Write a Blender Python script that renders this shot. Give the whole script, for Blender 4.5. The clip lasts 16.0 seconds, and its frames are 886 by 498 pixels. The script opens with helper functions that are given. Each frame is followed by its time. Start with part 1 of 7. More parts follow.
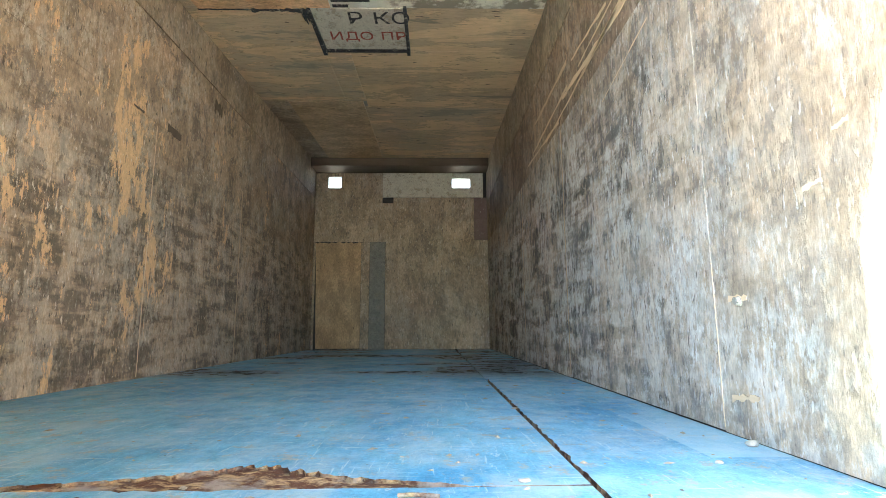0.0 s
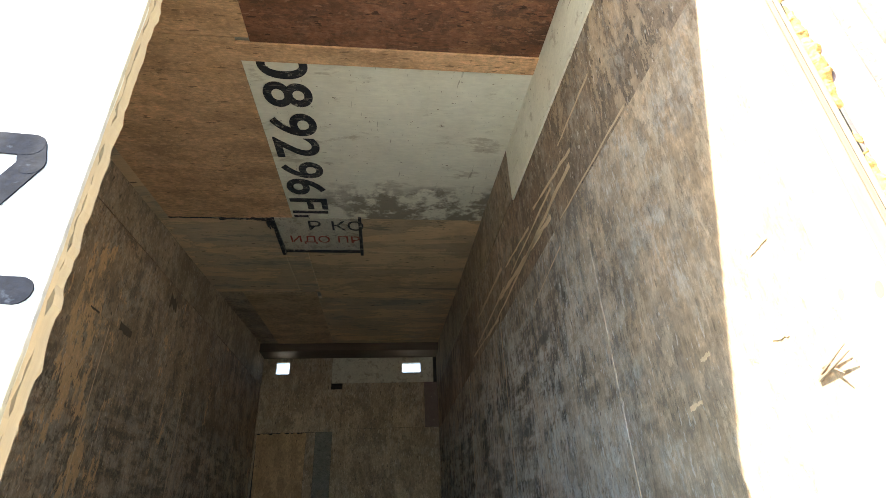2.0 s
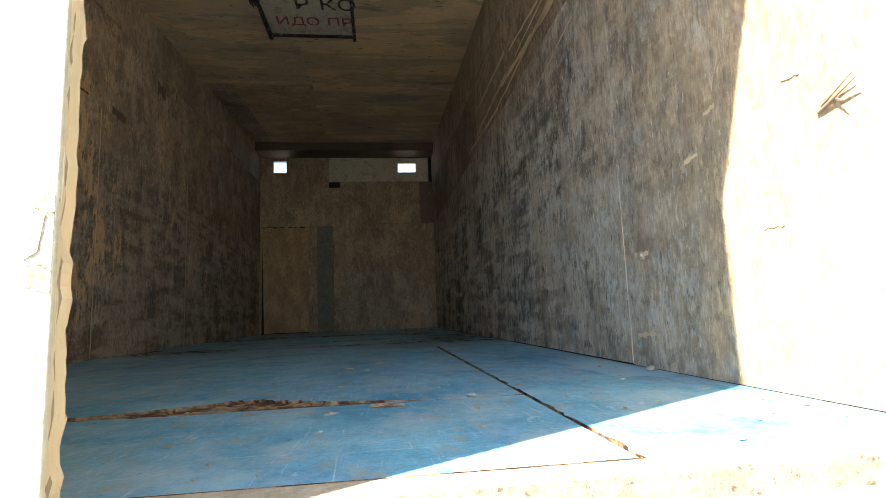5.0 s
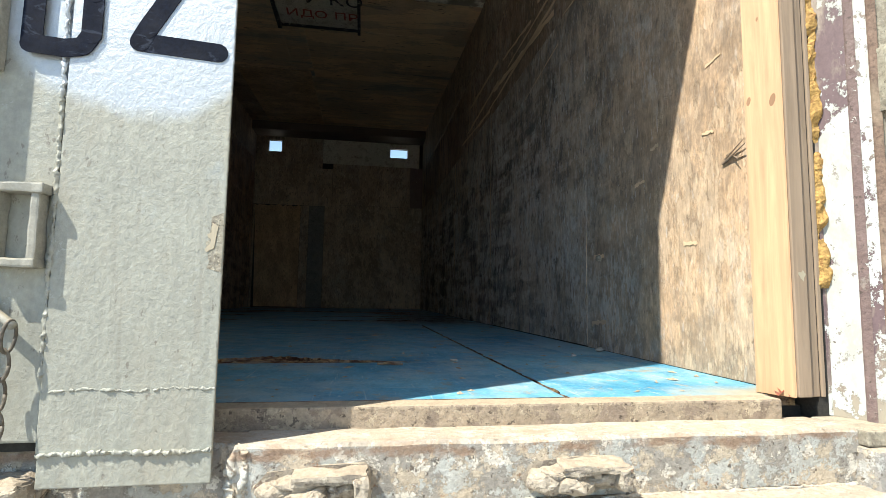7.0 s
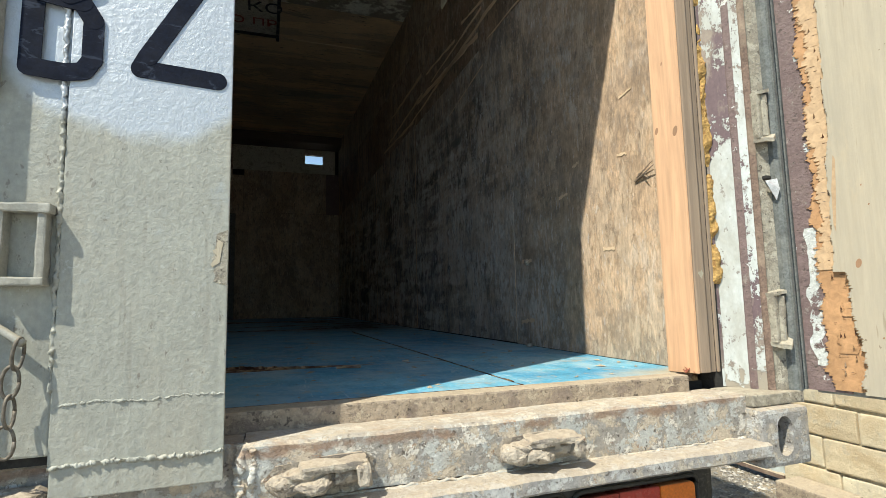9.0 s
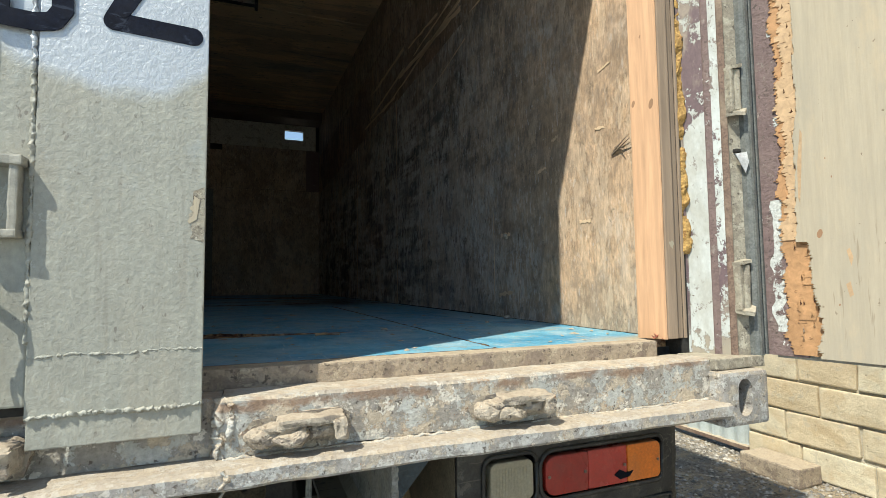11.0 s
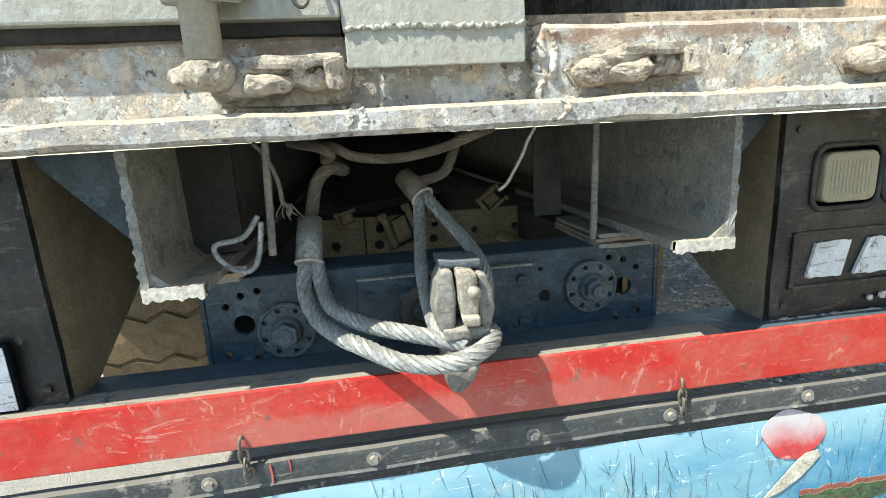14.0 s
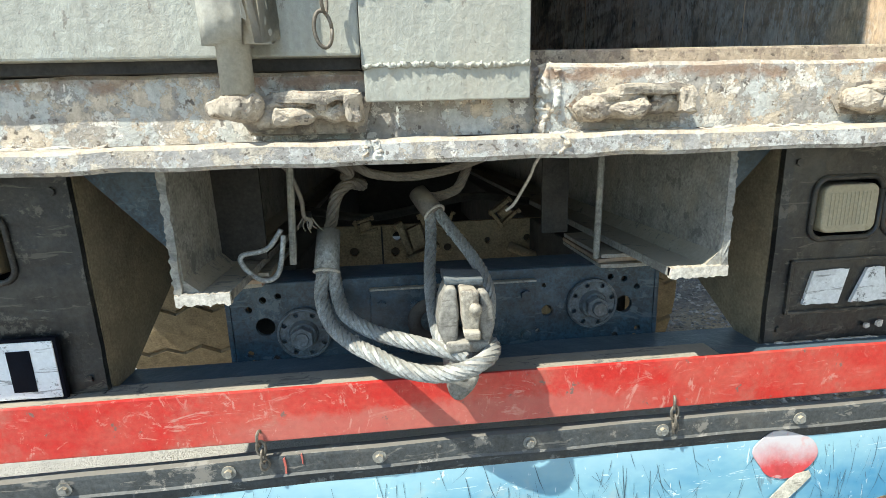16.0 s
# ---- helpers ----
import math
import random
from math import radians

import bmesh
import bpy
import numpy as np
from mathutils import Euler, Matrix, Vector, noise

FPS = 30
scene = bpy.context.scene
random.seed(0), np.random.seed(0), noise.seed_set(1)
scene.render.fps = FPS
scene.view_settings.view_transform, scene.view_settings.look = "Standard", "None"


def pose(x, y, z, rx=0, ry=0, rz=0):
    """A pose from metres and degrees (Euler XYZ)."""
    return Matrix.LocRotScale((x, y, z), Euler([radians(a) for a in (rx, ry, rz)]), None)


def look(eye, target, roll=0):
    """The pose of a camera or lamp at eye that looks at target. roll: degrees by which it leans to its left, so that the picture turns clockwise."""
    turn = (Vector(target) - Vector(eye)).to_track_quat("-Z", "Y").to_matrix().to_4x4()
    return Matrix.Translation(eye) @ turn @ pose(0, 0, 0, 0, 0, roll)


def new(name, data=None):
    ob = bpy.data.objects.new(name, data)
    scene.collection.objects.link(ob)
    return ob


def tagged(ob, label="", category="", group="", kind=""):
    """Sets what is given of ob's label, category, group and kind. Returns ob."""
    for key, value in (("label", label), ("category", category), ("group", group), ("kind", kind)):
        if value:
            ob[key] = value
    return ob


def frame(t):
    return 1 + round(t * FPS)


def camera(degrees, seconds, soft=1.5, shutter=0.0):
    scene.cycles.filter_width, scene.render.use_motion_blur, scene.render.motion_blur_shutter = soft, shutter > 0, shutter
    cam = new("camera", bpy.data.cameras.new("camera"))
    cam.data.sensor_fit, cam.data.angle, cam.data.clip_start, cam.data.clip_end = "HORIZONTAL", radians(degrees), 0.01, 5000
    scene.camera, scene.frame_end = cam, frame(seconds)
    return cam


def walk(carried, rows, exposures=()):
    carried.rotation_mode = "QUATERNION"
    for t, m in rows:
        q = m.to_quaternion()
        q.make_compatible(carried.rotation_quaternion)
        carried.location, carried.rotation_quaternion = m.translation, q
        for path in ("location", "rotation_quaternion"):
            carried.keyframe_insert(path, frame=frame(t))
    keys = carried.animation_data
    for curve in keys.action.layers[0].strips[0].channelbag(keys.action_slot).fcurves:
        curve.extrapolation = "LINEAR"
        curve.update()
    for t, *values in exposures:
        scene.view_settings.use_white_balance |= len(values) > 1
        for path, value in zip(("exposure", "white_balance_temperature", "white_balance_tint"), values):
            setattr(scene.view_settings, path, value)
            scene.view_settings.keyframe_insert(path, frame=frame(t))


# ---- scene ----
cam = camera(82.2, 16.0, soft=0.45)
PATH = [
    (0, (0.415, -0.234, 0.242), (0.451, 1.741, 0.553), -0.3),
    (0.5, (0.419, -0.234, 0.241), (0.478, 1.722, 0.655), -0.9),
    (1, (0.422, -0.281, 0.259), (0.525, 1.619, 0.874), -1.5),
    (1.5, (0.423, -0.363, 0.284), (0.585, 1.455, 1.101), -2.0),
    (2, (0.427, -0.422, 0.295), (0.649, 1.323, 1.247), -2.8),
    (2.5, (0.426, -0.436, 0.293), (0.69, 1.339, 1.177), -2.7),
    (3, (0.435, -0.402, 0.248), (0.723, 1.453, 0.937), -3.1),
    (3.5, (0.452, -0.374, 0.195), (0.734, 1.539, 0.703), -3.1),
    (4, (0.448, -0.373, 0.174), (0.712, 1.573, 0.555), -2.9),
    (4.5, (0.446, -0.371, 0.168), (0.687, 1.59, 0.478), -2.5),
    (4.7, (0.415, -0.382, 0.164), (0.662, 1.582, 0.45), -2.5),
    (6.8, (0.327, -0.653, 0.167), (0.605, 1.32, 0.341), 0.9),
    (7, (0.319, -0.686, 0.164), (0.631, 1.28, 0.352), 0.9),
    (7.5, (0.284, -0.739, 0.173), (0.7, 1.205, 0.39), 0.7),
    (8, (0.214, -0.752, 0.177), (0.742, 1.162, 0.41), -0.1),
    (8.5, (0.174, -0.754, 0.163), (0.783, 1.138, 0.389), -0.7),
    (9, (0.193, -0.762, 0.162), (0.847, 1.117, 0.37), -1.1),
    (9.2, (0.208, -0.761, 0.157), (0.873, 1.114, 0.364), -1.1),
    (11.3, (0.188, -0.776, 0.118), (0.913, 1.086, 0.21), -0.4),
    (11.5, (0.177, -0.759, 0.096), (0.898, 1.106, 0.152), -0.3),
    (12, (0.144, -0.707, 0.011), (0.82, 1.174, -0.062), -0.3),
    (12.5, (0.125, -0.682, -0.052), (0.693, 1.225, -0.259), -1.1),
    (13, (0.101, -0.691, -0.079), (0.544, 1.233, -0.399), -2.3),
    (13.5, (0.05, -0.649, -0.11), (0.384, 1.279, -0.525), -2.9),
    (14, (-0.043, -0.575, -0.14), (0.226, 1.356, -0.588), -3.3),
    (14.5, (-0.089, -0.527, -0.141), (0.176, 1.401, -0.602), -2.6),
    (15, (-0.092, -0.528, -0.133), (0.164, 1.401, -0.594), -2.0),
    (15.5, (-0.073, -0.55, -0.119), (0.149, 1.38, -0.592), -1.6),
    (16, (-0.027, -0.619, -0.104), (0.156, 1.32, -0.557), -1.8),
]
EXPOSURES = [(0, 5.05, 6950, 4), (0.5, 5.1, 6950, 4), (1, 5.0, 6950, 4), (1.5, 4.45, 7000, 3), (2, 3.55, 7400, 5), (2.5, 2.82, 9300, 12), (3, 3.1, 9500, 12), (3.5, 3.55, 8200, 7),
             (4, 3.57, 7900, 5), (4.5, 3.57, 7900, 5), (4.7, 3.5, 7800, 5), (6.8, 1.75, 6800, 5), (7.5, 1.55, 6800, 4), (9.2, 1.22, 6800, 3), (11.3, 1.17, 6800, 3), (12.5, 1.43, 6700, 2), (14, 1.72, 6600, 2), (16, 1.72, 6600, 2)]
walk(cam, [(t, look(eye, target, roll)) for t, eye, target, roll in PATH], EXPOSURES)

# ---- light ----
SUN_WAY = Vector((1.0, 0.579, -1.68)).normalized()
world = bpy.data.worlds.new("sky")
scene.world = world
world.use_nodes = True
wn = world.node_tree
sky = wn.nodes.new("ShaderNodeTexSky")
sky.sky_type = "NISHITA"
sky.sun_disc = False
sky.dust_density, sky.ozone_density = 0.3, 2.0
sky.sun_elevation = math.asin(-SUN_WAY.z)
sky.sun_rotation = math.atan2(-SUN_WAY.x, -SUN_WAY.y)
wn.links.new(sky.outputs[0], wn.nodes["Background"].inputs[0])
wn.nodes["Background"].inputs[1].default_value = 0.085
lamp = bpy.data.lights.new("sun", "SUN")
lamp.energy, lamp.angle, lamp.color = 3.0, radians(0.53), (1.0, 0.955, 0.89)
sun = new("sun", lamp)
sun.matrix_world = look((0, 0, 5), Vector((0, 0, 5)) + SUN_WAY)


# ---- node helpers ----
class Mat:
    """A procedural material in world metres."""

    def __init__(self, name, rough=0.7, metal=0.0, spec=0.4):
        self.m = bpy.data.materials.new(name)
        self.m.use_nodes = True
        self.t = self.m.node_tree
        self.b = self.t.nodes["Principled BSDF"]
        self.b.inputs["Roughness"].default_value = rough
        self.b.inputs["Metallic"].default_value = metal
        self.b.inputs["Specular IOR Level"].default_value = spec
        self.geo = self.t.nodes.new("ShaderNodeNewGeometry")
        self.info = None

    def put(self, sock, v):
        if isinstance(v, bpy.types.NodeSocket):
            self.t.links.new(v, sock)
        elif isinstance(v, (tuple, list)):
            sock.default_value = (*v, 1.0) if len(v) == 3 and len(sock.default_value) == 4 else v
        else:
            sock.default_value = v

    def pos(self, scale=(1, 1, 1), shift=(0, 0, 0)):
        n = self.t.nodes.new("ShaderNodeMapping")
        self.put(n.inputs["Vector"], self.geo.outputs["Position"])
        n.inputs["Scale"].default_value = scale
        n.inputs["Location"].default_value = shift
        return n.outputs[0]

    def noise(self, scale=5.0, stretch=(1, 1, 1), detail=4.0, rough=0.55, shift=(0, 0, 0), distort=0.0):
        n = self.t.nodes.new("ShaderNodeTexNoise")
        self.put(n.inputs["Vector"], self.pos(stretch, shift))
        n.inputs["Scale"].default_value = scale
        n.inputs["Detail"].default_value = detail
        n.inputs["Roughness"].default_value = rough
        n.inputs["Distortion"].default_value = distort
        return n.outputs[0]

    def cells(self, scale=5.0, stretch=(1, 1, 1), feature="F1"):
        n = self.t.nodes.new("ShaderNodeTexVoronoi")
        n.feature = feature
        self.put(n.inputs["Vector"], self.pos(stretch))
        n.inputs["Scale"].default_value = scale
        return n.outputs[0]

    def step(self, v, lo, hi, a=0.0, b=1.0):
        n = self.t.nodes.new("ShaderNodeMapRange")
        self.put(n.inputs[0], v)
        for i, x in enumerate((lo, hi, a, b)):
            n.inputs[1 + i].default_value = x
        return n.outputs[0]

    def op(self, kind, a, b=0.0):
        n = self.t.nodes.new("ShaderNodeMath")
        n.operation = kind
        self.put(n.inputs[0], a)
        self.put(n.inputs[1], b)
        return n.outputs[0]

    def mix(self, f, a, b):
        n = self.t.nodes.new("ShaderNodeMix")
        n.data_type = "RGBA"
        self.put(n.inputs[0], f)
        self.put(n.inputs[6], a)
        self.put(n.inputs[7], b)
        return n.outputs[2]

    def tint(self, col, v, amount):
        """col made lighter or darker by v (0..1) about its middle."""
        n = self.t.nodes.new("ShaderNodeHueSaturation")
        self.put(n.inputs["Color"], col)
        self.put(n.inputs["Value"], self.step(v, 0.0, 1.0, 1 - amount, 1 + amount))
        return n.outputs[0]

    def rand(self):
        if not self.info:
            self.info = self.t.nodes.new("ShaderNodeObjectInfo")
        return self.info.outputs["Random"]

    def axis(self, which):
        n = self.t.nodes.new("ShaderNodeSeparateXYZ")
        self.put(n.inputs[0], self.geo.outputs["Position"])
        return n.outputs["XYZ".index(which)]

    def facing_up(self):
        n = self.t.nodes.new("ShaderNodeSeparateXYZ")
        self.put(n.inputs[0], self.geo.outputs["Normal"])
        return n.outputs[2]

    def bump(self, h, strength=0.3, dist=0.004):
        n = self.t.nodes.new("ShaderNodeBump")
        n.inputs["Strength"].default_value = strength
        n.inputs["Distance"].default_value = dist
        self.put(n.inputs["Height"], h)
        self.put(self.b.inputs["Normal"], n.outputs[0])

    def done(self, col, rough=None):
        self.put(self.b.inputs["Base Color"], col)
        if rough is not None:
            self.put(self.b.inputs["Roughness"], rough)
        return self.m


def ply_wall(name, base, light, dark, scuff, bare=0.5, grey=0.5, seed=0.0, along="z", stained=0.8, rows=0.0, near=0.0, sunlit_tone=None):
    """Old film-faced plywood: grain, torn flakes, blotches, rubbed rows, flecks and chips. near: flakes thickest by the door."""
    k = Mat(name, 0.75, 0.0, 0.3)
    def st(a):
        return {"z": (1, 1, a), "x": (a, 1, 1)}[along]
    grain = k.noise(170, st(0.22), 3, 0.6)
    strand = k.noise(52, st(0.6), 7, 0.76, (seed, 2, seed))
    # fewer marks by the door
    wear = k.step(k.axis("Y"), 0.40, 1.25, 0.3, 1) if sunlit_tone else 1.0
    if sunlit_tone:
        strand = k.op("ADD", 0.5, k.op("MULTIPLY", k.op("SUBTRACT", strand, 0.5), k.step(k.axis("Y"), 0.40, 1.25, 0.8, 1)))
    big = k.noise(1.5, st(0.8), 5, 0.6, (seed, seed, 0))
    col = k.mix(k.step(k.noise(6, st(0.5), 8, 0.72, (0, seed, 1)), 0.40, 0.60), base, tuple(c * 0.62 for c in base))
    # the sunlit wall's warm brown is put into the colour near the door
    if sunlit_tone:
        col = k.mix(wear, k.mix(k.step(k.noise(7, st(0.7), 9, 0.76, (2, 2, 8)), 0.47, 0.56), sunlit_tone, tuple(min(0.8, c * 1.65) for c in sunlit_tone)), col)
    col = k.tint(k.tint(k.tint(col, strand, 0.9), grain, 0.45), big, 0.35)
    blot = k.noise(7.5, st(0.7), 9, 0.74, (seed, 5, 3), 0.4)
    stain = k.op("MULTIPLY", k.step(blot, 0.52, 0.55), k.step(big, 0.34, 0.50))
    dash = k.op("MULTIPLY", k.step(k.noise(5.5, (1, 1.2, 0.8), 5, 0.66, (seed, 3, 8)), 0.53, 0.58), k.step(k.noise(30, st(0.3), 6, 0.7, (2, seed, 1)), 0.48, 0.54, 0, 0.9))
    col = k.mix(k.op("MULTIPLY", k.op("MULTIPLY", k.op("MAXIMUM", stain, dash), stained), wear), col, k.tint(dark, strand, 0.6))
    rub = k.op("MULTIPLY", k.step(k.noise(3.0, st(0.9), 7, 0.7, (4, 2 + seed, 7)), 0.46, 0.60), k.step(k.noise(30, (1, 0.9, 0.4), 7, 0.78, (seed, 0, 2)), 0.46, 0.53))
    if rows:
        low = k.op("MULTIPLY", k.step(k.axis("Z"), 1.30, 0.95, 0.08, 1), k.step(k.axis("Y"), 0.6, 1.7, 0.12, 1))
        wave = k.step(k.noise(9, (1, 0.30, 1.3), 5, 0.62, (seed, 2, 5)), 0.36, 0.64, -1, 1)
        gaps = k.noise(7, (1, 1, 0.25), 7, 0.72, (seed, 4, 1))
        spots = k.noise(18, (1, 1, 0.55), 9, 0.80, (seed, 7, 7))
        pale = k.op("MULTIPLY", k.op("MULTIPLY", k.step(k.op("ADD", wave, k.step(gaps, 0.35, 0.65, -0.8, 0.8)), -0.2, 0.5), k.step(spots, 0.455, 0.50)), low)
        gloom = k.op("MULTIPLY", k.op("MULTIPLY", k.step(k.op("ADD", wave, k.step(gaps, 0.35, 0.65, -0.8, 0.8)), 0.1, -0.6), k.step(spots, 0.58, 0.53)), low)
        col = k.mix(k.op("MULTIPLY", gloom, rows), col, k.tint(tuple(c * 0.55 for c in dark), strand, 0.5))
        rub = k.op("MAXIMUM", rub, k.op("MULTIPLY", pale, rows))
        haze = k.op("MULTIPLY", k.step(k.axis("Z"), 1.25, 0.6), k.step(k.noise(2.2, (1, 1, 1.4), 8, 0.74, (seed, 1, 4)), 0.44, 0.64, 0, 0.3))
        rub = k.op("MAXIMUM", rub, haze)
    col = k.mix(k.op("MULTIPLY", k.op("MULTIPLY", rub, grey), wear), col, k.tint(k.tint(scuff, grain, 0.4), strand, 0.5))
    where = k.step(k.noise(1.6, st(0.6), 4, 0.6, (9 + seed, 9, 2)), 0.40, 0.62, 0, 0.17)
    if near:
        where = k.op("ADD", where, k.step(k.axis("Y"), near + 1.6, near - 0.6, -0.09, 0.065))
    torn = k.op("MULTIPLY", k.step(k.op("ADD", k.noise(13, st(0.36), 9, 0.78, (3, seed, 5)), where), 0.640, 0.652), bare)
    col = k.mix(torn, col, k.tint(k.tint(light, strand, 0.45), grain, 0.3))
    lots = k.op("MULTIPLY", k.step(k.noise(2.6, (1, 1, 1), 5, 0.65, (seed, 6, 6)), 0.38, 0.62, 0.25, 1), wear)
    flecks = k.op("MULTIPLY", k.step(k.noise(70, st(0.32), 3, 0.55, (1, 8, seed)), 0.635, 0.66, 0, 0.8), lots)
    col = k.mix(flecks, col, tuple(min(0.8, c * 1.25) for c in scuff))
    slits = k.op("MULTIPLY", k.step(k.noise(120, st(0.12), 3, 0.6, (5, 2, seed)), 0.655, 0.68, 0, 0.7), lots)
    col = k.mix(slits, col, tuple(min(0.8, c * 1.15) for c in light))
    pits = k.step(k.noise(60, st(0.3), 3, 0.5, (7, seed, 4)), 0.655, 0.68, 0, 0.8)
    col = k.mix(k.op("MULTIPLY", pits, wear), col, tuple(c * 0.45 for c in dark))
    k.bump(k.op("ADD", k.op("MULTIPLY", strand, 0.8), k.op("SUBTRACT", k.op("MULTIPLY", grain, 0.3), k.op("MULTIPLY", torn, 0.7))), 0.7, 0.005)
    return k.done(col, k.step(strand, 0.3, 0.7, 0.6, 0.85))


def ply_streak(name, light, mid, dark, seed):
    """Bare ceiling plywood whose veneer has come away in long strips."""
    k = Mat(name, 0.8, 0.0, 0.3)
    grain = k.noise(120, (0.08, 1, 1), 4, 0.6)
    strip = k.noise(3.4, (0.30, 1.25, 1), 9, 0.74, (seed, seed, 0), 0.3)
    col = k.mix(k.step(strip, 0.485, 0.51), light, mid)
    col = k.mix(k.step(strip, 0.575, 0.60), col, dark)
    rim = k.op("MULTIPLY", k.step(strip, 0.478, 0.49), k.step(strip, 0.502, 0.49))
    col = k.mix(k.op("MULTIPLY", rim, 0.6), col, tuple(c * 0.45 for c in dark))
    col = k.tint(k.tint(col, grain, 0.3), k.noise(1.6, (1, 1, 1), 5, 0.6, (seed, 0, 3)), 0.3)
    damp = k.step(k.noise(2.4, (0.7, 1, 1), 6, 0.65, (2, seed, 4)), 0.52, 0.66, 0, 0.35)
    col = k.mix(damp, col, tuple(c * 0.7 for c in dark))
    col = k.mix(k.step(k.noise(40, (0.3, 1, 1), 3, 0.5, (7, seed, 4)), 0.69, 0.71, 0, 0.8), col, (0.05, 0.04, 0.03))
    k.bump(k.op("SUBTRACT", k.op("MULTIPLY", grain, 0.3), strip), 0.5, 0.006)
    return k.done(col)


def plain_wood(name, base, along="z", vary=0.25, stain=0.3, rough=0.7):
    k = Mat(name, rough)
    s = {"x": (0.05, 1, 1), "y": (1, 0.05, 1), "z": (1, 1, 0.05)}[along]
    grain = k.noise(70, s, 6, 0.65, distort=0.6)
    wide = k.noise(9, tuple(0.3 if v < 1 else 1 for v in s), 4, 0.6)
    col = k.tint(base, grain, vary)
    col = k.mix(k.step(wide, 0.5, 0.75, 0, stain), col, tuple(c * 0.45 for c in base))
    knots = k.step(k.cells(5, tuple(0.55 if v < 1 else 1 for v in s)), 0.07, 0.035, 0, 0.7)
    col = k.mix(knots, col, (0.10, 0.05, 0.025))
    col = k.tint(col, k.rand(), 0.1)
    k.bump(grain, 0.35, 0.002)
    return k.done(col)


def chipped(name, coats, dust, rough=0.7, dusty=0.6, scale=1.0, rusty=None):
    """Old painted steel: several coats flaked away in patches, with dust on what faces up."""
    k = Mat(name, rough)
    col = coats[0]
    for i, (c, lo) in enumerate(coats[1]):
        n = k.noise(13 * scale * (1 + 0.45 * i), (1, 1, 1), 9, 0.74, (3.1 * i, 1.7 * i, 5.3 * i))
        col = k.mix(k.step(n, lo, lo + 0.010), col, c)
        col = k.mix(k.op("MULTIPLY", k.step(n, lo - 0.014, lo - 0.004), k.step(n, lo + 0.003, lo - 0.002, 0, 0.55)), col, (0.08, 0.062, 0.05))
    fine = k.noise(150, (1, 1, 1), 5, 0.68)
    col = k.tint(k.tint(col, fine, 0.55), k.noise(38, (1, 1, 1), 8, 0.76, (4, 4, 9)), 0.45)
    pit = k.step(k.noise(85, (1, 1, 1), 4, 0.65, (2, 6, 6)), 0.62, 0.65, 0, 0.8)
    col = k.mix(pit, col, (0.07, 0.055, 0.045))
    if rusty is not None:
        near = k.step(k.op("ABSOLUTE", k.op("ADD", k.op("SUBTRACT", k.axis("Z"), rusty), k.op("MULTIPLY", k.op("SUBTRACT", k.noise(30, (0.5, 1, 1), 5, 0.7, (9, 9, 1)), 0.5), 0.05))), 0.010, 0.003)
        col = k.mix(k.op("MULTIPLY", near, k.step(k.noise(9, (1, 1, 1), 6, 0.7, (5, 1, 5)), 0.42, 0.52, 0, 0.85)), col, k.tint((0.25, 0.165, 0.115), fine, 0.5))
    soil = k.noise(17, (1, 1, 1), 6, 0.7, (8, 3, 1))
    up = k.step(k.facing_up(), 0.2, 0.8)
    col = k.mix(k.op("MULTIPLY", k.op("ADD", up, k.step(soil, 0.5, 0.72, 0, 0.55)), dusty), col, k.tint(dust, fine, 0.25))
    k.bump(k.op("ADD", k.noise(26, (1, 1, 1), 8, 0.70), k.op("MULTIPLY", fine, 0.35)), 0.85, 0.006)
    return k.done(col)


def painted(name, base, vary=0.12, rough=0.5, metal=0.0, scratch=None, soil=(0.3, 0.25, 0.18), soiled=0.3, grit=0.25):
    k = Mat(name, rough, metal)
    col = k.tint(base, k.noise(30, (1, 1, 1), 6, 0.7), vary * 2.4)
    col = k.tint(col, k.noise(190, (1, 1, 1), 4, 0.68), vary * 3.0)
    col = k.mix(k.step(k.noise(7, (1, 1, 1), 6, 0.7, (2, 5, 1)), 0.5, 0.72, 0, soiled), col, soil)
    col = k.mix(k.op("MULTIPLY", k.step(k.facing_up(), 0.3, 0.9), min(1, soiled * 1.6)), col, soil)
    if scratch:
        n1 = k.step(k.noise(60, (0.2, 1, 1), 4, 0.7, distort=1.2), 0.59, 0.64, 0, 0.65)
        n2 = k.step(k.noise(26, (1, 1, 1), 7, 0.72, (7, 7, 7)), 0.585, 0.63, 0, 0.8)
        col = k.mix(k.op("MAXIMUM", n1, n2), col, scratch)
    k.bump(k.noise(70, (1, 1, 1), 5, 0.6), grit, 0.003)
    return k.done(col, k.step(k.noise(20, (1, 1, 1), 4), 0.3, 0.7, rough - 0.08, min(1, rough + 0.15)))


M = {}
M["ply_left"] = ply_wall("plywood_orange_brown", (0.47, 0.345, 0.24), (0.72, 0.475, 0.275), (0.175, 0.14, 0.115), (0.62, 0.55, 0.46), 0.9, 0.5, 0.0, "z", 0.8, 0.8, 1.9)
M["ply_right"] = ply_wall("plywood_grey_brown", (0.45, 0.36, 0.275), (0.66, 0.52, 0.38), (0.14, 0.13, 0.122), (0.66, 0.655, 0.63), 0.35, 0.9, 11.0, "z", 0.8, 1.0, sunlit_tone=(0.39, 0.26, 0.158))
M["ply_upper"] = ply_wall("plywood_brown_film", (0.33, 0.235, 0.165), (0.62, 0.45, 0.30), (0.13, 0.10, 0.082), (0.52, 0.46, 0.39), 0.5, 0.5, 29.0, "z", 0.7)
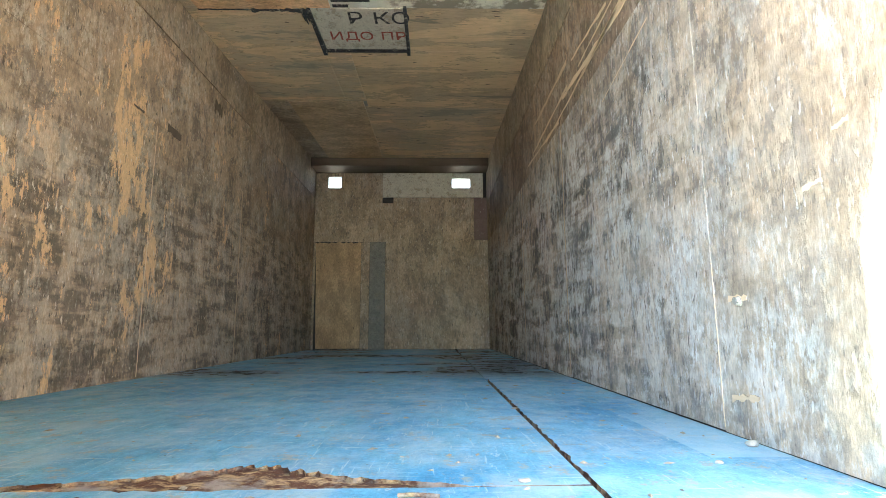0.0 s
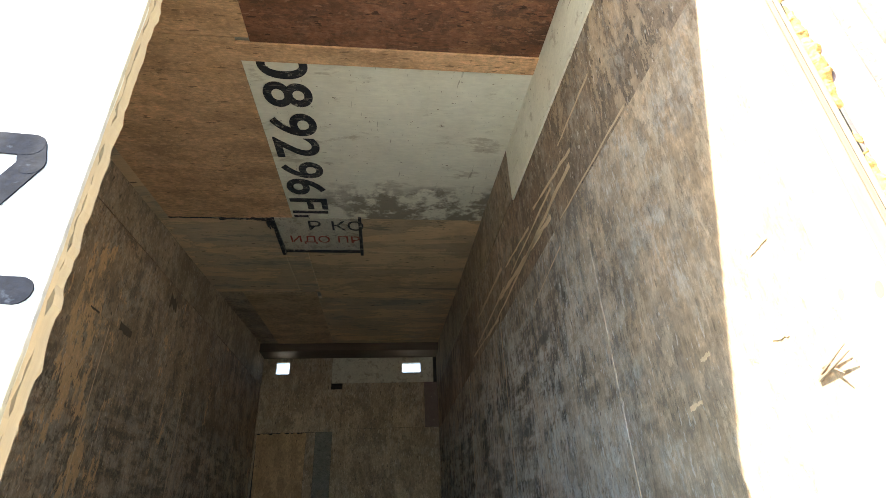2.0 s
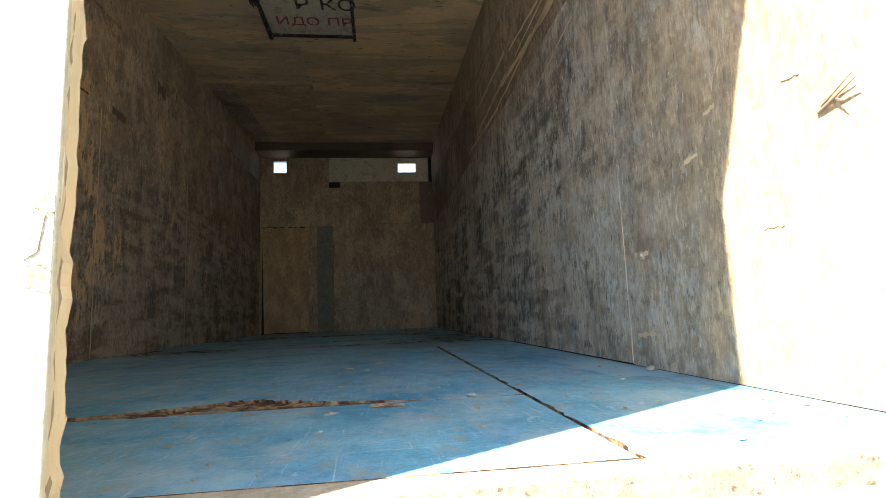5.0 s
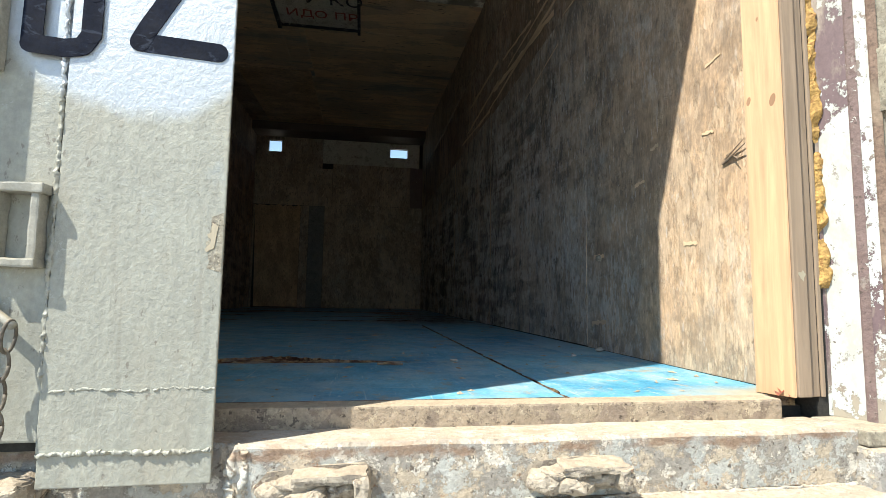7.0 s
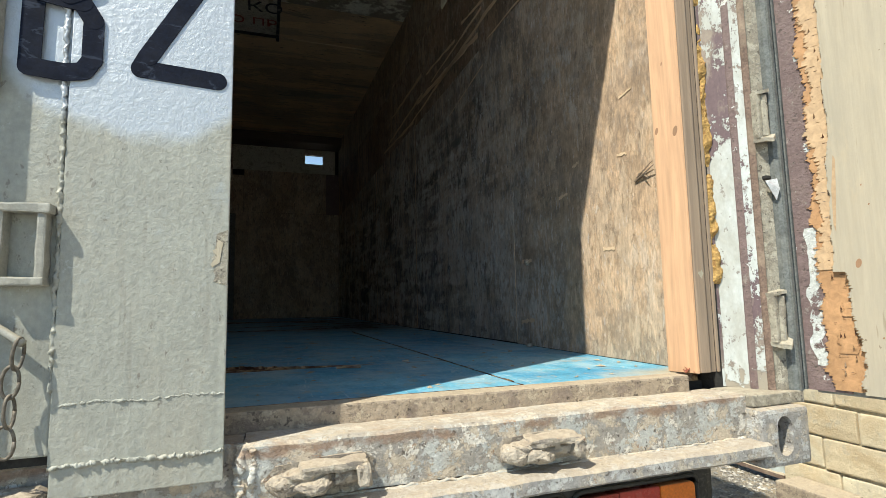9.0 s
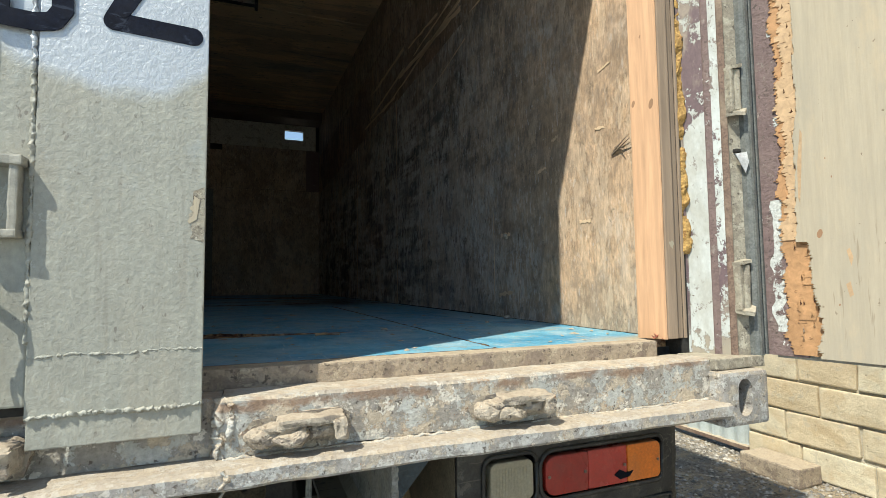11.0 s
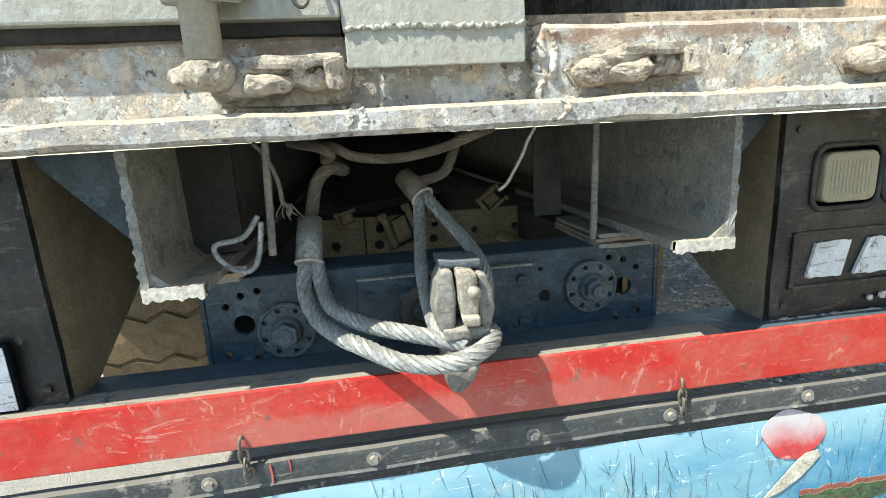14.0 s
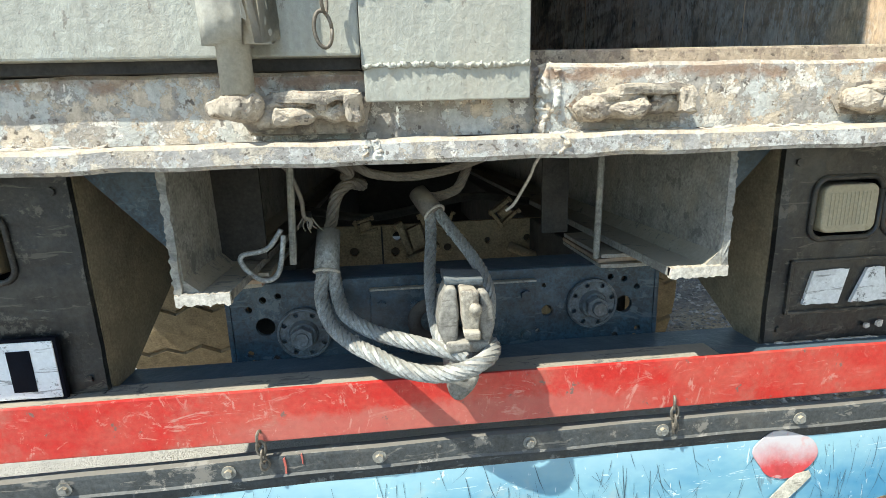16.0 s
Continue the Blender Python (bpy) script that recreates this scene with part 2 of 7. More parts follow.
M["ply_back"] = ply_wall("plywood_dark", (0.43, 0.335, 0.24), (0.60, 0.46, 0.32), (0.20, 0.165, 0.13), (0.54, 0.48, 0.40), 0.4, 0.4, 23.0, "z", 0.7)
M["ply_ceiling"] = ply_streak("plywood_ceiling", (0.74, 0.55, 0.35), (0.57, 0.45, 0.31), (0.39, 0.34, 0.255), 31.0)
M["ply_fresh"] = ply_wall("plywood_fresh", (0.70, 0.435, 0.255), (0.74, 0.49, 0.30), (0.50, 0.31, 0.175), (0.64, 0.43, 0.27), 0.3, 0.15, 51.0, "x", 0.3)
M["ply_tan"] = ply_streak("plywood_tan", (0.72, 0.53, 0.33), (0.56, 0.425, 0.28), (0.32, 0.275, 0.20), 47.3)
M["ply_pale"] = ply_wall("plywood_pale_tan", (0.62, 0.45, 0.28), (0.66, 0.49, 0.31), (0.40, 0.29, 0.19), (0.58, 0.45, 0.31), 0.4, 0.2, 83.0, "x", 0.3)
M["ply_red"] = ply_wall("plywood_red_brown", (0.22, 0.10, 0.06), (0.34, 0.17, 0.09), (0.07, 0.04, 0.03), (0.28, 0.16, 0.11), 0.4, 0.3, 61.0, "x", 0.6)
M["dark_board"] = plain_wood("dark_board", (0.12, 0.09, 0.065), "x", 0.3, 0.5)
M["door_patch"] = ply_wall("bare_tan_plywood", (0.58, 0.40, 0.24), (0.64, 0.45, 0.28), (0.24, 0.16, 0.10), (0.45, 0.33, 0.2), 0.4, 0.2, 71.0, "z", 0.35)
M["pine"] = plain_wood("pine_board", (0.52, 0.315, 0.185), "z", 0.5, 0.35)
M["knot"] = plain_wood("brown_knot", (0.30, 0.175, 0.10), "z", 0.4, 0.4)
M["pine_grey"] = plain_wood("pine_weathered", (0.27, 0.205, 0.15), "z", 0.55, 0.3)
M["torn_pale"] = plain_wood("scraped_wood", (0.66, 0.50, 0.335), "y", 0.3, 0.3)
M["sill_wood"] = chipped("worn_sill_board", ((0.34, 0.275, 0.205), (((0.24, 0.19, 0.15), 0.54), ((0.42, 0.35, 0.26), 0.58), ((0.15, 0.115, 0.09), 0.66))), (0.46, 0.38, 0.27), 0.85, 0.5, 1.5)
def old_lining():
    """Pale weathered plywood face: upright grain, grey stains, fine cracks."""
    k = Mat("pale_plywood", 0.75)
    grain = k.noise(90, (1, 1, 0.05), 6, 0.7)
    col = k.tint((0.42, 0.365, 0.275), grain, 0.28)
    col = k.mix(k.step(k.noise(5, (1, 1, 0.4), 7, 0.7), 0.44, 0.64, 0, 0.7), col, (0.35, 0.315, 0.25))
    col = k.mix(k.step(k.noise(11, (1, 1, 0.3), 7, 0.72, (4, 2, 1)), 0.55, 0.66, 0, 0.5), col, (0.50, 0.40, 0.27))
    col = k.mix(k.step(k.noise(60, (1, 1, 0.06), 4, 0.65, (1, 6, 2)), 0.64, 0.67, 0, 0.55), col, (0.24, 0.19, 0.13))
    col = k.mix(k.step(k.noise(55, (1, 1, 1), 4, 0.6, (3, 3, 7)), 0.70, 0.72, 0, 0.7), col, (0.16, 0.12, 0.08))
    k.bump(k.op("ADD", grain, k.noise(20, (1, 1, 0.4), 6, 0.65)), 0.35, 0.003)
    return k.done(col)


M["lining"] = old_lining()
M["torn"] = plain_wood("torn_veneer", (0.47, 0.325, 0.195), "x", 0.5, 0.25)
M["torn_deep"] = plain_wood("torn_veneer_deep", (0.45, 0.255, 0.125), "x", 0.6, 0.5)
def sign_white():
    k = Mat("white_sign_board", 0.6)
    col = k.tint((0.80, 0.785, 0.68), k.noise(3, (1, 1, 1), 6, 0.65), 0.25)
    col = k.tint(col, k.noise(60, (0.3, 1, 1), 5, 0.65), 0.18)
    stain = k.op("MULTIPLY", k.step(k.noise(4.5, (1, 1, 1), 7, 0.7, (1.2, 0.3, 0)), 0.44, 0.52), k.step(k.op("ADD", k.axis("Y"), k.op("MULTIPLY", k.noise(6, (1, 1, 1), 5, 0.6), 0.3)), 2.30, 2.42))
    side = k.step(k.op("ADD", k.axis("X"), k.noise(5, (1, 1, 1), 4, 0.6)), 0.40, 0.80, 0.2, 0.8)
    col = k.mix(k.op("MULTIPLY", stain, side), col, (0.17, 0.135, 0.085))
    col = k.mix(k.step(k.noise(9, (0.4, 1, 1), 7, 0.72, (5, 5, 1)), 0.58, 0.66, 0, 0.55), col, (0.36, 0.30, 0.21))
    col = k.mix(k.step(k.noise(45, (1, 1, 1), 4, 0.6, (3, 8, 1)), 0.68, 0.70, 0, 0.8), col, (0.12, 0.07, 0.05))
    col = k.mix(k.step(k.noise(60, (1, 0.08, 1), 3, 0.6, (2, 1, 1), 0.8), 0.69, 0.71, 0, 0.6), col, (0.3, 0.26, 0.2))
    k.bump(k.noise(40, (1, 1, 1), 5), 0.2, 0.003)
    return k.done(col)


M["white_board"] = sign_white()
M["sign_dirty"] = chipped("dirty_sign_board", ((0.56, 0.53, 0.45), (((0.40, 0.35, 0.27), 0.57), ((0.17, 0.11, 0.08), 0.67))), (0.3, 0.24, 0.16), 0.6, 0.3)
M["letters"] = painted("black_lettering", (0.02, 0.022, 0.03), 0.3, 0.6, scratch=(0.4, 0.38, 0.32), soiled=0.1)
M["letters_red"] = painted("red_lettering", (0.30, 0.06, 0.04), 0.3, 0.6, scratch=(0.4, 0.36, 0.3), soiled=0.2)
M["steel_sill"] = chipped("flaked_sill_steel", ((0.48, 0.41, 0.32), (((0.30, 0.28, 0.25), 0.50), ((0.42, 0.425, 0.40), 0.52), ((0.60, 0.565, 0.50), 0.565), ((0.33, 0.20, 0.12), 0.63), ((0.12, 0.10, 0.085), 0.64))), (0.50, 0.415, 0.31), 0.8, 0.5, 1.2, -0.040)
M["steel_flange"] = chipped("flaked_flange_steel", ((0.40, 0.36, 0.30), (((0.28, 0.27, 0.255), 0.47), ((0.40, 0.40, 0.385), 0.52), ((0.54, 0.51, 0.46), 0.61), ((0.30, 0.185, 0.12), 0.65), ((0.16, 0.14, 0.13), 0.65))), (0.42, 0.34, 0.245), 0.8, 0.55, 1.8)
M["steel_post"] = chipped("flaked_post_steel", ((0.53, 0.55, 0.53), (((0.15, 0.105, 0.10), 0.565), ((0.46, 0.45, 0.40), 0.61), ((0.20, 0.165, 0.14), 0.63))), (0.40, 0.34, 0.25), 0.7, 0.5, 1.6)
def post_paint(name, seed, coats):
    """White paint flaked off purple primer; coats: (z from, z to, more or less paint left) up the post."""
    k = Mat(name, 0.6)
    n = k.noise(24, (1, 1, 0.7), 9, 0.75, (seed, 1, seed))
    for z0, z1, more in coats:
        n = k.op("ADD", n, k.step(k.axis("Z"), z0, z1, 0, more))
    fine = k.noise(120, (1, 1, 0.6), 5, 0.65)
    bare = k.mix(k.step(k.noise(16, (1, 1, 0.4), 7, 0.7, (4, seed, 2)), 0.50, 0.60), (0.135, 0.092, 0.098), (0.26, 0.215, 0.175))
    bare = k.mix(k.step(k.axis("Z"), 0.06, -0.01), k.tint(bare, fine, 0.4), (0.31, 0.275, 0.22))
    white = k.mix(k.step(k.noise(9, (1, 1, 0.5), 7, 0.7, (seed, 7, 3)), 0.46, 0.60), (0.50, 0.53, 0.515), (0.40, 0.405, 0.37))
    white = k.tint(white, fine, 0.25)
    white = k.mix(k.step(k.noise(42, (1, 1, 0.8), 7, 0.75, (2, seed, 8)), 0.595, 0.61, 0, 0.85), white, (0.21, 0.18, 0.16))
    kept = k.step(n, 0.535, 0.545)
    col = k.mix(kept, bare, white)
    col = k.mix(k.op("MULTIPLY", k.step(n, 0.522, 0.533), k.step(n, 0.542, 0.536, 0, 0.5)), col, (0.08, 0.062, 0.055))
    k.bump(k.op("ADD", k.op("MULTIPLY", kept, 0.5), k.op("MULTIPLY", fine, 0.3)), 0.6, 0.003)
    return k.done(col)


M["post_wide"] = post_paint("white_over_purple_steel", 2.0, ((-0.01, 0.05, 0.17), (0.42, 0.56, -0.24), (0.66, 0.76, 0.10)))
M["post_narrow"] = post_paint("white_over_brown_steel", 9.0, ((0.02, 0.32, 0.09),))
M["post_web"] = post_paint("dusty_bare_steel", 5.0, ((0.0, 0.3, -0.04),))
M["steel_primer"] = chipped("purple_primer_steel", ((0.17, 0.12, 0.115), (((0.62, 0.63, 0.60), 0.635), ((0.24, 0.20, 0.18), 0.60))), (0.45, 0.40, 0.3), 0.65, 0.15, 1.9)
M["steel_grey"] = painted("grey_green_steel", (0.30, 0.295, 0.26), 0.14, 0.55, soil=(0.34, 0.29, 0.2), soiled=0.4)
M["rust"] = painted("rusty_steel", (0.16, 0.11, 0.085), 0.35, 0.8, soil=(0.40, 0.33, 0.24), soiled=0.6)
M["chain_steel"] = painted("dark_chain_steel", (0.13, 0.115, 0.095), 0.35, 0.6, 0.3, soil=(0.24, 0.20, 0.15), soiled=0.4, grit=0.6)
M["cast"] = chipped("dusty_cast_steel", ((0.36, 0.315, 0.255), (((0.22, 0.19, 0.16), 0.54), ((0.48, 0.43, 0.35), 0.59), ((0.24, 0.15, 0.10), 0.64))), (0.42, 0.34, 0.245), 0.8, 0.5, 2.2)
M["rubber"] = painted("old_rubber", (0.135, 0.145, 0.14), 0.3, 0.7, soil=(0.3, 0.28, 0.23), soiled=0.3)
M["post_channel"] = chipped("dirty_channel_steel", ((0.33, 0.305, 0.245), (((0.25, 0.225, 0.18), 0.52), ((0.40, 0.37, 0.30), 0.57), ((0.17, 0.14, 0.115), 0.66))), (0.45, 0.38, 0.28), 0.7, 0.4, 1.6)
M["foam"] = painted("yellow_foam", (0.40, 0.25, 0.085), 0.45, 0.95, scratch=(0.18, 0.085, 0.03), soil=(0.26, 0.155, 0.06), soiled=0.7, grit=1.0)
M["black_frame"] = painted("blue_black_frame_paint", (0.011, 0.030, 0.048), 0.5, 0.36, scratch=(0.062, 0.088, 0.102), soil=(0.085, 0.115, 0.135), soiled=0.5, grit=0.4)
M["flap_strip"] = painted("scuffed_black_strip", (0.055, 0.062, 0.066), 0.3, 0.45, scratch=(0.24, 0.225, 0.20), soil=(0.20, 0.18, 0.15), soiled=0.4)
M["black_panel"] = painted("black_panel_paint", (0.012, 0.013, 0.014), 0.45, 0.36, scratch=(0.085, 0.080, 0.068), soil=(0.10, 0.095, 0.078), soiled=0.5, grit=0.5)
M["dusty_frame"] = painted("dusty_tan_frame", (0.23, 0.175, 0.105), 0.35, 0.9, soil=(0.29, 0.225, 0.14), soiled=0.5, grit=0.5)
M["dusty_steel"] = painted("dusty_grey_steel", (0.20, 0.20, 0.185), 0.3, 0.75, scratch=(0.10, 0.10, 0.095), soil=(0.30, 0.26, 0.19), soiled=0.6, grit=0.5)
M["dusty_plate"] = painted("dust_brown_plate", (0.20, 0.17, 0.115), 0.25, 0.85, soil=(0.26, 0.22, 0.15), soiled=0.6, grit=0.4)
# dusty steel, pale for the sunlit front of the ledge
M["ledge"] = painted("sunlit_dusty_ledge", (0.21, 0.185, 0.155), 0.4, 0.8, scratch=(0.09, 0.085, 0.08), soil=(0.27, 0.235, 0.185), soiled=0.5)
M["hook_steel"] = painted("dusty_hook_steel", (0.17, 0.165, 0.15), 0.4, 0.65, scratch=(0.09, 0.078, 0.066), soil=(0.30, 0.275, 0.23), soiled=0.5, grit=0.5)
M["latch_steel"] = painted("pale_worn_steel", (0.27, 0.25, 0.21), 0.4, 0.6, scratch=(0.14, 0.115, 0.09), soil=(0.35, 0.31, 0.245), soiled=0.5, grit=0.6)
M["hub_steel"] = painted("dark_dusty_steel", (0.055, 0.072, 0.085), 0.5, 0.45, scratch=(0.13, 0.14, 0.14), soil=(0.13, 0.14, 0.14), soiled=0.5, grit=0.5)
M["cut_steel"] = painted("torch_cut_steel", (0.42, 0.40, 0.36), 0.3, 0.75, soil=(0.36, 0.31, 0.24), soiled=0.5, grit=0.8)
def bumper_red():
    k = Mat("red_bumper_paint", 0.42)
    col = k.mix(k.step(k.noise(7, (1, 1, 1.5), 7, 0.7), 0.40, 0.62), (0.43, 0.020, 0.016), (0.42, 0.075, 0.055))
    col = k.tint(col, k.noise(130, (1, 1, 1), 4, 0.65), 0.3)
    wob = k.op("MULTIPLY", k.op("SUBTRACT", k.noise(9, (1, 1, 1), 7, 0.7, (1, 8, 3)), 0.5), 0.12)
    low = k.op("MULTIPLY", k.step(k.op("ADD", k.axis("Z"), wob), -0.486, -0.500), k.step(k.op("ADD", k.axis("X"), wob), -0.30, -0.22))
    col = k.mix(k.op("MULTIPLY", low, k.step(k.op("ADD", k.axis("X"), wob), 0.42, 0.25, 0, 0.6)), col, k.tint((0.38, 0.135, 0.11), k.noise(60, (1, 1, 1), 6, 0.7), 0.3))
    for st, sh, lo in (((0.25, 1, 1), 1, 0.58), ((1, 1, 0.4), 5, 0.59), ((0.6, 1, 0.6), 9, 0.60)):
        rub = k.op("MULTIPLY", k.step(k.noise(34, st, 6, 0.75, (sh, 1, sh), 1.5), lo, lo + 0.05), k.step(k.noise(6, (1, 1, 1), 5, 0.65, (sh, 4, 1)), 0.42, 0.58))
        col = k.mix(k.op("MULTIPLY", rub, 0.7), col, (0.50, 0.24, 0.20))
    col = k.mix(k.step(k.noise(30, (1, 1, 1), 6, 0.7, (2, 9, 4)), 0.64, 0.665, 0, 0.85), col, (0.13, 0.10, 0.085))
    col = k.mix(k.step(k.noise(12, (1, 1, 1), 7, 0.72, (6, 2, 2)), 0.55, 0.70, 0, 0.4), col, (0.30, 0.20, 0.15))
    k.bump(k.noise(50, (1, 1, 1), 6, 0.65), 0.3, 0.003)
    return k.done(col, k.step(k.noise(15, (1, 1, 1), 5), 0.35, 0.65, 0.32, 0.6))


M["red"] = bumper_red()
M["red_dusty"] = painted("dusty_red_paint", (0.40, 0.12, 0.11), 0.25, 0.7, scratch=(0.44, 0.26, 0.22), soil=(0.42, 0.30, 0.25), soiled=0.6)
M["white_paint"] = painted("white_paint", (0.66, 0.69, 0.72), 0.06, 0.5, scratch=(0.10, 0.10, 0.10), soiled=0.12)
M["badge_white"] = painted("scuffed_white_paint", (0.60, 0.62, 0.63), 0.12, 0.55, scratch=(0.04, 0.04, 0.04), soil=(0.10, 0.095, 0.085), soiled=0.75, grit=0.3)
M["black_paint"] = painted("black_paint", (0.004, 0.005, 0.009), 0.2, 0.85, soiled=0.0, grit=0.1)
M["black_paint"].node_tree.nodes["Principled BSDF"].inputs["Specular IOR Level"].default_value = 0.12
M["letter_paint"] = painted("blue_black_lettering", (0.005, 0.008, 0.018), 0.25, 0.8, scratch=(0.035, 0.045, 0.07), soiled=0.0, grit=0.3)
M["letter_paint"].node_tree.nodes["Principled BSDF"].inputs["Specular IOR Level"].default_value = 0.15
M["lamp_red"] = painted("red_lamp_lens", (0.25, 0.020, 0.014), 0.15, 0.25, soil=(0.22, 0.07, 0.05), soiled=0.4, grit=0.08)
M["lamp_pink"] = painted("faded_red_lamp_lens", (0.36, 0.035, 0.025), 0.15, 0.22, soil=(0.30, 0.10, 0.08), soiled=0.4, grit=0.08)
M["lamp_orange"] = painted("orange_lamp_lens", (0.58, 0.145, 0.012), 0.15, 0.3, soil=(0.3, 0.2, 0.12), soiled=0.35, grit=0.08)
M["lamp_white"] = painted("yellowed_lamp_lens", (0.29, 0.26, 0.185), 0.12, 0.35, soil=(0.22, 0.19, 0.13), soiled=0.45, grit=0.1)
M["lamp_dark"] = painted("dark_lamp_lens", (0.12, 0.10, 0.065), 0.2, 0.4, soil=(0.10, 0.085, 0.06), soiled=0.6, grit=0.2)
M["wire"] = painted("galvanised_wire", (0.225, 0.24, 0.24), 0.5, 0.55, 0.25, soil=(0.29, 0.27, 0.23), soiled=0.45, grit=0.3)
M["wire_dark"] = painted("greasy_wire", (0.13, 0.12, 0.105), 0.25, 0.6, 0.2, soil=(0.3, 0.25, 0.18), soiled=0.5)
def limestone():
    k = Mat("limestone", 0.92, 0.0, 0.2)
    col = k.mix(k.rand(), (0.62, 0.565, 0.43), (0.53, 0.435, 0.295))
    pit = k.noise(70, (1, 1, 1), 6, 0.75)
    col = k.tint(k.tint(col, pit, 0.28), k.noise(9, (1, 1, 1), 7, 0.72), 0.35)
    col = k.mix(k.step(k.noise(5, (1, 1, 1.2), 7, 0.7, (7, 1, 5), 0.5), 0.50, 0.62, 0, 0.45), col, (0.48, 0.35, 0.20))
    col = k.mix(k.step(k.noise(16, (1, 1, 1), 7, 0.72, (4, 1, 2)), 0.57, 0.62, 0, 0.55), col, (0.44, 0.40, 0.32))
    col = k.mix(k.step(k.noise(24, (1, 1, 1), 5, 0.72, (1, 3, 7)), 0.66, 0.68, 0, 0.7), col, (0.20, 0.165, 0.12))
    k.bump(k.op("ADD", pit, k.noise(18, (1, 1, 1), 6, 0.7)), 0.7, 0.006)
    return k.done(col)


M["stone"] = limestone()
M["mortar"] = painted("mortar", (0.47, 0.43, 0.35), 0.2, 0.95, soiled=0.3, grit=0.9)
M["sheet"] = painted("galvanised_sheet", (0.50, 0.56, 0.57), 0.1, 0.45, 0.3, soiled=0.2)
def yard():
    k = Mat("muddy_gravel", 0.95, 0.0, 0.2)
    col = k.mix(k.step(k.noise(2.2, (1, 1, 1), 7, 0.7), 0.42, 0.58), (0.20, 0.185, 0.165), (0.40, 0.325, 0.225))
    grit = k.noise(60, (1, 1, 1), 6, 0.75)
    col = k.tint(k.tint(col, grit, 0.7), k.noise(14, (1, 1, 1), 6, 0.7), 0.5)
    col = k.mix(k.step(k.noise(26, (1, 1, 1), 6, 0.75, (3, 1, 0)), 0.55, 0.60, 0, 0.75), col, (0.075, 0.068, 0.06))
    col = k.mix(k.step(k.noise(40, (1, 1, 1), 5, 0.7, (8, 1, 0)), 0.60, 0.64, 0, 0.7), col, (0.48, 0.45, 0.40))
    edge = k.op("ADD", k.axis("X"), k.op("MULTIPLY", k.noise(1.7, (1, 1, 1), 6, 0.65), 1.2))
    # dust beside and under the truck; unseen yard behind made pale to bounce light
    dry = k.op("MAXIMUM", k.step(edge, 1.75, 1.35), k.step(k.axis("Y"), -1.3, -2.0))
    dust = k.tint(k.tint((0.44, 0.415, 0.37), grit, 0.3), k.noise(3, (1, 1, 1), 6, 0.65), 0.2)
    col = k.mix(dry, col, dust)
    k.bump(k.op("ADD", grit, k.noise(18, (1, 1, 1), 6, 0.7)), 1.0, 0.02)
    return k.done(col)


def stones():
    k = Mat("pebbles", 0.9, 0.0, 0.2)
    col = k.mix(k.geo.outputs["Random Per Island"], (0.14, 0.135, 0.125), (0.50, 0.46, 0.40))
    return k.done(k.tint(col, k.noise(90, (1, 1, 1), 3, 0.6), 0.4))


M["gravel"], M["pebble"] = yard(), stones()
M["tyre"] = painted("dusty_tyre", (0.19, 0.14, 0.08), 0.3, 0.95, soil=(0.26, 0.195, 0.115), soiled=0.6)
M["under"] = painted("dark_underside", (0.028, 0.027, 0.025), 0.3, 0.9, soil=(0.09, 0.075, 0.06), soiled=0.4)

M["red_leaf"] = painted("dry_red_leaf", (0.30, 0.07, 0.04), 0.35, 0.8, soiled=0.2)
M["purple_gap"] = painted("dark_purple_steel", (0.10, 0.075, 0.105), 0.3, 0.6, soil=(0.16, 0.12, 0.11), soiled=0.4)
M["flap_black"] = painted("scuffed_black_sheet", (0.030, 0.031, 0.030), 0.35, 0.5, scratch=(0.16, 0.16, 0.15), soil=(0.12, 0.11, 0.09), soiled=0.4)
M["white_print"] = painted("pale_print", (0.46, 0.47, 0.48), 0.2, 0.45, scratch=(0.40, 0.16, 0.15), soiled=0.2)
def faded_red():
    k = Mat("faded_red_print", 0.45)
    fade = k.step(k.op("ADD", k.axis("Z"), k.op("MULTIPLY", k.noise(22, (1, 1, 0.8), 7, 0.72), 0.055)), -0.626, -0.588)
    col = k.mix(fade, k.tint((0.40, 0.045, 0.05), k.noise(70, (1, 1, 1), 5), 0.5), (0.44, 0.42, 0.44))
    col = k.mix(k.step(k.noise(60, (0.4, 1, 0.6), 5, 0.7, (2, 2, 2), 1.5), 0.60, 0.65, 0, 0.7), col, (0.48, 0.30, 0.29))
    return k.done(col)


M["red_print"] = faded_red()
M["beige_print"] = painted("beige_print", (0.42, 0.40, 0.34), 0.3, 0.5, scratch=(0.14, 0.13, 0.11), soiled=0.3)
M["red_hill"] = painted("reddish_print", (0.24, 0.08, 0.06), 0.3, 0.5, scratch=(0.06, 0.08, 0.03), soiled=0.2)
M["green_hill"] = painted("green_print", (0.06, 0.10, 0.05), 0.5, 0.5, scratch=(0.30, 0.06, 0.05), soiled=0.3)
M["dark_stroke"] = painted("dark_stroke", (0.035, 0.06, 0.08), 0.2, 0.6, soiled=0.0)


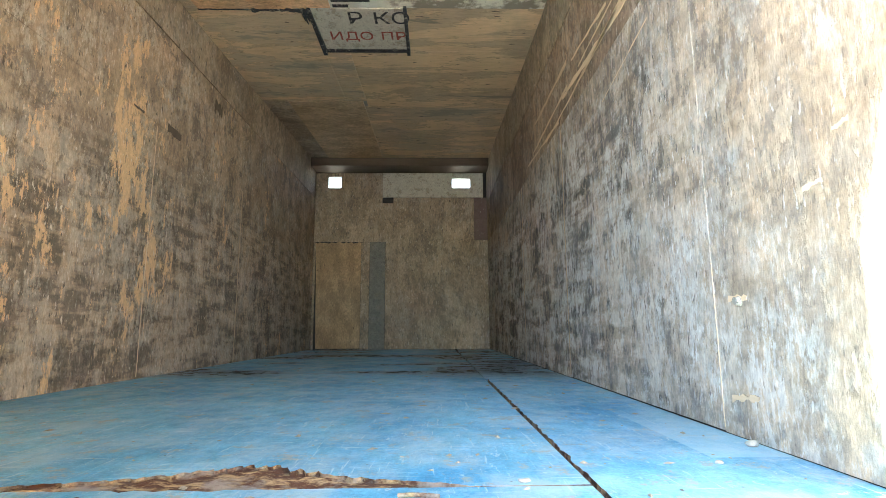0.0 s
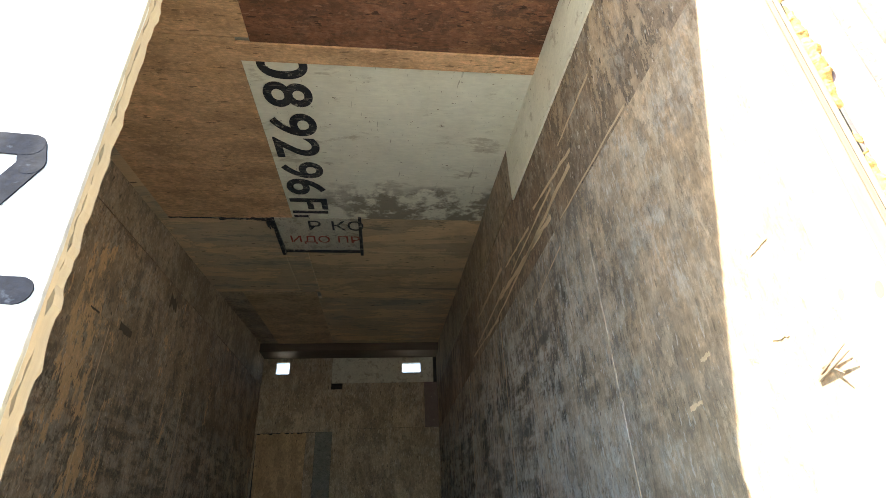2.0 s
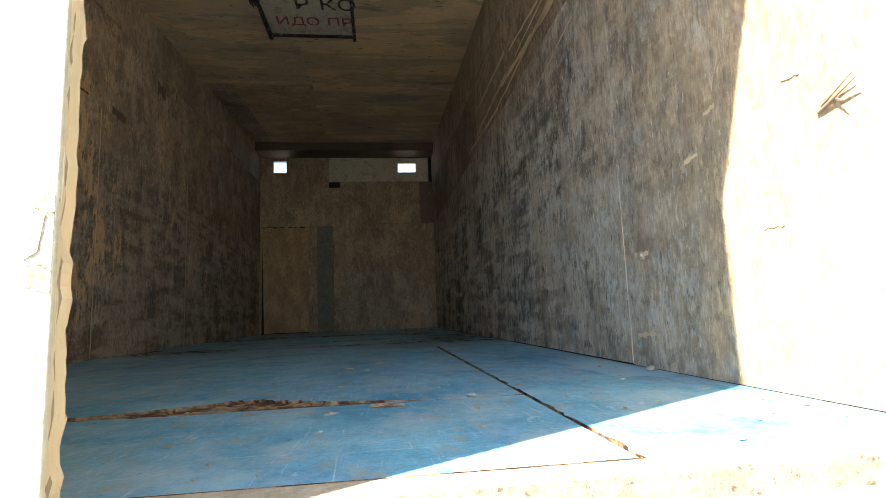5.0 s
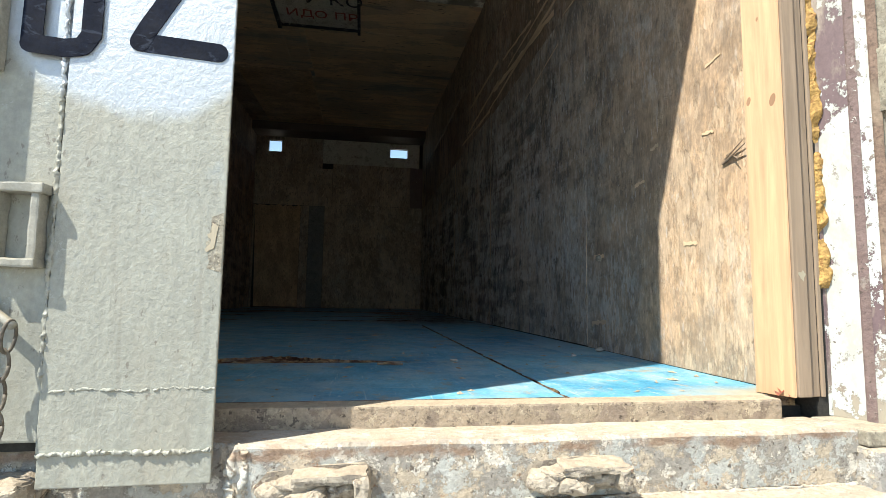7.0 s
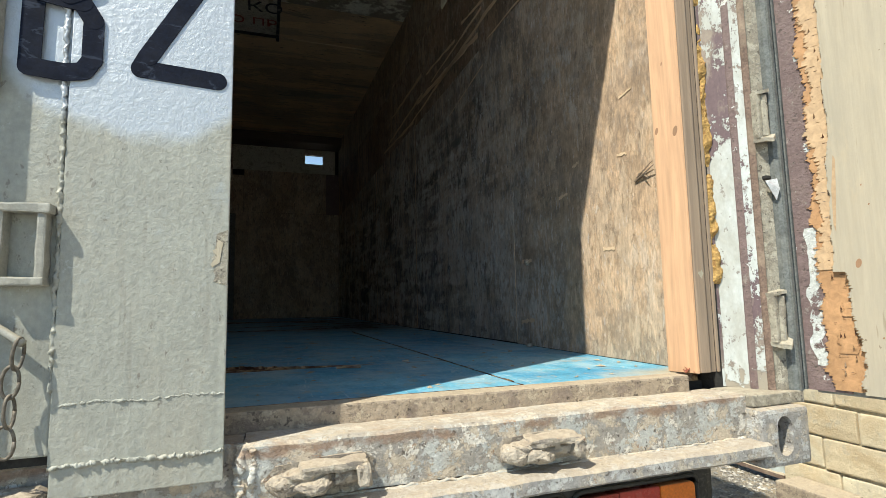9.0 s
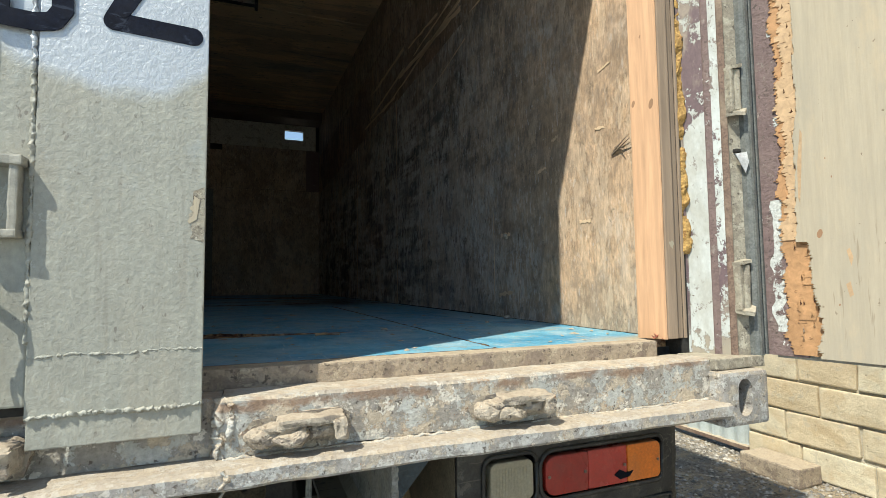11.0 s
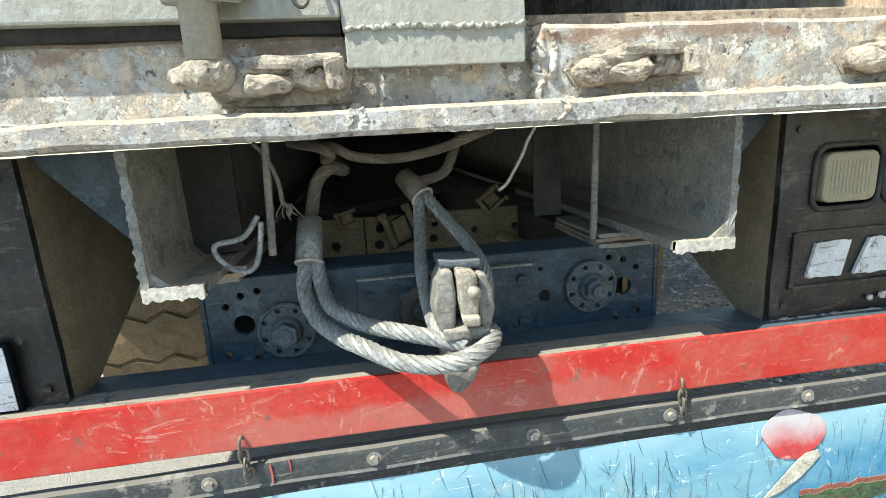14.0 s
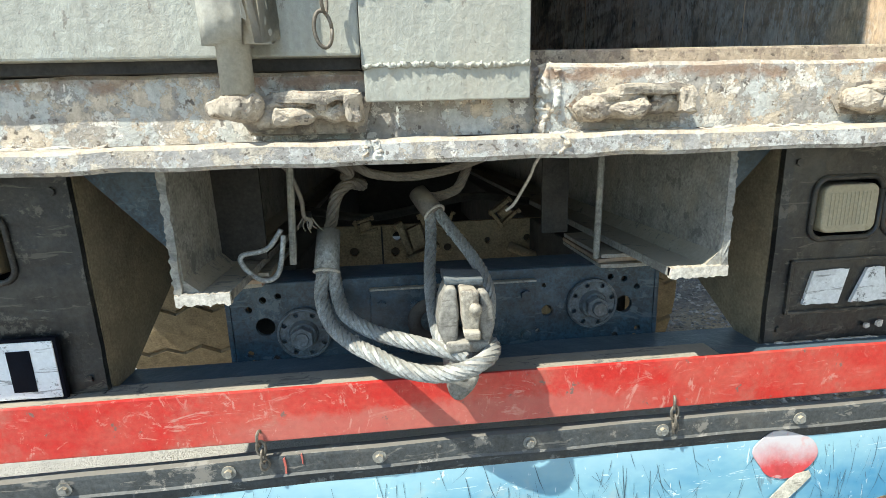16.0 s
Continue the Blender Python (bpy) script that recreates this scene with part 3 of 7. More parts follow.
def floor_paint():
    k = Mat("worn_blue_floor", 0.5)
    fine = k.noise(140, (1, 1, 1), 4, 0.65)
    col = k.mix(k.step(k.noise(2.6, (1, 1, 1), 7, 0.68), 0.38, 0.62), (0.048, 0.25, 0.41), (0.185, 0.44, 0.55))
    col = k.tint(k.tint(col, fine, 0.55), k.noise(30, (1, 0.5, 1), 8, 0.76), 0.55)
    col = k.mix(k.step(k.noise(5.5, (1, 0.8, 1), 8, 0.74, (3, 1, 0)), 0.47, 0.60, 0, 0.6), col, (0.38, 0.48, 0.50))
    for st, sh, lo in (((0.06, 1, 1), 0, 0.64), ((1, 0.07, 1), 4, 0.64), ((0.3, 0.2, 1), 9, 0.66)):
        col = k.mix(k.step(k.noise(105, st, 4, 0.7, (sh, sh, 0), 0.7), lo - 0.025, lo + 0.01, 0, 0.5), col, (0.55, 0.61, 0.60))
    col = k.mix(k.step(k.noise(12, (1, 1, 1), 8, 0.78, (6, 2, 0)), 0.56, 0.61, 0, 0.7), col, (0.36, 0.30, 0.21))
    col = k.mix(k.step(k.noise(60, (1, 1, 1), 3, 0.6, (1, 2, 0)), 0.70, 0.72, 0, 0.85), col, (0.09, 0.06, 0.04))
    patch = k.op("MULTIPLY", k.op("MULTIPLY", k.step(k.axis("X"), 0.938, 0.942), k.step(k.axis("Y"), 0.765, 0.770)), k.step(k.axis("Y"), 1.40, 1.15))
    col = k.mix(k.op("MULTIPLY", patch, 0.55), col, (0.38, 0.55, 0.58))
    dust = k.op("MULTIPLY", k.step(k.axis("X"), 0.86, 1.02), k.step(k.op("ADD", k.axis("Y"), k.op("MULTIPLY", k.noise(14, (1, 1, 1), 6, 0.7), 0.12)), 0.30, 0.24))
    col = k.mix(k.op("MULTIPLY", dust, 0.85), col, (0.42, 0.34, 0.22))
    wet = k.op("MULTIPLY", k.step(k.noise(1.3, (0.6, 1.4, 1), 3, 0.45, (1.3, 0.4, 0)), 0.49, 0.53), k.step(k.axis("Y"), 2.3, 2.7))
    col = k.mix(k.op("MULTIPLY", wet, 0.85), col, (0.030, 0.052, 0.066))
    k.bump(k.op("ADD", fine, k.noise(9, (1, 1, 1), 5, 0.6)), 0.35, 0.003)
    return k.done(col, k.op("SUBTRACT", k.step(k.noise(12, (1, 1, 1), 5), 0.3, 0.7, 0.38, 0.62), k.op("MULTIPLY", wet, 0.22)))


def rotten():
    k = Mat("rotten_wood", 0.95)
    n = k.noise(60, (0.4, 1, 1), 6, 0.7)
    col = k.mix(k.step(n, 0.47, 0.60), (0.085, 0.035, 0.018), (0.42, 0.28, 0.145))
    col = k.mix(k.step(k.noise(9, (1, 1, 1), 5, 0.7), 0.5, 0.62), col, (0.30, 0.24, 0.19))
    k.bump(n, 1.0, 0.008)
    return k.done(col)


WHITE_TOP = 0.69


def door_paint():
    """Grey-green rolled paint, stippled and blistered, with a sprayed silver patch round the lettering."""
    k = Mat("grey_green_door_paint", 0.5)
    stip = k.noise(120, (1, 1, 0.9), 5, 0.65)
    col = k.tint((0.315, 0.318, 0.278), k.noise(5, (1, 1, 0.5), 6, 0.7), 0.2)
    col = k.tint(k.tint(col, k.noise(60, (1, 1, 0.25), 5, 0.65), 0.26), stip, 0.30)
    col = k.mix(k.step(k.noise(8, (1, 1, 0.35), 6, 0.7, (2, 2, 2)), 0.5, 0.7, 0, 0.45), col, (0.36, 0.32, 0.25))
    col = k.mix(k.step(k.noise(7, (1, 1, 0.8), 7, 0.7, (7, 4, 2)), 0.57, 0.66, 0, 0.4), col, (0.36, 0.40, 0.41))
    col = k.mix(k.step(k.noise(70, (1, 1, 0.5), 5, 0.65, (5, 1, 1)), 0.635, 0.655, 0, 0.6), col, (0.15, 0.13, 0.11))
    col = k.mix(k.step(k.noise(40, (1, 1, 0.08), 4, 0.65, (1, 1, 6)), 0.60, 0.66, 0, 0.35), col, (0.24, 0.225, 0.19))
    col = k.mix(k.step(k.noise(34, (1, 1, 1), 7, 0.75, (6, 1, 9)), 0.615, 0.635, 0, 0.5), col, (0.43, 0.44, 0.41))
    x = k.op("DIVIDE", k.op("SUBTRACT", k.axis("X"), 0.03), 0.30)
    edge = k.op("ADD", k.op("MULTIPLY", k.op("MULTIPLY", x, x), 0.30), k.op("MULTIPLY", k.op("SUBTRACT", k.noise(9, (1, 1, 1), 5, 0.65), 0.5), 0.07))
    silver = k.op("MULTIPLY", k.step(k.op("SUBTRACT", k.axis("Z"), edge), 0.375, 0.400), k.step(k.op("ADD", k.axis("Z"), k.op("MULTIPLY", edge, 0.5)), WHITE_TOP + 0.02, WHITE_TOP))
    col = k.mix(silver, col, k.tint((0.46, 0.49, 0.52), stip, 0.12))
    k.bump(k.op("ADD", stip, k.op("MULTIPLY", k.noise(14, (1, 1, 0.7), 7, 0.6), 0.8)), 0.42, 0.004)
    k.put(k.b.inputs["Metallic"], k.op("MULTIPLY", silver, 0.35))
    return k.done(col, k.step(silver, 0, 1, 0.5, 0.38))


def flap_paint():
    """A printed awning sheet: sky blue with pale cloud, paler towards the top, fine scratches, dirt."""
    k = Mat("printed_blue_sheet", 0.42)
    col = k.mix(k.step(k.noise(5, (0.6, 1, 1.3), 5, 0.62), 0.36, 0.64), (0.055, 0.21, 0.35), (0.22, 0.40, 0.46))
    col = k.mix(k.step(k.op("ADD", k.axis("Z"), k.op("MULTIPLY", k.noise(4, (1, 1, 1), 5, 0.6), 0.14)), -0.60, -0.54, 0, 0.5), col, (0.33, 0.49, 0.55))
    for st, sh in (((0.1, 1, 0.8), 0), ((0.6, 1, 0.12), 4), ((0.25, 1, 0.2), 8)):
        col = k.mix(k.step(k.noise(75, st, 4, 0.7, (sh, 1, sh), 2), 0.655, 0.68, 0, 0.6), col, (0.66, 0.74, 0.77))
    col = k.mix(k.step(k.noise(48, (0.5, 1, 0.3), 5, 0.7, (3, 3, 6), 1.5), 0.65, 0.68, 0, 0.7), col, (0.10, 0.16, 0.20))
    col = k.mix(k.step(k.noise(14, (1, 1, 1), 7, 0.7, (5, 2, 1)), 0.56, 0.70, 0, 0.4), col, (0.36, 0.36, 0.32))
    k.bump(k.noise(30, (1, 1, 1), 4), 0.15, 0.003)
    return k.done(col)


M["floor"], M["rot"], M["door"], M["flap"] = floor_paint(), rotten(), door_paint(), flap_paint()


# ---- mesh helpers ----
def box(bm, lo, hi, bevel=0.0, m=None):
    """An upright box from corner to corner."""
    a, b = Vector(lo), Vector(hi)
    mat = Matrix.Translation((a + b) / 2) @ Matrix.Diagonal((*(b - a), 1))
    r = bmesh.ops.create_cube(bm, size=1, matrix=(m @ mat) if m else mat)
    if bevel:
        edges = {e for v in r["verts"] for e in v.link_edges}
        bmesh.ops.bevel(bm, geom=list(edges), offset=bevel, segments=2, affect="EDGES", profile=0.6)
    return bm


def cyl(bm, a, b, r, r2=None, n=16):
    """A closed rod from a to b."""
    a, b = Vector(a), Vector(b)
    rot = (b - a).to_track_quat("Z", "Y").to_matrix().to_4x4()
    bmesh.ops.create_cone(bm, cap_ends=True, segments=n, radius1=r, radius2=r if r2 is None else r2, depth=(b - a).length, matrix=Matrix.Translation((a + b) / 2) @ rot)
    return bm


def prism(bm, pts, way):
    """A plate: the outline pts pushed along way."""
    way = Vector(way)
    f = bm.faces.new([bm.verts.new(p) for p in pts])
    r = bmesh.ops.extrude_face_region(bm, geom=[f])
    bmesh.ops.translate(bm, vec=way, verts=[v for v in r["geom"] if isinstance(v, bmesh.types.BMVert)])
    bmesh.ops.recalc_face_normals(bm, faces=bm.faces)
    return bm


def ring(bm, c, normal, r, w, n=28, flat=1.0):
    """A torus-like ring of wire w round c."""
    c, z = Vector(c), Vector(normal).normalized()
    q = z.to_track_quat("Z", "Y").to_matrix()
    rows = []
    for i in range(n):
        a = 2 * math.pi * i / n
        d = q @ Vector((math.cos(a), math.sin(a) * flat, 0))
        rows.append([bm.verts.new(c + d * (r + w * math.cos(2 * math.pi * j / 8)) + z * w * math.sin(2 * math.pi * j / 8)) for j in range(8)])
    for i in range(n):
        for j in range(8):
            bm.faces.new((rows[i][j], rows[(i + 1) % n][j], rows[(i + 1) % n][(j + 1) % 8], rows[i][(j + 1) % 8]))
    return bm


def smooth_line(pts, per=10):
    """A Catmull-Rom line through pts."""
    p = [Vector(q) for q in pts]
    p = [p[0] * 2 - p[1], *p, p[-1] * 2 - p[-2]]
    out = []
    for i in range(1, len(p) - 2):
        for k in range(per):
            t = k / per
            out.append(0.5 * (2 * p[i] + (p[i + 1] - p[i - 1]) * t + (2 * p[i - 1] - 5 * p[i] + 4 * p[i + 1] - p[i + 2]) * t * t + (3 * p[i] - p[i - 1] - 3 * p[i + 1] + p[i + 2]) * t ** 3))
    return out + [p[-2]]


def tube(bm, line, r, n=10):
    """A round bar along a line of points, closed at both ends."""
    rows, up = [], Vector((0.31, 0.52, 0.8)).normalized()
    for i, c in enumerate(line):
        d = (line[min(i + 1, len(line) - 1)] - line[max(i - 1, 0)]).normalized()
        up = (up - d * up.dot(d)).normalized()
        s = d.cross(up)
        rows.append([bm.verts.new(c + (up * math.cos(2 * math.pi * j / n) + s * math.sin(2 * math.pi * j / n)) * r) for j in range(n)])
    for a, b in zip(rows, rows[1:]):
        for j in range(n):
            bm.faces.new((a[j], a[(j + 1) % n], b[(j + 1) % n], b[j]))
    bm.faces.new(rows[0][::-1]), bm.faces.new(rows[-1])
    return bm


def rope(bm, pts, r, lay=0.075, strands=7, per=16):
    """A twisted rope of strands along a line."""
    line = smooth_line(pts, per)
    up, run, tracks = Vector((0.31, 0.52, 0.8)).normalized(), 0.0, [[] for _ in range(strands)]
    for i, c in enumerate(line):
        d = (line[min(i + 1, len(line) - 1)] - line[max(i - 1, 0)]).normalized()
        up = (up - d * up.dot(d)).normalized()
        s = d.cross(up)
        run += (c - line[i - 1]).length if i else 0
        for k in range(strands):
            a = 2 * math.pi * (k / strands + run / lay)
            tracks[k].append(c + (up * math.cos(a) + s * math.sin(a)) * r * 0.62)
    for tr in tracks:
        tube(bm, tr, r * 0.42, 6)
    return bm


def rough_up(bm, amount, scale, seed=0.0, cuts=0):
    """Dents and pits: moves the points of bm by noise."""
    if cuts:
        bmesh.ops.subdivide_edges(bm, edges=bm.edges, cuts=cuts, use_grid_fill=True)
    for v in bm.verts:
        v.co += noise.noise_vector(v.co * scale + Vector((seed, seed * 2, 0))) * amount
    return bm


def part(name, bm, material, parent=None, label="", smooth=False):
    me = bpy.data.meshes.new(name)
    bm.to_mesh(me)
    bm.free()
    me.materials.append(M[material] if isinstance(material, str) else material)
    if smooth:
        for p in me.polygons:
            p.use_smooth = True
    ob = new(name, me)
    if parent:
        ob.parent = parent
        ob.matrix_parent_inverse = parent.matrix_world.inverted()
    return tagged(ob, label)


def thing(name, label, category, base=(0, 0, 0), group="", kind=""):
    ob = new(name)
    ob.location = base
    ob.empty_display_size = 0.05
    ob.matrix_world = Matrix.Translation(base)
    return tagged(ob, label, category, group, kind)


B = bmesh.new


def top(y):
    """Height of the ceiling's underside."""
    return 2.05 + 0.05 * y


def cut(ob, cutters):
    """Cuts the closed shapes in the bmesh cutters out of ob, for good."""
    tool = part("tool", cutters, "black_paint")
    mod = ob.modifiers.new("cut", "BOOLEAN")
    mod.object, mod.operation, mod.solver = tool, "DIFFERENCE", "EXACT"
    me = bpy.data.meshes.new_from_object(ob.evaluated_get(bpy.context.evaluated_depsgraph_get()))
    ob.modifiers.clear()
    ob.data = me
    bpy.data.objects.remove(tool)
    return ob


def ragged(a, b, n, amount, seed, way):
    """Points from a to b, torn to and fro along way."""
    a, b, way = Vector(a), Vector(b), Vector(way)
    out = []
    for i in range(n + 1):
        t = i / n
        k = noise.noise(Vector((t * n * 0.37 + seed, seed, 0))) * 0.7 + noise.noise(Vector((t * n * 1.3 + seed, 3, seed))) * 0.4
        out.append(a.lerp(b, t) + way * amount * k)
    return out


def worn_edges(ob):
    """Bare rotten wood on the sides of a painted sheet."""
    ob.data.materials.append(M["rot"])
    for p in ob.data.polygons:
        if abs(p.normal.z) < 0.5:
            p.material_index = 1
    return ob


# ---- container shell ----
FLAKES = ((0.87, 0.305, 0.07, 0.012, 0.004), (0.62, 0.50, 0.05, 0.009, -0.004), (0.55, 0.585, 0.035, 0.009, -0.008), (0.86, 0.092, 0.10, 0.012, -0.010), (0.33, 0.55, 0.04, 0.007, 0.005), (0.40, 0.30, 0.05, 0.008, 0.003), (0.30, 0.72, 0.05, 0.006, -0.01))
GAP_END = 1.96
CHIPS = ((2.22, 1.372, 0.09, 0.012), (2.55, 1.385, 0.15, 0.045), (3.12, 1.79, 0.12, 0.10))
FAR = 6.12
floor = thing("floor", "worn blue painted plywood floor with a rotten hole near the sill", "floor", kind="structure")
part("subfloor", box(B(), (-1.12, 0.14, -0.10), (1.12, FAR + 0.08, -0.021)), "under", floor)
bm = B()
edge = ragged((0.47, 0.605, 0), (-0.32, 0.605, 0), 130, 0.05, 2.0, (0, 1, 0))
for i, p in enumerate(edge):
    s = math.sin(math.pi * i / 130) ** 0.7
    p.y = 0.605 + max(0.0, (p.y - 0.605) * 0.7 + 0.100) * s * (0.60 + 0.7 * math.exp(-((p.x - 0.10) / 0.13) ** 2))
pts = [(0.661, FAR, 0), (-1.1, FAR, 0), (-1.1, 0.606, 0), *[p for p in reversed(edge)], (0.661, 0.606, 0)]
prism(bm, [Vector(p) for p in pts], (0, 0, -0.02))
worn_edges(part("floor_sheet", bm, "floor", floor))
edge = ragged((-0.32, 0.60, 0), (0.47, 0.60, 0), 46, 0.022, 7.0, (0, 1, 0))
for i, p in enumerate(edge):
    p.y = 0.60 - abs(p.y - 0.60) * math.sin(math.pi * i / 46) ** 0.5
pts = [(0.661, 0.142, 0), (0.661, 0.60, 0), *[p for p in reversed(edge)], (-1.1, 0.60, 0), (-1.1, 0.142, 0)]
worn_edges(part("floor_sheet", prism(B(), [Vector(p) for p in pts], (0, 0, -0.02)), "floor", floor))
right = [*ragged((0.671, 0.142, -0.001), (0.678, 2.30, -0.001), 130, 0.013, 4.0, (1, 0, 0))]
worn_edges(part("floor_sheet", prism(B(), [*right, Vector((1.1, 2.30, -0.001)), Vector((1.1, 0.142, -0.001))], (0, 0, -0.02)), "floor", floor))
far = [*ragged((0.668, 2.305, -0.002), (0.70, FAR, -0.002), 50, 0.005, 9.0, (1, 0, 0))]
part("floor_sheet", prism(B(), [*far, Vector((1.1, FAR, -0.002)), Vector((1.1, 2.305, -0.002))], (0, 0, -0.02)), "floor", floor)
bm = B()
bmesh.ops.create_grid(bm, x_segments=70, y_segments=26, size=0.5, matrix=Matrix.Translation((0.08, 0.67, -0.005)) @ Matrix.Diagonal((0.84, 0.30, 1, 1)))
for v in bm.verts:
    v.co.z += 0.006 * noise.noise(v.co * 22) + 0.004 * noise.noise(v.co * 70)
tagged(part("rotten_patch", bm, "rot", floor, "brown rotten wood showing through the hole"))
bm = B()
box(bm, (-0.98, 0.098, -0.042), (1.035, 0.1415, 0.001), 0.004)
lip = part("sill_board", rough_up(bm, 0.003, 9, 1.0, 3), "sill_wood")
tagged(lip, "dusty worn wooden board along the edge of the blue floor", "board", kind="structure")

bm = B()
for i in range(260):
    x, y = -1.05 + 2.1 * random.random(), 0.18 + 3.2 * random.random() ** 1.6
    r = 0.002 + 0.006 * random.random() ** 2
    m = Matrix.Translation((x, y, 0.0005 + r * 0.25)) @ Matrix.Rotation(6.3 * random.random(), 4, "Z") @ Matrix.Diagonal((r * (1 + 2 * random.random()), r, r * 0.5, 1))
    c = [bm.verts.new(m @ Vector(q)) for q in ((1, 0, -0.5), (0.1, 1, -0.5), (-1, 0.2, -0.5), (-0.2, -1, -0.5), (0, 0, 0.6))]
    for a, b in ((0, 1), (1, 2), (2, 3), (3, 0)):
        bm.faces.new((c[a], c[b], c[4]))
tagged(part("floor_grit", bm, "sill_wood"), "crumbs of wood and grit scattered on the floor", "debris", kind="stuff")
for x, y, r in ((1.072, 0.852, 0.011), (0.56, 0.62, 0.008), (0.93, 0.72, 0.006)):
    bm = B()
    bmesh.ops.create_icosphere(bm, subdivisions=2, radius=r, matrix=Matrix.Translation((x, y, r * 0.45)) @ Matrix.Diagonal((1.2, 1, 0.6, 1)))
    tagged(part("pebble", rough_up(bm, 0.004, 90, x), "cut_steel"), "small pale stone lying on the blue floor", "stone", "floor stones")
stick = tagged(part("stick", tube(B(), smooth_line([(0.362, 0.553, 0.003), (0.385, 0.548, 0.005), (0.405, 0.551, 0.003), (0.422, 0.546, 0.003)], 6), 0.0035, 6), "rot"), "short dark stick lying on the floor", "stick")

wall_r = thing("wall_right", "scuffed grey-brown plywood side wall with torn grain", "wall", kind="structure")
part("backing", box(B(), (1.109, 0.10, -0.12), (1.19, FAR + 0.08, 2.45)), "under", wall_r)
for y0, y1, z0, z1 in ((0.13, 1.0, 0.0, 1.3135), (1.0015, 2.36, 0.003, 1.3135), (2.3615, 3.60, 0.0, 1.33), (3.6012, 4.85, 0.0, 1.33), (4.8512, FAR, 0.0, 1.33),
                       (0.13, 1.85, 1.315, 1.85), (1.8512, 3.60, 1.315, 1.86), (3.6012, FAR, 1.3312, 1.88)):
    part("panel", box(B(), (1.1 + 0.0015 * random.random(), y0, z0), (1.109, y1, z1), 0.001), "ply_right" if z0 < 1.0 else "ply_upper", wall_r)
for y0, y1, x, z, mat in ((0.13, 1.78, 1.092, 1.80, "white_board"), (1.7815, FAR, 1.095, 1.83, "ply_back")):
    part("top_board", prism(B(), [Vector((x, y0, z)), Vector((x, y1, z)), Vector((x, y1, top(y1) + 0.01)), Vector((x, y0, top(y0) + 0.01))], (0.013, 0, 0)), mat, wall_r, "plank under the ceiling")
for y0, z0, y1, z1, w in ((1.03, 1.455, 1.95, 1.400, 0.020), (1.25, 1.50, 2.0, 1.47, 0.012), (1.5, 1.42, 2.7, 1.36, 0.014), (0.60, 1.33, 1.2, 1.322, 0.008), (2.2, 1.47, 3.1, 1.43, 0.018), (0.75, 1.62, 1.1, 1.60, 0.010),
                          (1.30, 1.395, 2.3, 1.452, 0.030), (2.4, 1.36, 3.3, 1.405, 0.018), (2.2, 1.60, 3.0, 1.60, 0.024), (1.25, 1.225, 1.7, 1.15, 0.007), (1.0, 1.50, 1.5, 1.56, 0.016), (1.6, 1.52, 2.1, 1.56, 0.014)):
    a = ragged((1.0995, y0, z0 + w / 2), (1.0995, y1, z1 + w / 3), 18, w * 0.6, y0 * 7, (0, 0, 1))
    b = ragged((1.0995, y0, z0 - w / 2), (1.0995, y1, z1 - w / 3), 18, w * 0.6, y0 * 9, (0, 0, 1))
    part("gouge", prism(B(), a + b[::-1], (0.002, 0, 0)), "torn_pale", wall_r, "pale scraped gouge")

for y, w, z1 in ((1.000, 0.0012, 0.40), (2.362, 0.010, 1.30), (3.60, 0.007, 1.32)):
    a = ragged((1.0990, y - w / 2, 0.01), (1.0990, y - w / 2, z1), 60, w * 0.5, y * 3, (0, 1, 0))
    b = ragged((1.0990, y + w / 2, 0.01), (1.0990, y + w / 2, z1), 60, w * 0.5, y * 7, (0, 1, 0))
    part("joint", prism(B(), a + b[::-1], (0.002, 0, 0)), "torn_pale", wall_r, "pale splintered panel joint")
for y, z, w, hgt, sl in FLAKES:
    up = ragged((1.0992, y, z + hgt / 2), (1.0992, y + w, z + hgt / 2 + sl), 14, hgt * 0.8, y * 31, (0, 0, 1))
    dn = ragged((1.0992, y, z - hgt / 3), (1.0992, y + w, z - hgt / 2 + sl), 14, hgt * 0.7, y * 17, (0, 0, 1))
    part("bare_flake", prism(B(), up + dn[::-1], (0.002, 0, 0)), "torn_pale", wall_r, "bare flake where the film has torn off")

wall_l = thing("wall_left", "orange-brown plywood side wall with flaked veneer and dark stains", "wall", kind="structure")
part("backing", box(B(), (-1.19, 0.10, -0.12), (-1.109, FAR + 0.08, 2.45)), "under", wall_l)
for y0, y1, z0, z1 in ((0.10, 1.2, 0.0, 1.365), (1.2012, 2.44, 0.0, 1.365), (2.4412, 3.70, 0.0, 1.365), (3.7012, 4.76, 0.0, 1.365), (4.7612, FAR, 0.0, 1.365),
                       (0.10, 1.85, 1.3662, 1.9015), (1.8512, 3.21, 1.3662, 1.9015), (3.2112, 4.65, 1.3662, 1.9015), (4.6512, FAR, 1.3662, 1.9015)):
    part("panel", box(B(), (-1.109, y0, z0), (-1.1 - 0.0012 * random.random(), y1, z1), 0.001), "ply_left", wall_l)
part("top_gap", prism(B(), [Vector((-1.1065, 0.10, 1.9025)), Vector((-1.1065, GAP_END, 1.9025)), Vector((-1.1065, GAP_END, top(GAP_END) + 0.01)), Vector((-1.1065, 0.10, top(0.1) + 0.01))], (-0.002, 0, 0)), "purple_gap", wall_l, "dark purple steel where the top plank is missing")
for y0, y1, x in ((GAP_END, 3.2, -1.094), (3.2012, FAR, -1.096)):
    part("top_board", prism(B(), [Vector((x, y0, 1.9025)), Vector((x, y1, 1.9025)), Vector((x, y1, top(y1) + 0.01)), Vector((x, y0, top(y0) + 0.01))], (-0.0145, 0, 0)), "ply_back", wall_l)

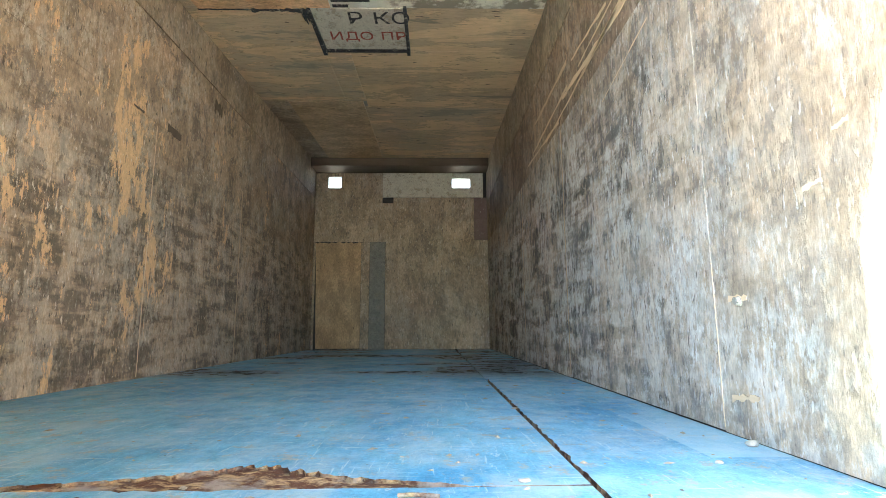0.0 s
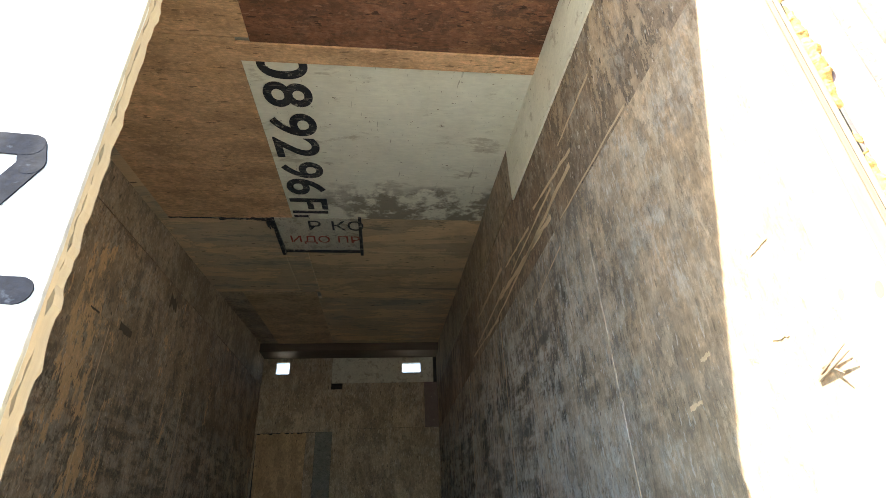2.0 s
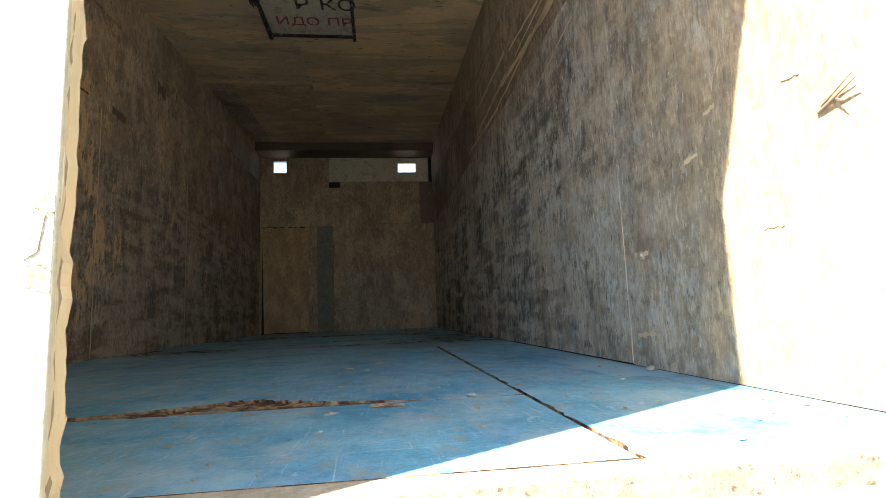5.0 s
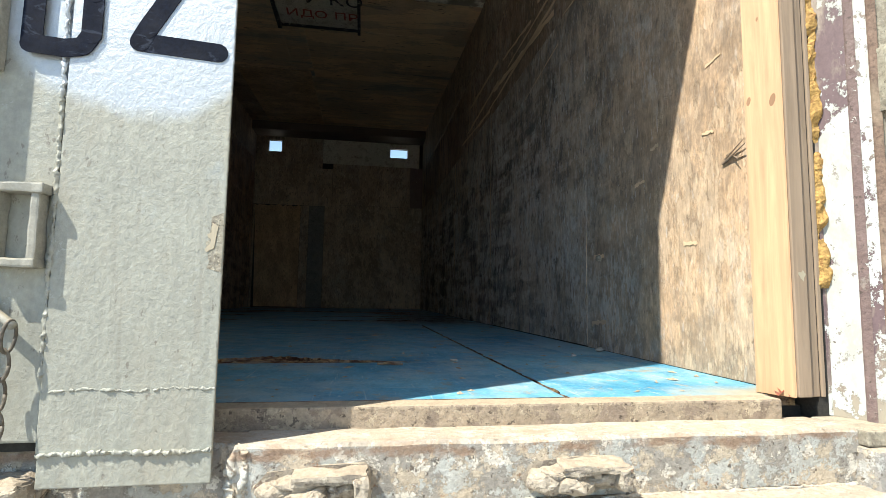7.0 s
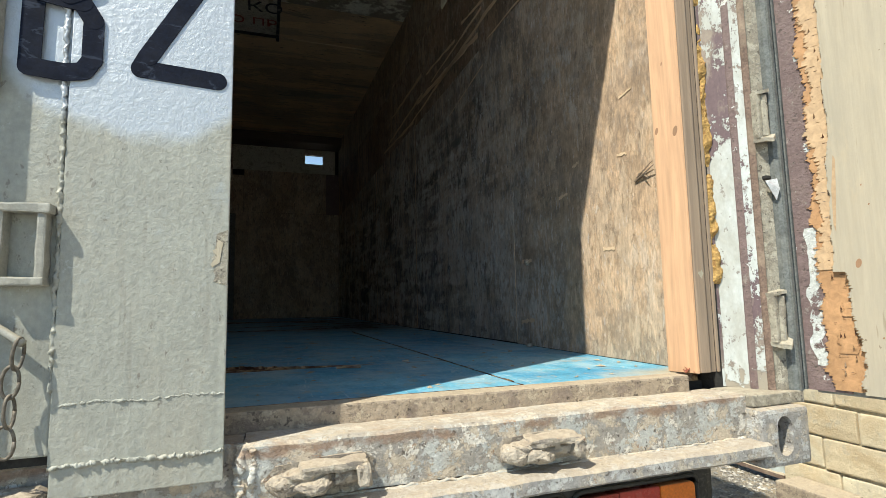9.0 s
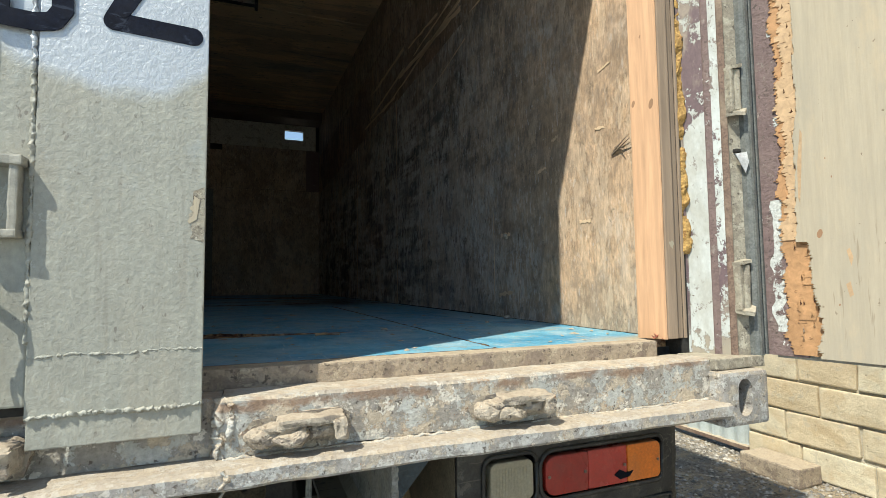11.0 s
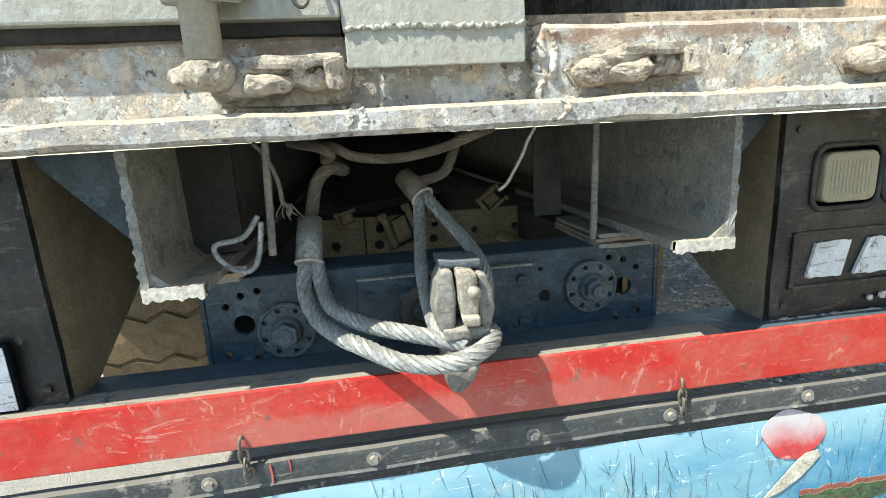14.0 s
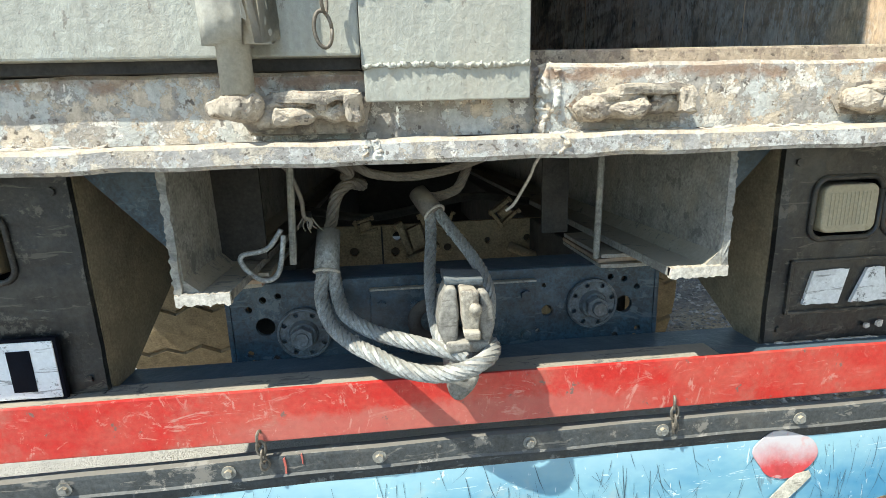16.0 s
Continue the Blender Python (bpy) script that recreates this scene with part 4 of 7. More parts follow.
for y, w, z1 in ((2.44, 0.006, 1.35), (3.70, 0.011, 1.33)):
    a = ragged((-1.0990, y - w / 2, 0.01), (-1.0990, y - w / 2, z1), 60, w * 0.5, y * 3, (0, 1, 0))
    b = ragged((-1.0990, y + w / 2, 0.01), (-1.0990, y + w / 2, z1), 60, w * 0.5, y * 7, (0, 1, 0))
    part("joint", prism(B(), a + b[::-1], (-0.002, 0, 0)), "torn_pale", wall_l, "pale splintered panel joint")
for y, z, w, hgt in CHIPS:
    up = ragged((-1.0985, y, z + hgt / 2), (-1.0985, y + w, z + hgt / 3), 10, hgt * 0.6, y * 13, (0, 0, 1))
    dn = ragged((-1.0985, y, z - hgt / 3), (-1.0985, y + w, z - hgt / 2), 10, hgt * 0.6, y * 19, (0, 0, 1))
    part("broken_corner", prism(B(), up + dn[::-1], (-0.002, 0, 0)), "dark_board", wall_l, "dark hole where a panel edge has broken away")

wall_b = thing("wall_back", "dark plywood end wall with two small open vents and a tan patch", "wall", kind="structure")
VENTS = ((-0.94, -0.775, 2.04, 2.19), (0.652, 0.887, 2.04, 2.165))
def with_vents(x0, x1, z0, z1, y0, y1, mat, label=""):
    """A board with the vents cut out of it."""
    bm = B()
    xs = [x0]
    for a, b, c, d in VENTS:
        if x0 < a and b < x1:
            box(bm, (xs[-1], y0, z0), (a, y1, z1))
            if c > z0:
                box(bm, (a, y0, z0), (b, y1, c))
            if d < z1:
                box(bm, (a, y0, d), (b, y1, z1))
            xs.append(b)
    box(bm, (xs[-1], y0, z0), (x1, y1, z1))
    return part("panel", bm, mat, wall_b, label)
with_vents(-1.19, 1.19, -0.12, 2.45, FAR + 0.012, FAR + 0.05, "under")
with_vents(-1.1, -0.243, 1.84, 2.26, FAR - 0.004, FAR + 0.0118, "ply_back")
with_vents(-0.24, 1.05, 1.915, 2.26, FAR - 0.006, FAR + 0.0118, "sign_dirty", "pale grey board across the vent")
for x0, x1, z0, z1, mat in ((-1.1, -0.105, 1.335, 1.838, "ply_back"), (-0.102, 0.93, 1.362, 1.912, "ply_back"), (0.933, 1.1, 1.362, 1.912, "steel_primer"),
                            (-1.1, -1.075, 0, 1.33, "ply_back"), (-0.50, -0.395, 0, 1.33, "ply_back"), (-0.195, 1.1, 0, 1.358, "ply_back")):
    part("panel", box(B(), (x0, FAR, z0), (x1, FAR + 0.0118, z1), 0.001), mat, wall_b)
bm = B()
up = ragged((-1.073, 0, 1.325), (-0.503, 0, 1.325), 24, 0.05, 5.0, (0, 0, 1))
prism(bm, [Vector((p.x, FAR - 0.003, p.z)) for p in up] + [Vector((-0.503, FAR - 0.003, 0.01)), Vector((-1.04, FAR - 0.003, 0.01))], (0, 0.014, 0))
part("patch", bm, "door_patch", wall_b, "tan bare plywood patch like a low door")
part("strip", box(B(), (-0.392, FAR - 0.002, 0.0), (-0.198, FAR + 0.0118, 1.33)), "dusty_steel", wall_b, "blue-grey painted strip")
part("ledge", box(B(), (-1.1, 5.80, 2.235), (1.1, FAR, 2.40), 0.01), "dark_board", wall_b, "dark boxed ledge over the vents")

# ceiling: boards of several woods in one mesh
CEIL = ((-1.1, -0.152, 0.02, 1.078, "ply_fresh", 0.004), (-0.150, 1.1, 0.02, 1.10, "ply_red", 0.002), (-0.2115, 1.095, 1.103, 1.20, "ply_fresh", 0.010),
        (-1.02, -0.213, 1.081, 2.62, "ply_fresh", 0.005), (-1.1, -1.023, 1.081, 2.62, "ply_ceiling", 0.001), (-0.21, 1.092, 1.203, 2.60, "white_board", 0.004),
        (-1.1, -0.36, 2.625, 4.03, "ply_ceiling", 0.003), (-0.357, -0.183, 3.14, 4.03, "ply_ceiling", 0.003), (-0.18, 1.1, 3.14, 4.18, "ply_tan", 0.004),
        (0.25, 1.1, 2.603, 3.137, "ply_tan", 0.002), (-0.34, 0.235, 2.603, 3.12, "sign_dirty", 0.008),
        (-1.1, -0.88, 4.033, 5.9, "ply_back", 0.001), (-0.877, -0.215, 4.05, 5.9, "ply_pale", 0.005), (-0.212, 1.1, 4.183, 5.9, "ply_ceiling", 0.003))
bm = B()
names = []
for x0, x1, y0, y1, mat, low in CEIL:
    if mat not in names:
        names.append(mat)
    n0 = len(bm.faces)
    c = [bm.verts.new((x, y, top(y) - low + dz)) for dz in (0, 0.016) for x, y in ((x0, y0), (x1, y0), (x1, y1), (x0, y1))]
    for f in ((3, 2, 1, 0), (4, 5, 6, 7), (0, 1, 5, 4), (1, 2, 6, 5), (2, 3, 7, 6), (3, 0, 4, 7)):
        bm.faces.new([c[i] for i in f]).material_index = names.index(mat)
names.append("letters")
for x0, x1, y, w in ((-1.02, -0.66, 2.622, 0.012), (-0.70, -0.33, 2.628, 0.034), (-0.40, -0.33, 2.70, 0.10)):
    a = ragged((x0, y - w / 2, 0), (x1, y - w / 2, 0), 22, w * 0.7, x0 * 9, (0, 1, 0))
    b = ragged((x0, y + w / 2, 0), (x1, y + w / 2, 0), 22, w * 0.9, x0 * 5, (0, 1, 0))
    n0 = set(bm.faces)
    prism(bm, [Vector((p.x, p.y, top(p.y) - 0.0075)) for p in a + b[::-1]], (0, 0, 0.012))
    for f in set(bm.faces) - n0:
        f.material_index = names.index("letters")
ceiling = part("ceiling", bm, names[0])
for n in names[1:]:
    ceiling.data.materials.append(M[n])
tagged(ceiling, "patched ceiling of bare plywood and old sign boards", "ceiling", kind="structure")
bm = B()
prism(bm, [Vector((-1.2, 0.0, top(0) + 0.02)), Vector((1.2, 0.0, top(0) + 0.02)), Vector((1.2, FAR + 0.06, top(FAR) + 0.02)), Vector((-1.2, FAR + 0.06, top(FAR) + 0.02))], (0, 0, 0.08))
tagged(part("roof", bm, "steel_grey"), "grey steel container roof above the plywood ceiling", "roof", kind="structure")
tagged(part("header", box(B(), (-1.2, -0.02, 2.03), (1.24, 0.10, 2.17), 0.006), "steel_sill"), "flaked steel header beam over the door opening", "beam", kind="structure")


def words(name, text, size, place, mat, parent):
    cu = bpy.data.curves.new(name, "FONT")
    cu.body, cu.size, cu.align_x, cu.extrude = text, size, "LEFT", 0.001
    ob = new(name, cu)
    me = bpy.data.meshes.new_from_object(ob.evaluated_get(bpy.context.evaluated_depsgraph_get()))
    bpy.data.objects.remove(ob)
    bm = B()
    bm.from_mesh(me)
    bmesh.ops.transform(bm, matrix=place, verts=bm.verts)
    return part(name, bm, mat, parent)


sign = thing("sign_lettering", "faded black and red lettering on the old ceiling sign boards", "lettering", kind="structure")
down = Matrix(((1, 0, 0, 0), (0, -1, 0.0, 0), (0, 0, -1, 0), (0, 0, 0, 1)))
words("black_letters", "Р", 0.17, Matrix.Translation((-0.13, 2.76, top(2.70) - 0.011)) @ down, "letters", sign)
words("black_letters", "КО", 0.17, Matrix.Translation((0.03, 2.76, top(2.70) - 0.011)) @ down, "letters", sign)
words("red_letters", "ИД", 0.13, Matrix.Translation((-0.28, 2.96, top(2.92) - 0.012)) @ down, "letters_red", sign)
words("red_letters", "О", 0.13, Matrix.Translation((-0.08, 2.96, top(2.92) - 0.012)) @ down, "letters_red", sign)
words("red_letters", "ПР", 0.13, Matrix.Translation((0.06, 2.96, top(2.92) - 0.012)) @ down, "letters_red", sign)
def fitted(text, x0, x1, y0, y1, mat):
    """A single stencilled character, fat in the stroke, that fills a field of the ceiling and reads along it."""
    cu = bpy.data.curves.new("black_letters", "FONT")
    cu.body, cu.size, cu.extrude, cu.offset = text, 1.0, 0.001, 0.015
    ob = new("black_letters", cu)
    me = bpy.data.meshes.new_from_object(ob.evaluated_get(bpy.context.evaluated_depsgraph_get()))
    bpy.data.objects.remove(ob)
    bm = B()
    bm.from_mesh(me)
    xs, ys = [v.co.x for v in bm.verts], [v.co.y for v in bm.verts]
    for v in bm.verts:
        u, t = (v.co.x - min(xs)) / (max(xs) - min(xs)), (v.co.y - min(ys)) / (max(ys) - min(ys))
        y = y0 + (y1 - y0) * u
        v.co = (x0 + (x1 - x0) * t, y, top(y) - 0.006 - v.co.z)
    bmesh.ops.recalc_face_normals(bm, faces=bm.faces)
    return part("black_letters", bm, mat, sign)
for text, x0, x1, y0, y1 in (("0", -0.150, 0.070, 1.130, 1.302), ("8", -0.159, 0.069, 1.322, 1.490), ("9", -0.168, 0.064, 1.536, 1.712), ("2", -0.180, 0.058, 1.728, 1.905), ("9", -0.182, 0.054, 1.948, 2.110), ("6", -0.184, 0.048, 2.122, 2.298), ("F", -0.192, 0.042, 2.345, 2.480)):
    fitted(text, x0, x1, y0, y1, "letters")
for x0, x1, y0, y1 in ((-0.195, 0.036, 2.505, 2.535), (-0.195, -0.10, 2.565, 2.592)):
    part("black_bar", box(B(), (x0, y0, top(y0) - 0.006), (x1, y1, top(y1) + 0.001)), "letters", sign)
bm = B()
for lo, hi in (((-0.36, 2.60), (-0.335, 3.13)), ((0.23, 2.58), (0.252, 3.13)), ((-0.36, 3.10), (0.252, 3.135))):
    box(bm, (*lo, top(lo[1]) - 0.014), (*hi, top(hi[1]) + 0.01))
part("sign_frame", bm, "letters", sign, "dark rotted frame round the small sign")

# ---- rear sill ----
sill = thing("rear_sill", "flaked grey and white steel sill beam caked with dust", "sill", kind="structure")
def beam(x0, x1, outline, mat, name, seed, wear=0.0025):
    bm = B()
    n = max(2, int((x1 - x0) / 0.02))
    rows = []
    for i in range(n + 1):
        x = x0 + (x1 - x0) * i / n
        rows.append([bm.verts.new(Vector((x, y, z)) + noise.noise_vector(Vector((x * 14 + seed, y * 14, z * 14))) * wear) for y, z in outline])
    k = len(outline)
    for a, b in zip(rows, rows[1:]):
        for j in range(k):
            bm.faces.new((a[j], b[j], b[(j + 1) % k], a[(j + 1) % k]))
    bm.faces.new(rows[0]), bm.faces.new(rows[-1][::-1])
    bmesh.ops.recalc_face_normals(bm, faces=bm.faces)
    return part(name, bm, mat, sill)
beam(0.166, 1.085, [(0.016, -0.029), (0.012, -0.034), (0.012, -0.072), (0.013, -0.110), (0.11, -0.110), (0.11, -0.033), (0.06, -0.030)], "steel_sill", "beam", 1.0)
beam(-1.2, 0.1655, [(0.034, -0.031), (0.030, -0.036), (0.030, -0.072), (0.028, -0.110), (0.11, -0.110), (0.11, -0.033)], "steel_sill", "beam", 5.0)
beam(-1.2, 1.09, [(-0.030, -0.1115), (-0.036, -0.116), (-0.037, -0.134), (-0.031, -0.139), (0.11, -0.139), (0.11, -0.1105), (0.012, -0.1108)], "steel_flange", "flange", 9.0, 0.003)
def weld_run(pts, r, seed, per=40):
    """A hand-laid weld: an uneven, lumpy bead."""
    line = smooth_line(pts, per)
    bm = tube(B(), line, r, 12)
    for v in bm.verts:
        v.co += noise.noise_vector(v.co * 70 + Vector((seed, 0, 0))) * r * 1.1 + noise.noise_vector(v.co * 190) * r * 0.6
    return part("weld", bm, "steel_sill", sill, "lumpy weld", True)
weld_run([(0.162, 0.020, -0.032), (0.166, 0.018, -0.05), (0.160, 0.018, -0.08), (0.164, 0.018, -0.110)], 0.0075, 1.0)
weld_run([(0.176, 0.013, -0.034), (0.180, 0.012, -0.06), (0.174, 0.012, -0.09)], 0.0040, 3.0)
for x in (-0.055, -0.043, 0.172):
    weld_run([(x, -0.034, -0.113), (x + 0.003, -0.036, -0.123), (x - 0.002, -0.034, -0.136)], 0.0046, x * 50)
for x0, x1 in ((0.17, 0.62), (0.66, 1.08), (-0.9, -0.35)):
    weld_run([(x0, 0.010, -0.111), (x0 * 0.6 + x1 * 0.4, 0.008, -0.112), (x1, 0.010, -0.111)], 0.0028, x0 * 30, 90)


def keeper(x):
    """A cam keeper: a worn nose on one side, a ridge along the top and a claw on the other, with a slot under the ridge."""
    bm = B()
    prism(bm, [Vector((x + a, 0.02, -0.078 + b)) for a, b in ((-0.078, 0.000), (-0.060, 0.018), (0.0, 0.023), (0.060, 0.024), (0.076, 0.010), (0.070, -0.022), (0.0, -0.026), (-0.064, -0.020))], (0, -0.010, 0))
    def knob(c, r):
        bmesh.ops.create_icosphere(bm, subdivisions=4, radius=1, matrix=Matrix.Translation((x + c[0], c[1], c[2])) @ Matrix.Diagonal((*r, 1)))
    knob((-0.040, -0.002, -0.082), (0.034, 0.020, 0.016))
    knob((-0.010, -0.014, -0.084), (0.026, 0.018, 0.012))
    knob((-0.022, -0.006, -0.070), (0.034, 0.018, 0.010))
    knob((0.034, -0.004, -0.079), (0.030, 0.015, 0.012))
    b2 = box(B(), (x - 0.030, -0.026, -0.070), (x + 0.066, 0.012, -0.057), 0.005)
    box(b2, (x + 0.050, -0.030, -0.090), (x + 0.068, 0.012, -0.060), 0.005)
    box(b2, (x + 0.016, -0.022, -0.078), (x + 0.026, 0.012, -0.064), 0.003)
    bmesh.ops.subdivide_edges(b2, edges=[e for e in b2.edges if e.calc_length() > 0.008], cuts=4, use_grid_fill=True)
    me = bpy.data.meshes.new("keeper")
    b2.to_mesh(me)
    b2.free()
    bm.from_mesh(me)
    bpy.data.meshes.remove(me)
    bmesh.ops.triangulate(bm, faces=bm.faces)
    for v in bm.verts:
        v.co += noise.noise_vector(v.co * 34 + Vector((x * 7, 0, 0))) * 0.0050 + noise.noise_vector(v.co * 90) * 0.0034 + noise.noise_vector(v.co * 260) * 0.0012
    return part("cam_keeper", bm, "cast", sill, "dusty worn cast cam keeper")
for x in (0.270, 0.620, -0.125, -0.80):
    keeper(x)


def casting():
    """An ISO corner casting with its oval hole."""
    ob = part("corner_casting", box(B(), (1.081, -0.024, -0.163), (1.207, 0.13, -0.054), 0.009), "steel_flange", sill, "grey steel corner casting with an oval hole")
    for dz in (-0.018, 0.018):
        cut(ob, cyl(B(), (1.139, -0.05, -0.106 + dz), (1.139, 0.09, -0.106 + dz), 0.0190, n=24))
    cut(ob, box(B(), (1.1201, -0.05, -0.124), (1.1579, 0.09, -0.088)))
    # black plate set in the hole to stand for the dark inside
    part("hole_shade", box(B(), (1.112, 0.014, -0.148), (1.166, 0.016, -0.064)), "black_paint", ob)
    return ob
casting()
part("post_foot", rough_up(box(B(), (1.087, -0.004, -0.0535), (1.226, 0.10, -0.0302), 0.003), 0.002, 25, 3.0, 2), "post_channel", sill, "dusty foot of the corner post")

# ---- corner post ----
post = thing("corner_post", "steel corner post with flaking white and purple paint", "post", kind="structure")
H1 = 2.03
for name, a, b, mat in (("web", (1.1205, 0.1045), (1.1315, 0.1020), "post_web"), ("strip", (1.132, 0.1005), (1.155, 0.058), "post_wide"), ("rib", (1.155, 0.055), (1.160, 0.043), "steel_primer"),
                        ("strip", (1.160, 0.045), (1.170, 0.030), "post_narrow"), ("rib", (1.170, 0.027), (1.177, 0.018), "rust"),
                        ("channel", (1.177, 0.024), (1.2075, 0.0135), "post_channel"), ("seal", (1.208, 0.003), (1.216, -0.002), "rubber"), ("edge", (1.217, -0.006), (1.227, -0.004), "rubber")):
    part(name, prism(B(), [Vector((*a, -0.030)), Vector((*b, -0.030)), Vector((b[0] + 0.002, 0.098, -0.030)), Vector((a[0], 0.102, -0.030))], (0, 0, H1 + 0.03)), mat, post)
for z in (0.115, 0.545, 1.15, 1.75):
    bm = box(B(), (1.176, 0.004, z - 0.050), (1.187, 0.024, z + 0.052), 0.003)
    cyl(bm, (1.196, 0.0075, z - 0.044), (1.196, 0.0075, z + 0.046), 0.0085, n=14)
    prism(bm, [Vector(p) for p in ((1.175, 0.022, z + 0.047), (1.177, 0.000, z + 0.046), (1.203, -0.004, z + 0.052), (1.206, 0.014, z + 0.054))], (0, 0, 0.007))
    prism(bm, [Vector(p) for p in ((1.175, 0.022, z - 0.056), (1.180, -0.002, z - 0.059), (1.194, -0.012, z - 0.061), (1.207, -0.006, z - 0.050), (1.208, 0.012, z - 0.046))], (0, 0, 0.009))
    bmesh.ops.subdivide_edges(bm, edges=[e for e in bm.edges if e.calc_length() > 0.02], cuts=2)
    part("hinge", rough_up(bm, 0.0025, 45, z), "post_channel", post, "bent hinge lug")
part("bent_tab", prism(B(), [Vector(p) for p in ((1.184, 0.008, 0.404), (1.206, -0.002, 0.408), (1.2065, -0.006, 0.385), (1.203, 0.000, 0.362))], (0.0008, 0.0015, 0)), "white_print", post, "bent sheet tab with white paint")
part("slot", box(B(), (1.190, 0.009, 0.409), (1.204, 0.020, 0.417), 0.002), "under", post)
leaf_bits = B()
for i in range(5):
    c = Vector((1.035 + 0.010 * i, 0.108 + 0.004 * math.sin(i * 2), 0.0025 + 0.004 * (i % 2)))
    prism(leaf_bits, [c, c + Vector((0.012, 0.004, 0.005)), c + Vector((0.018, 0.014, 0.001)), c + Vector((0.004, 0.012, 0.006))], (0, 0.001, 0.0015))
tagged(part("dry_leaf", leaf_bits, "red_leaf"), "crumpled reddish dry leaf at the timber foot", "leaf")
part("backing", box(B(), (1.15, 0.10, -0.10), (1.228, 0.13, H1)), "under", post)

timber = thing("timber_post", "pine door stud nailed over weathered grey slats", "timber", (1.08, 0.12, 0.0))
part("board", prism(B(), [Vector(p) for p in ((1.036, 0.158, 0.001), (1.060, 0.099, 0.001), (1.063, 0.098, 0.001), (1.066, 0.16, 0.001))], (0, 0, 2.08)), "pine", timber, "fresh orange pine face")
face_a, face_b = Vector((1.036, 0.158, 0)), Vector((1.060, 0.099, 0))
out = Vector((-(face_b - face_a).y, (face_b - face_a).x, 0)).normalized()
if out.x > 0:
    out = -out
for t, z, r in ((0.45, 0.70, 0.002), (0.78, 0.535, 0.0056), (0.12, 0.545, 0.004), (0.35, 1.02, 0.005)):
    c = face_a.lerp(face_b, t) + Vector((0, 0, z))
    along = (face_b - face_a).normalized()
    ring_pts = [c + along * r * math.cos(q) + Vector((0, 0, r * 1.9 * math.sin(q) + r * 0.8 * math.cos(q))) for q in [2 * math.pi * i / 18 for i in range(18)]]
    part("knot", prism(B(), [p - out * 0.001 for p in ring_pts], out * 0.0013), "knot", timber, "brown knot")
for x0, x1, y0 in ((1.0645, 1.0905, 0.094), (1.0945, 1.110, 0.099), (1.1118, 1.119, 0.096)):
    bm = box(B(), (x0, y0, 0.002), (x1, 0.158, 2.07), 0.0015)
    part("slat", bm, "pine_grey", timber)
part("paint_dab", prism(B(), [Vector((1.081 + 0.006 * math.cos(q) * (1 + 0.4 * math.sin(3 * q)), 0.0945, 0.211 + 0.008 * math.sin(q) * (1 + 0.3 * math.cos(5 * q)))) for q in [2 * math.pi * i / 20 for i in range(20)]], (0, -0.0008, 0)), "floor", timber, "dab of blue floor paint")
bm = B()
cols, ys = 7, 300
rows = []
for i in range(ys + 1):
    z = 0.19 + 1.84 * i / ys
    fat = max(0.0, 0.55 + 0.9 * noise.noise(Vector((0, 1.7, z * 9))) + 0.5 * noise.noise(Vector((0, 5, z * 30))))
    row = []
    for j in range(cols):
        a = math.pi * j / (cols - 1)
        n = noise.noise_vector(Vector((a * 1.5, z * 55, 3.0))) * 0.006 + noise.noise_vector(Vector((a * 3, z * 140, 8.0))) * 0.003
        row.append(bm.verts.new(Vector((1.131 - 0.017 * math.cos(a), 0.108 - (0.004 + 0.017 * fat) * math.sin(a), z)) + n))
    rows.append(row)
for a, b in zip(rows, rows[1:]):
    for j in range(cols - 1):
        bm.faces.new((a[j], a[j + 1], b[j + 1], b[j]))
bmesh.ops.recalc_face_normals(bm, faces=bm.faces)
tagged(part("foam_insulation", bm, "foam"), "crumbling yellow foam squeezed out beside the timber", "insulation", kind="stuff")

# ---- closed door leaf ----
door = thing("door_1", "closed grey-green steel door leaf with black hand-painted letters", "door", kind="structure")
TOPZ = 2.06
leaf = part("leaf", rough_up(box(B(), (-1.18, 0.006, -0.017), (-0.056, 0.055, TOPZ), 0.003), 0.0, 1), "door", door)
part("cover_plate", box(B(), (-0.0555, 0.0, -0.0295), (0.142, 0.006, TOPZ), 0.0015), "door", door)
part("lower_plate", box(B(), (-0.0535, 0.001, -0.069), (0.142, 0.0065, -0.0297), 0.0015), "door", door)
# added dark strip: shade of the gap below the leaf
part("gap_shade", box(B(), (-1.18, 0.020, -0.030), (-0.058, 0.05, -0.0172)), "under", door, "dark strip for the shade in the gap under the leaf")
part("gasket", box(B(), (0.10, 0.0062, -0.01), (0.137, 0.012, TOPZ)), "rubber", door)
for y0, y1, x, amount, n, seed in ((0.0122, 0.034, 0.127, 0.005, 260, 2.0), (0.0343, 0.043, 0.118, 0.010, 220, 4.0), (0.0433, 0.058, 0.122, 0.007, 200, 7.0), (0.0583, 0.072, 0.112, 0.016, 120, 3.0)):
    edge = ragged((x, y0, 0.004), (x, y0, TOPZ), n, amount, seed, (1, 0, 0))
    part("edge_board" if y0 < 0.05 else "lining", prism(B(), [*edge, Vector((-0.05 if y0 < 0.05 else -1.1, y0, TOPZ)), Vector((-0.05 if y0 < 0.05 else -1.1, y0, 0.004))], (0, y1 - y0, 0)), "lining" if y0 != 0.0343 else "dusty_steel", door, "splintered cream plywood edge")
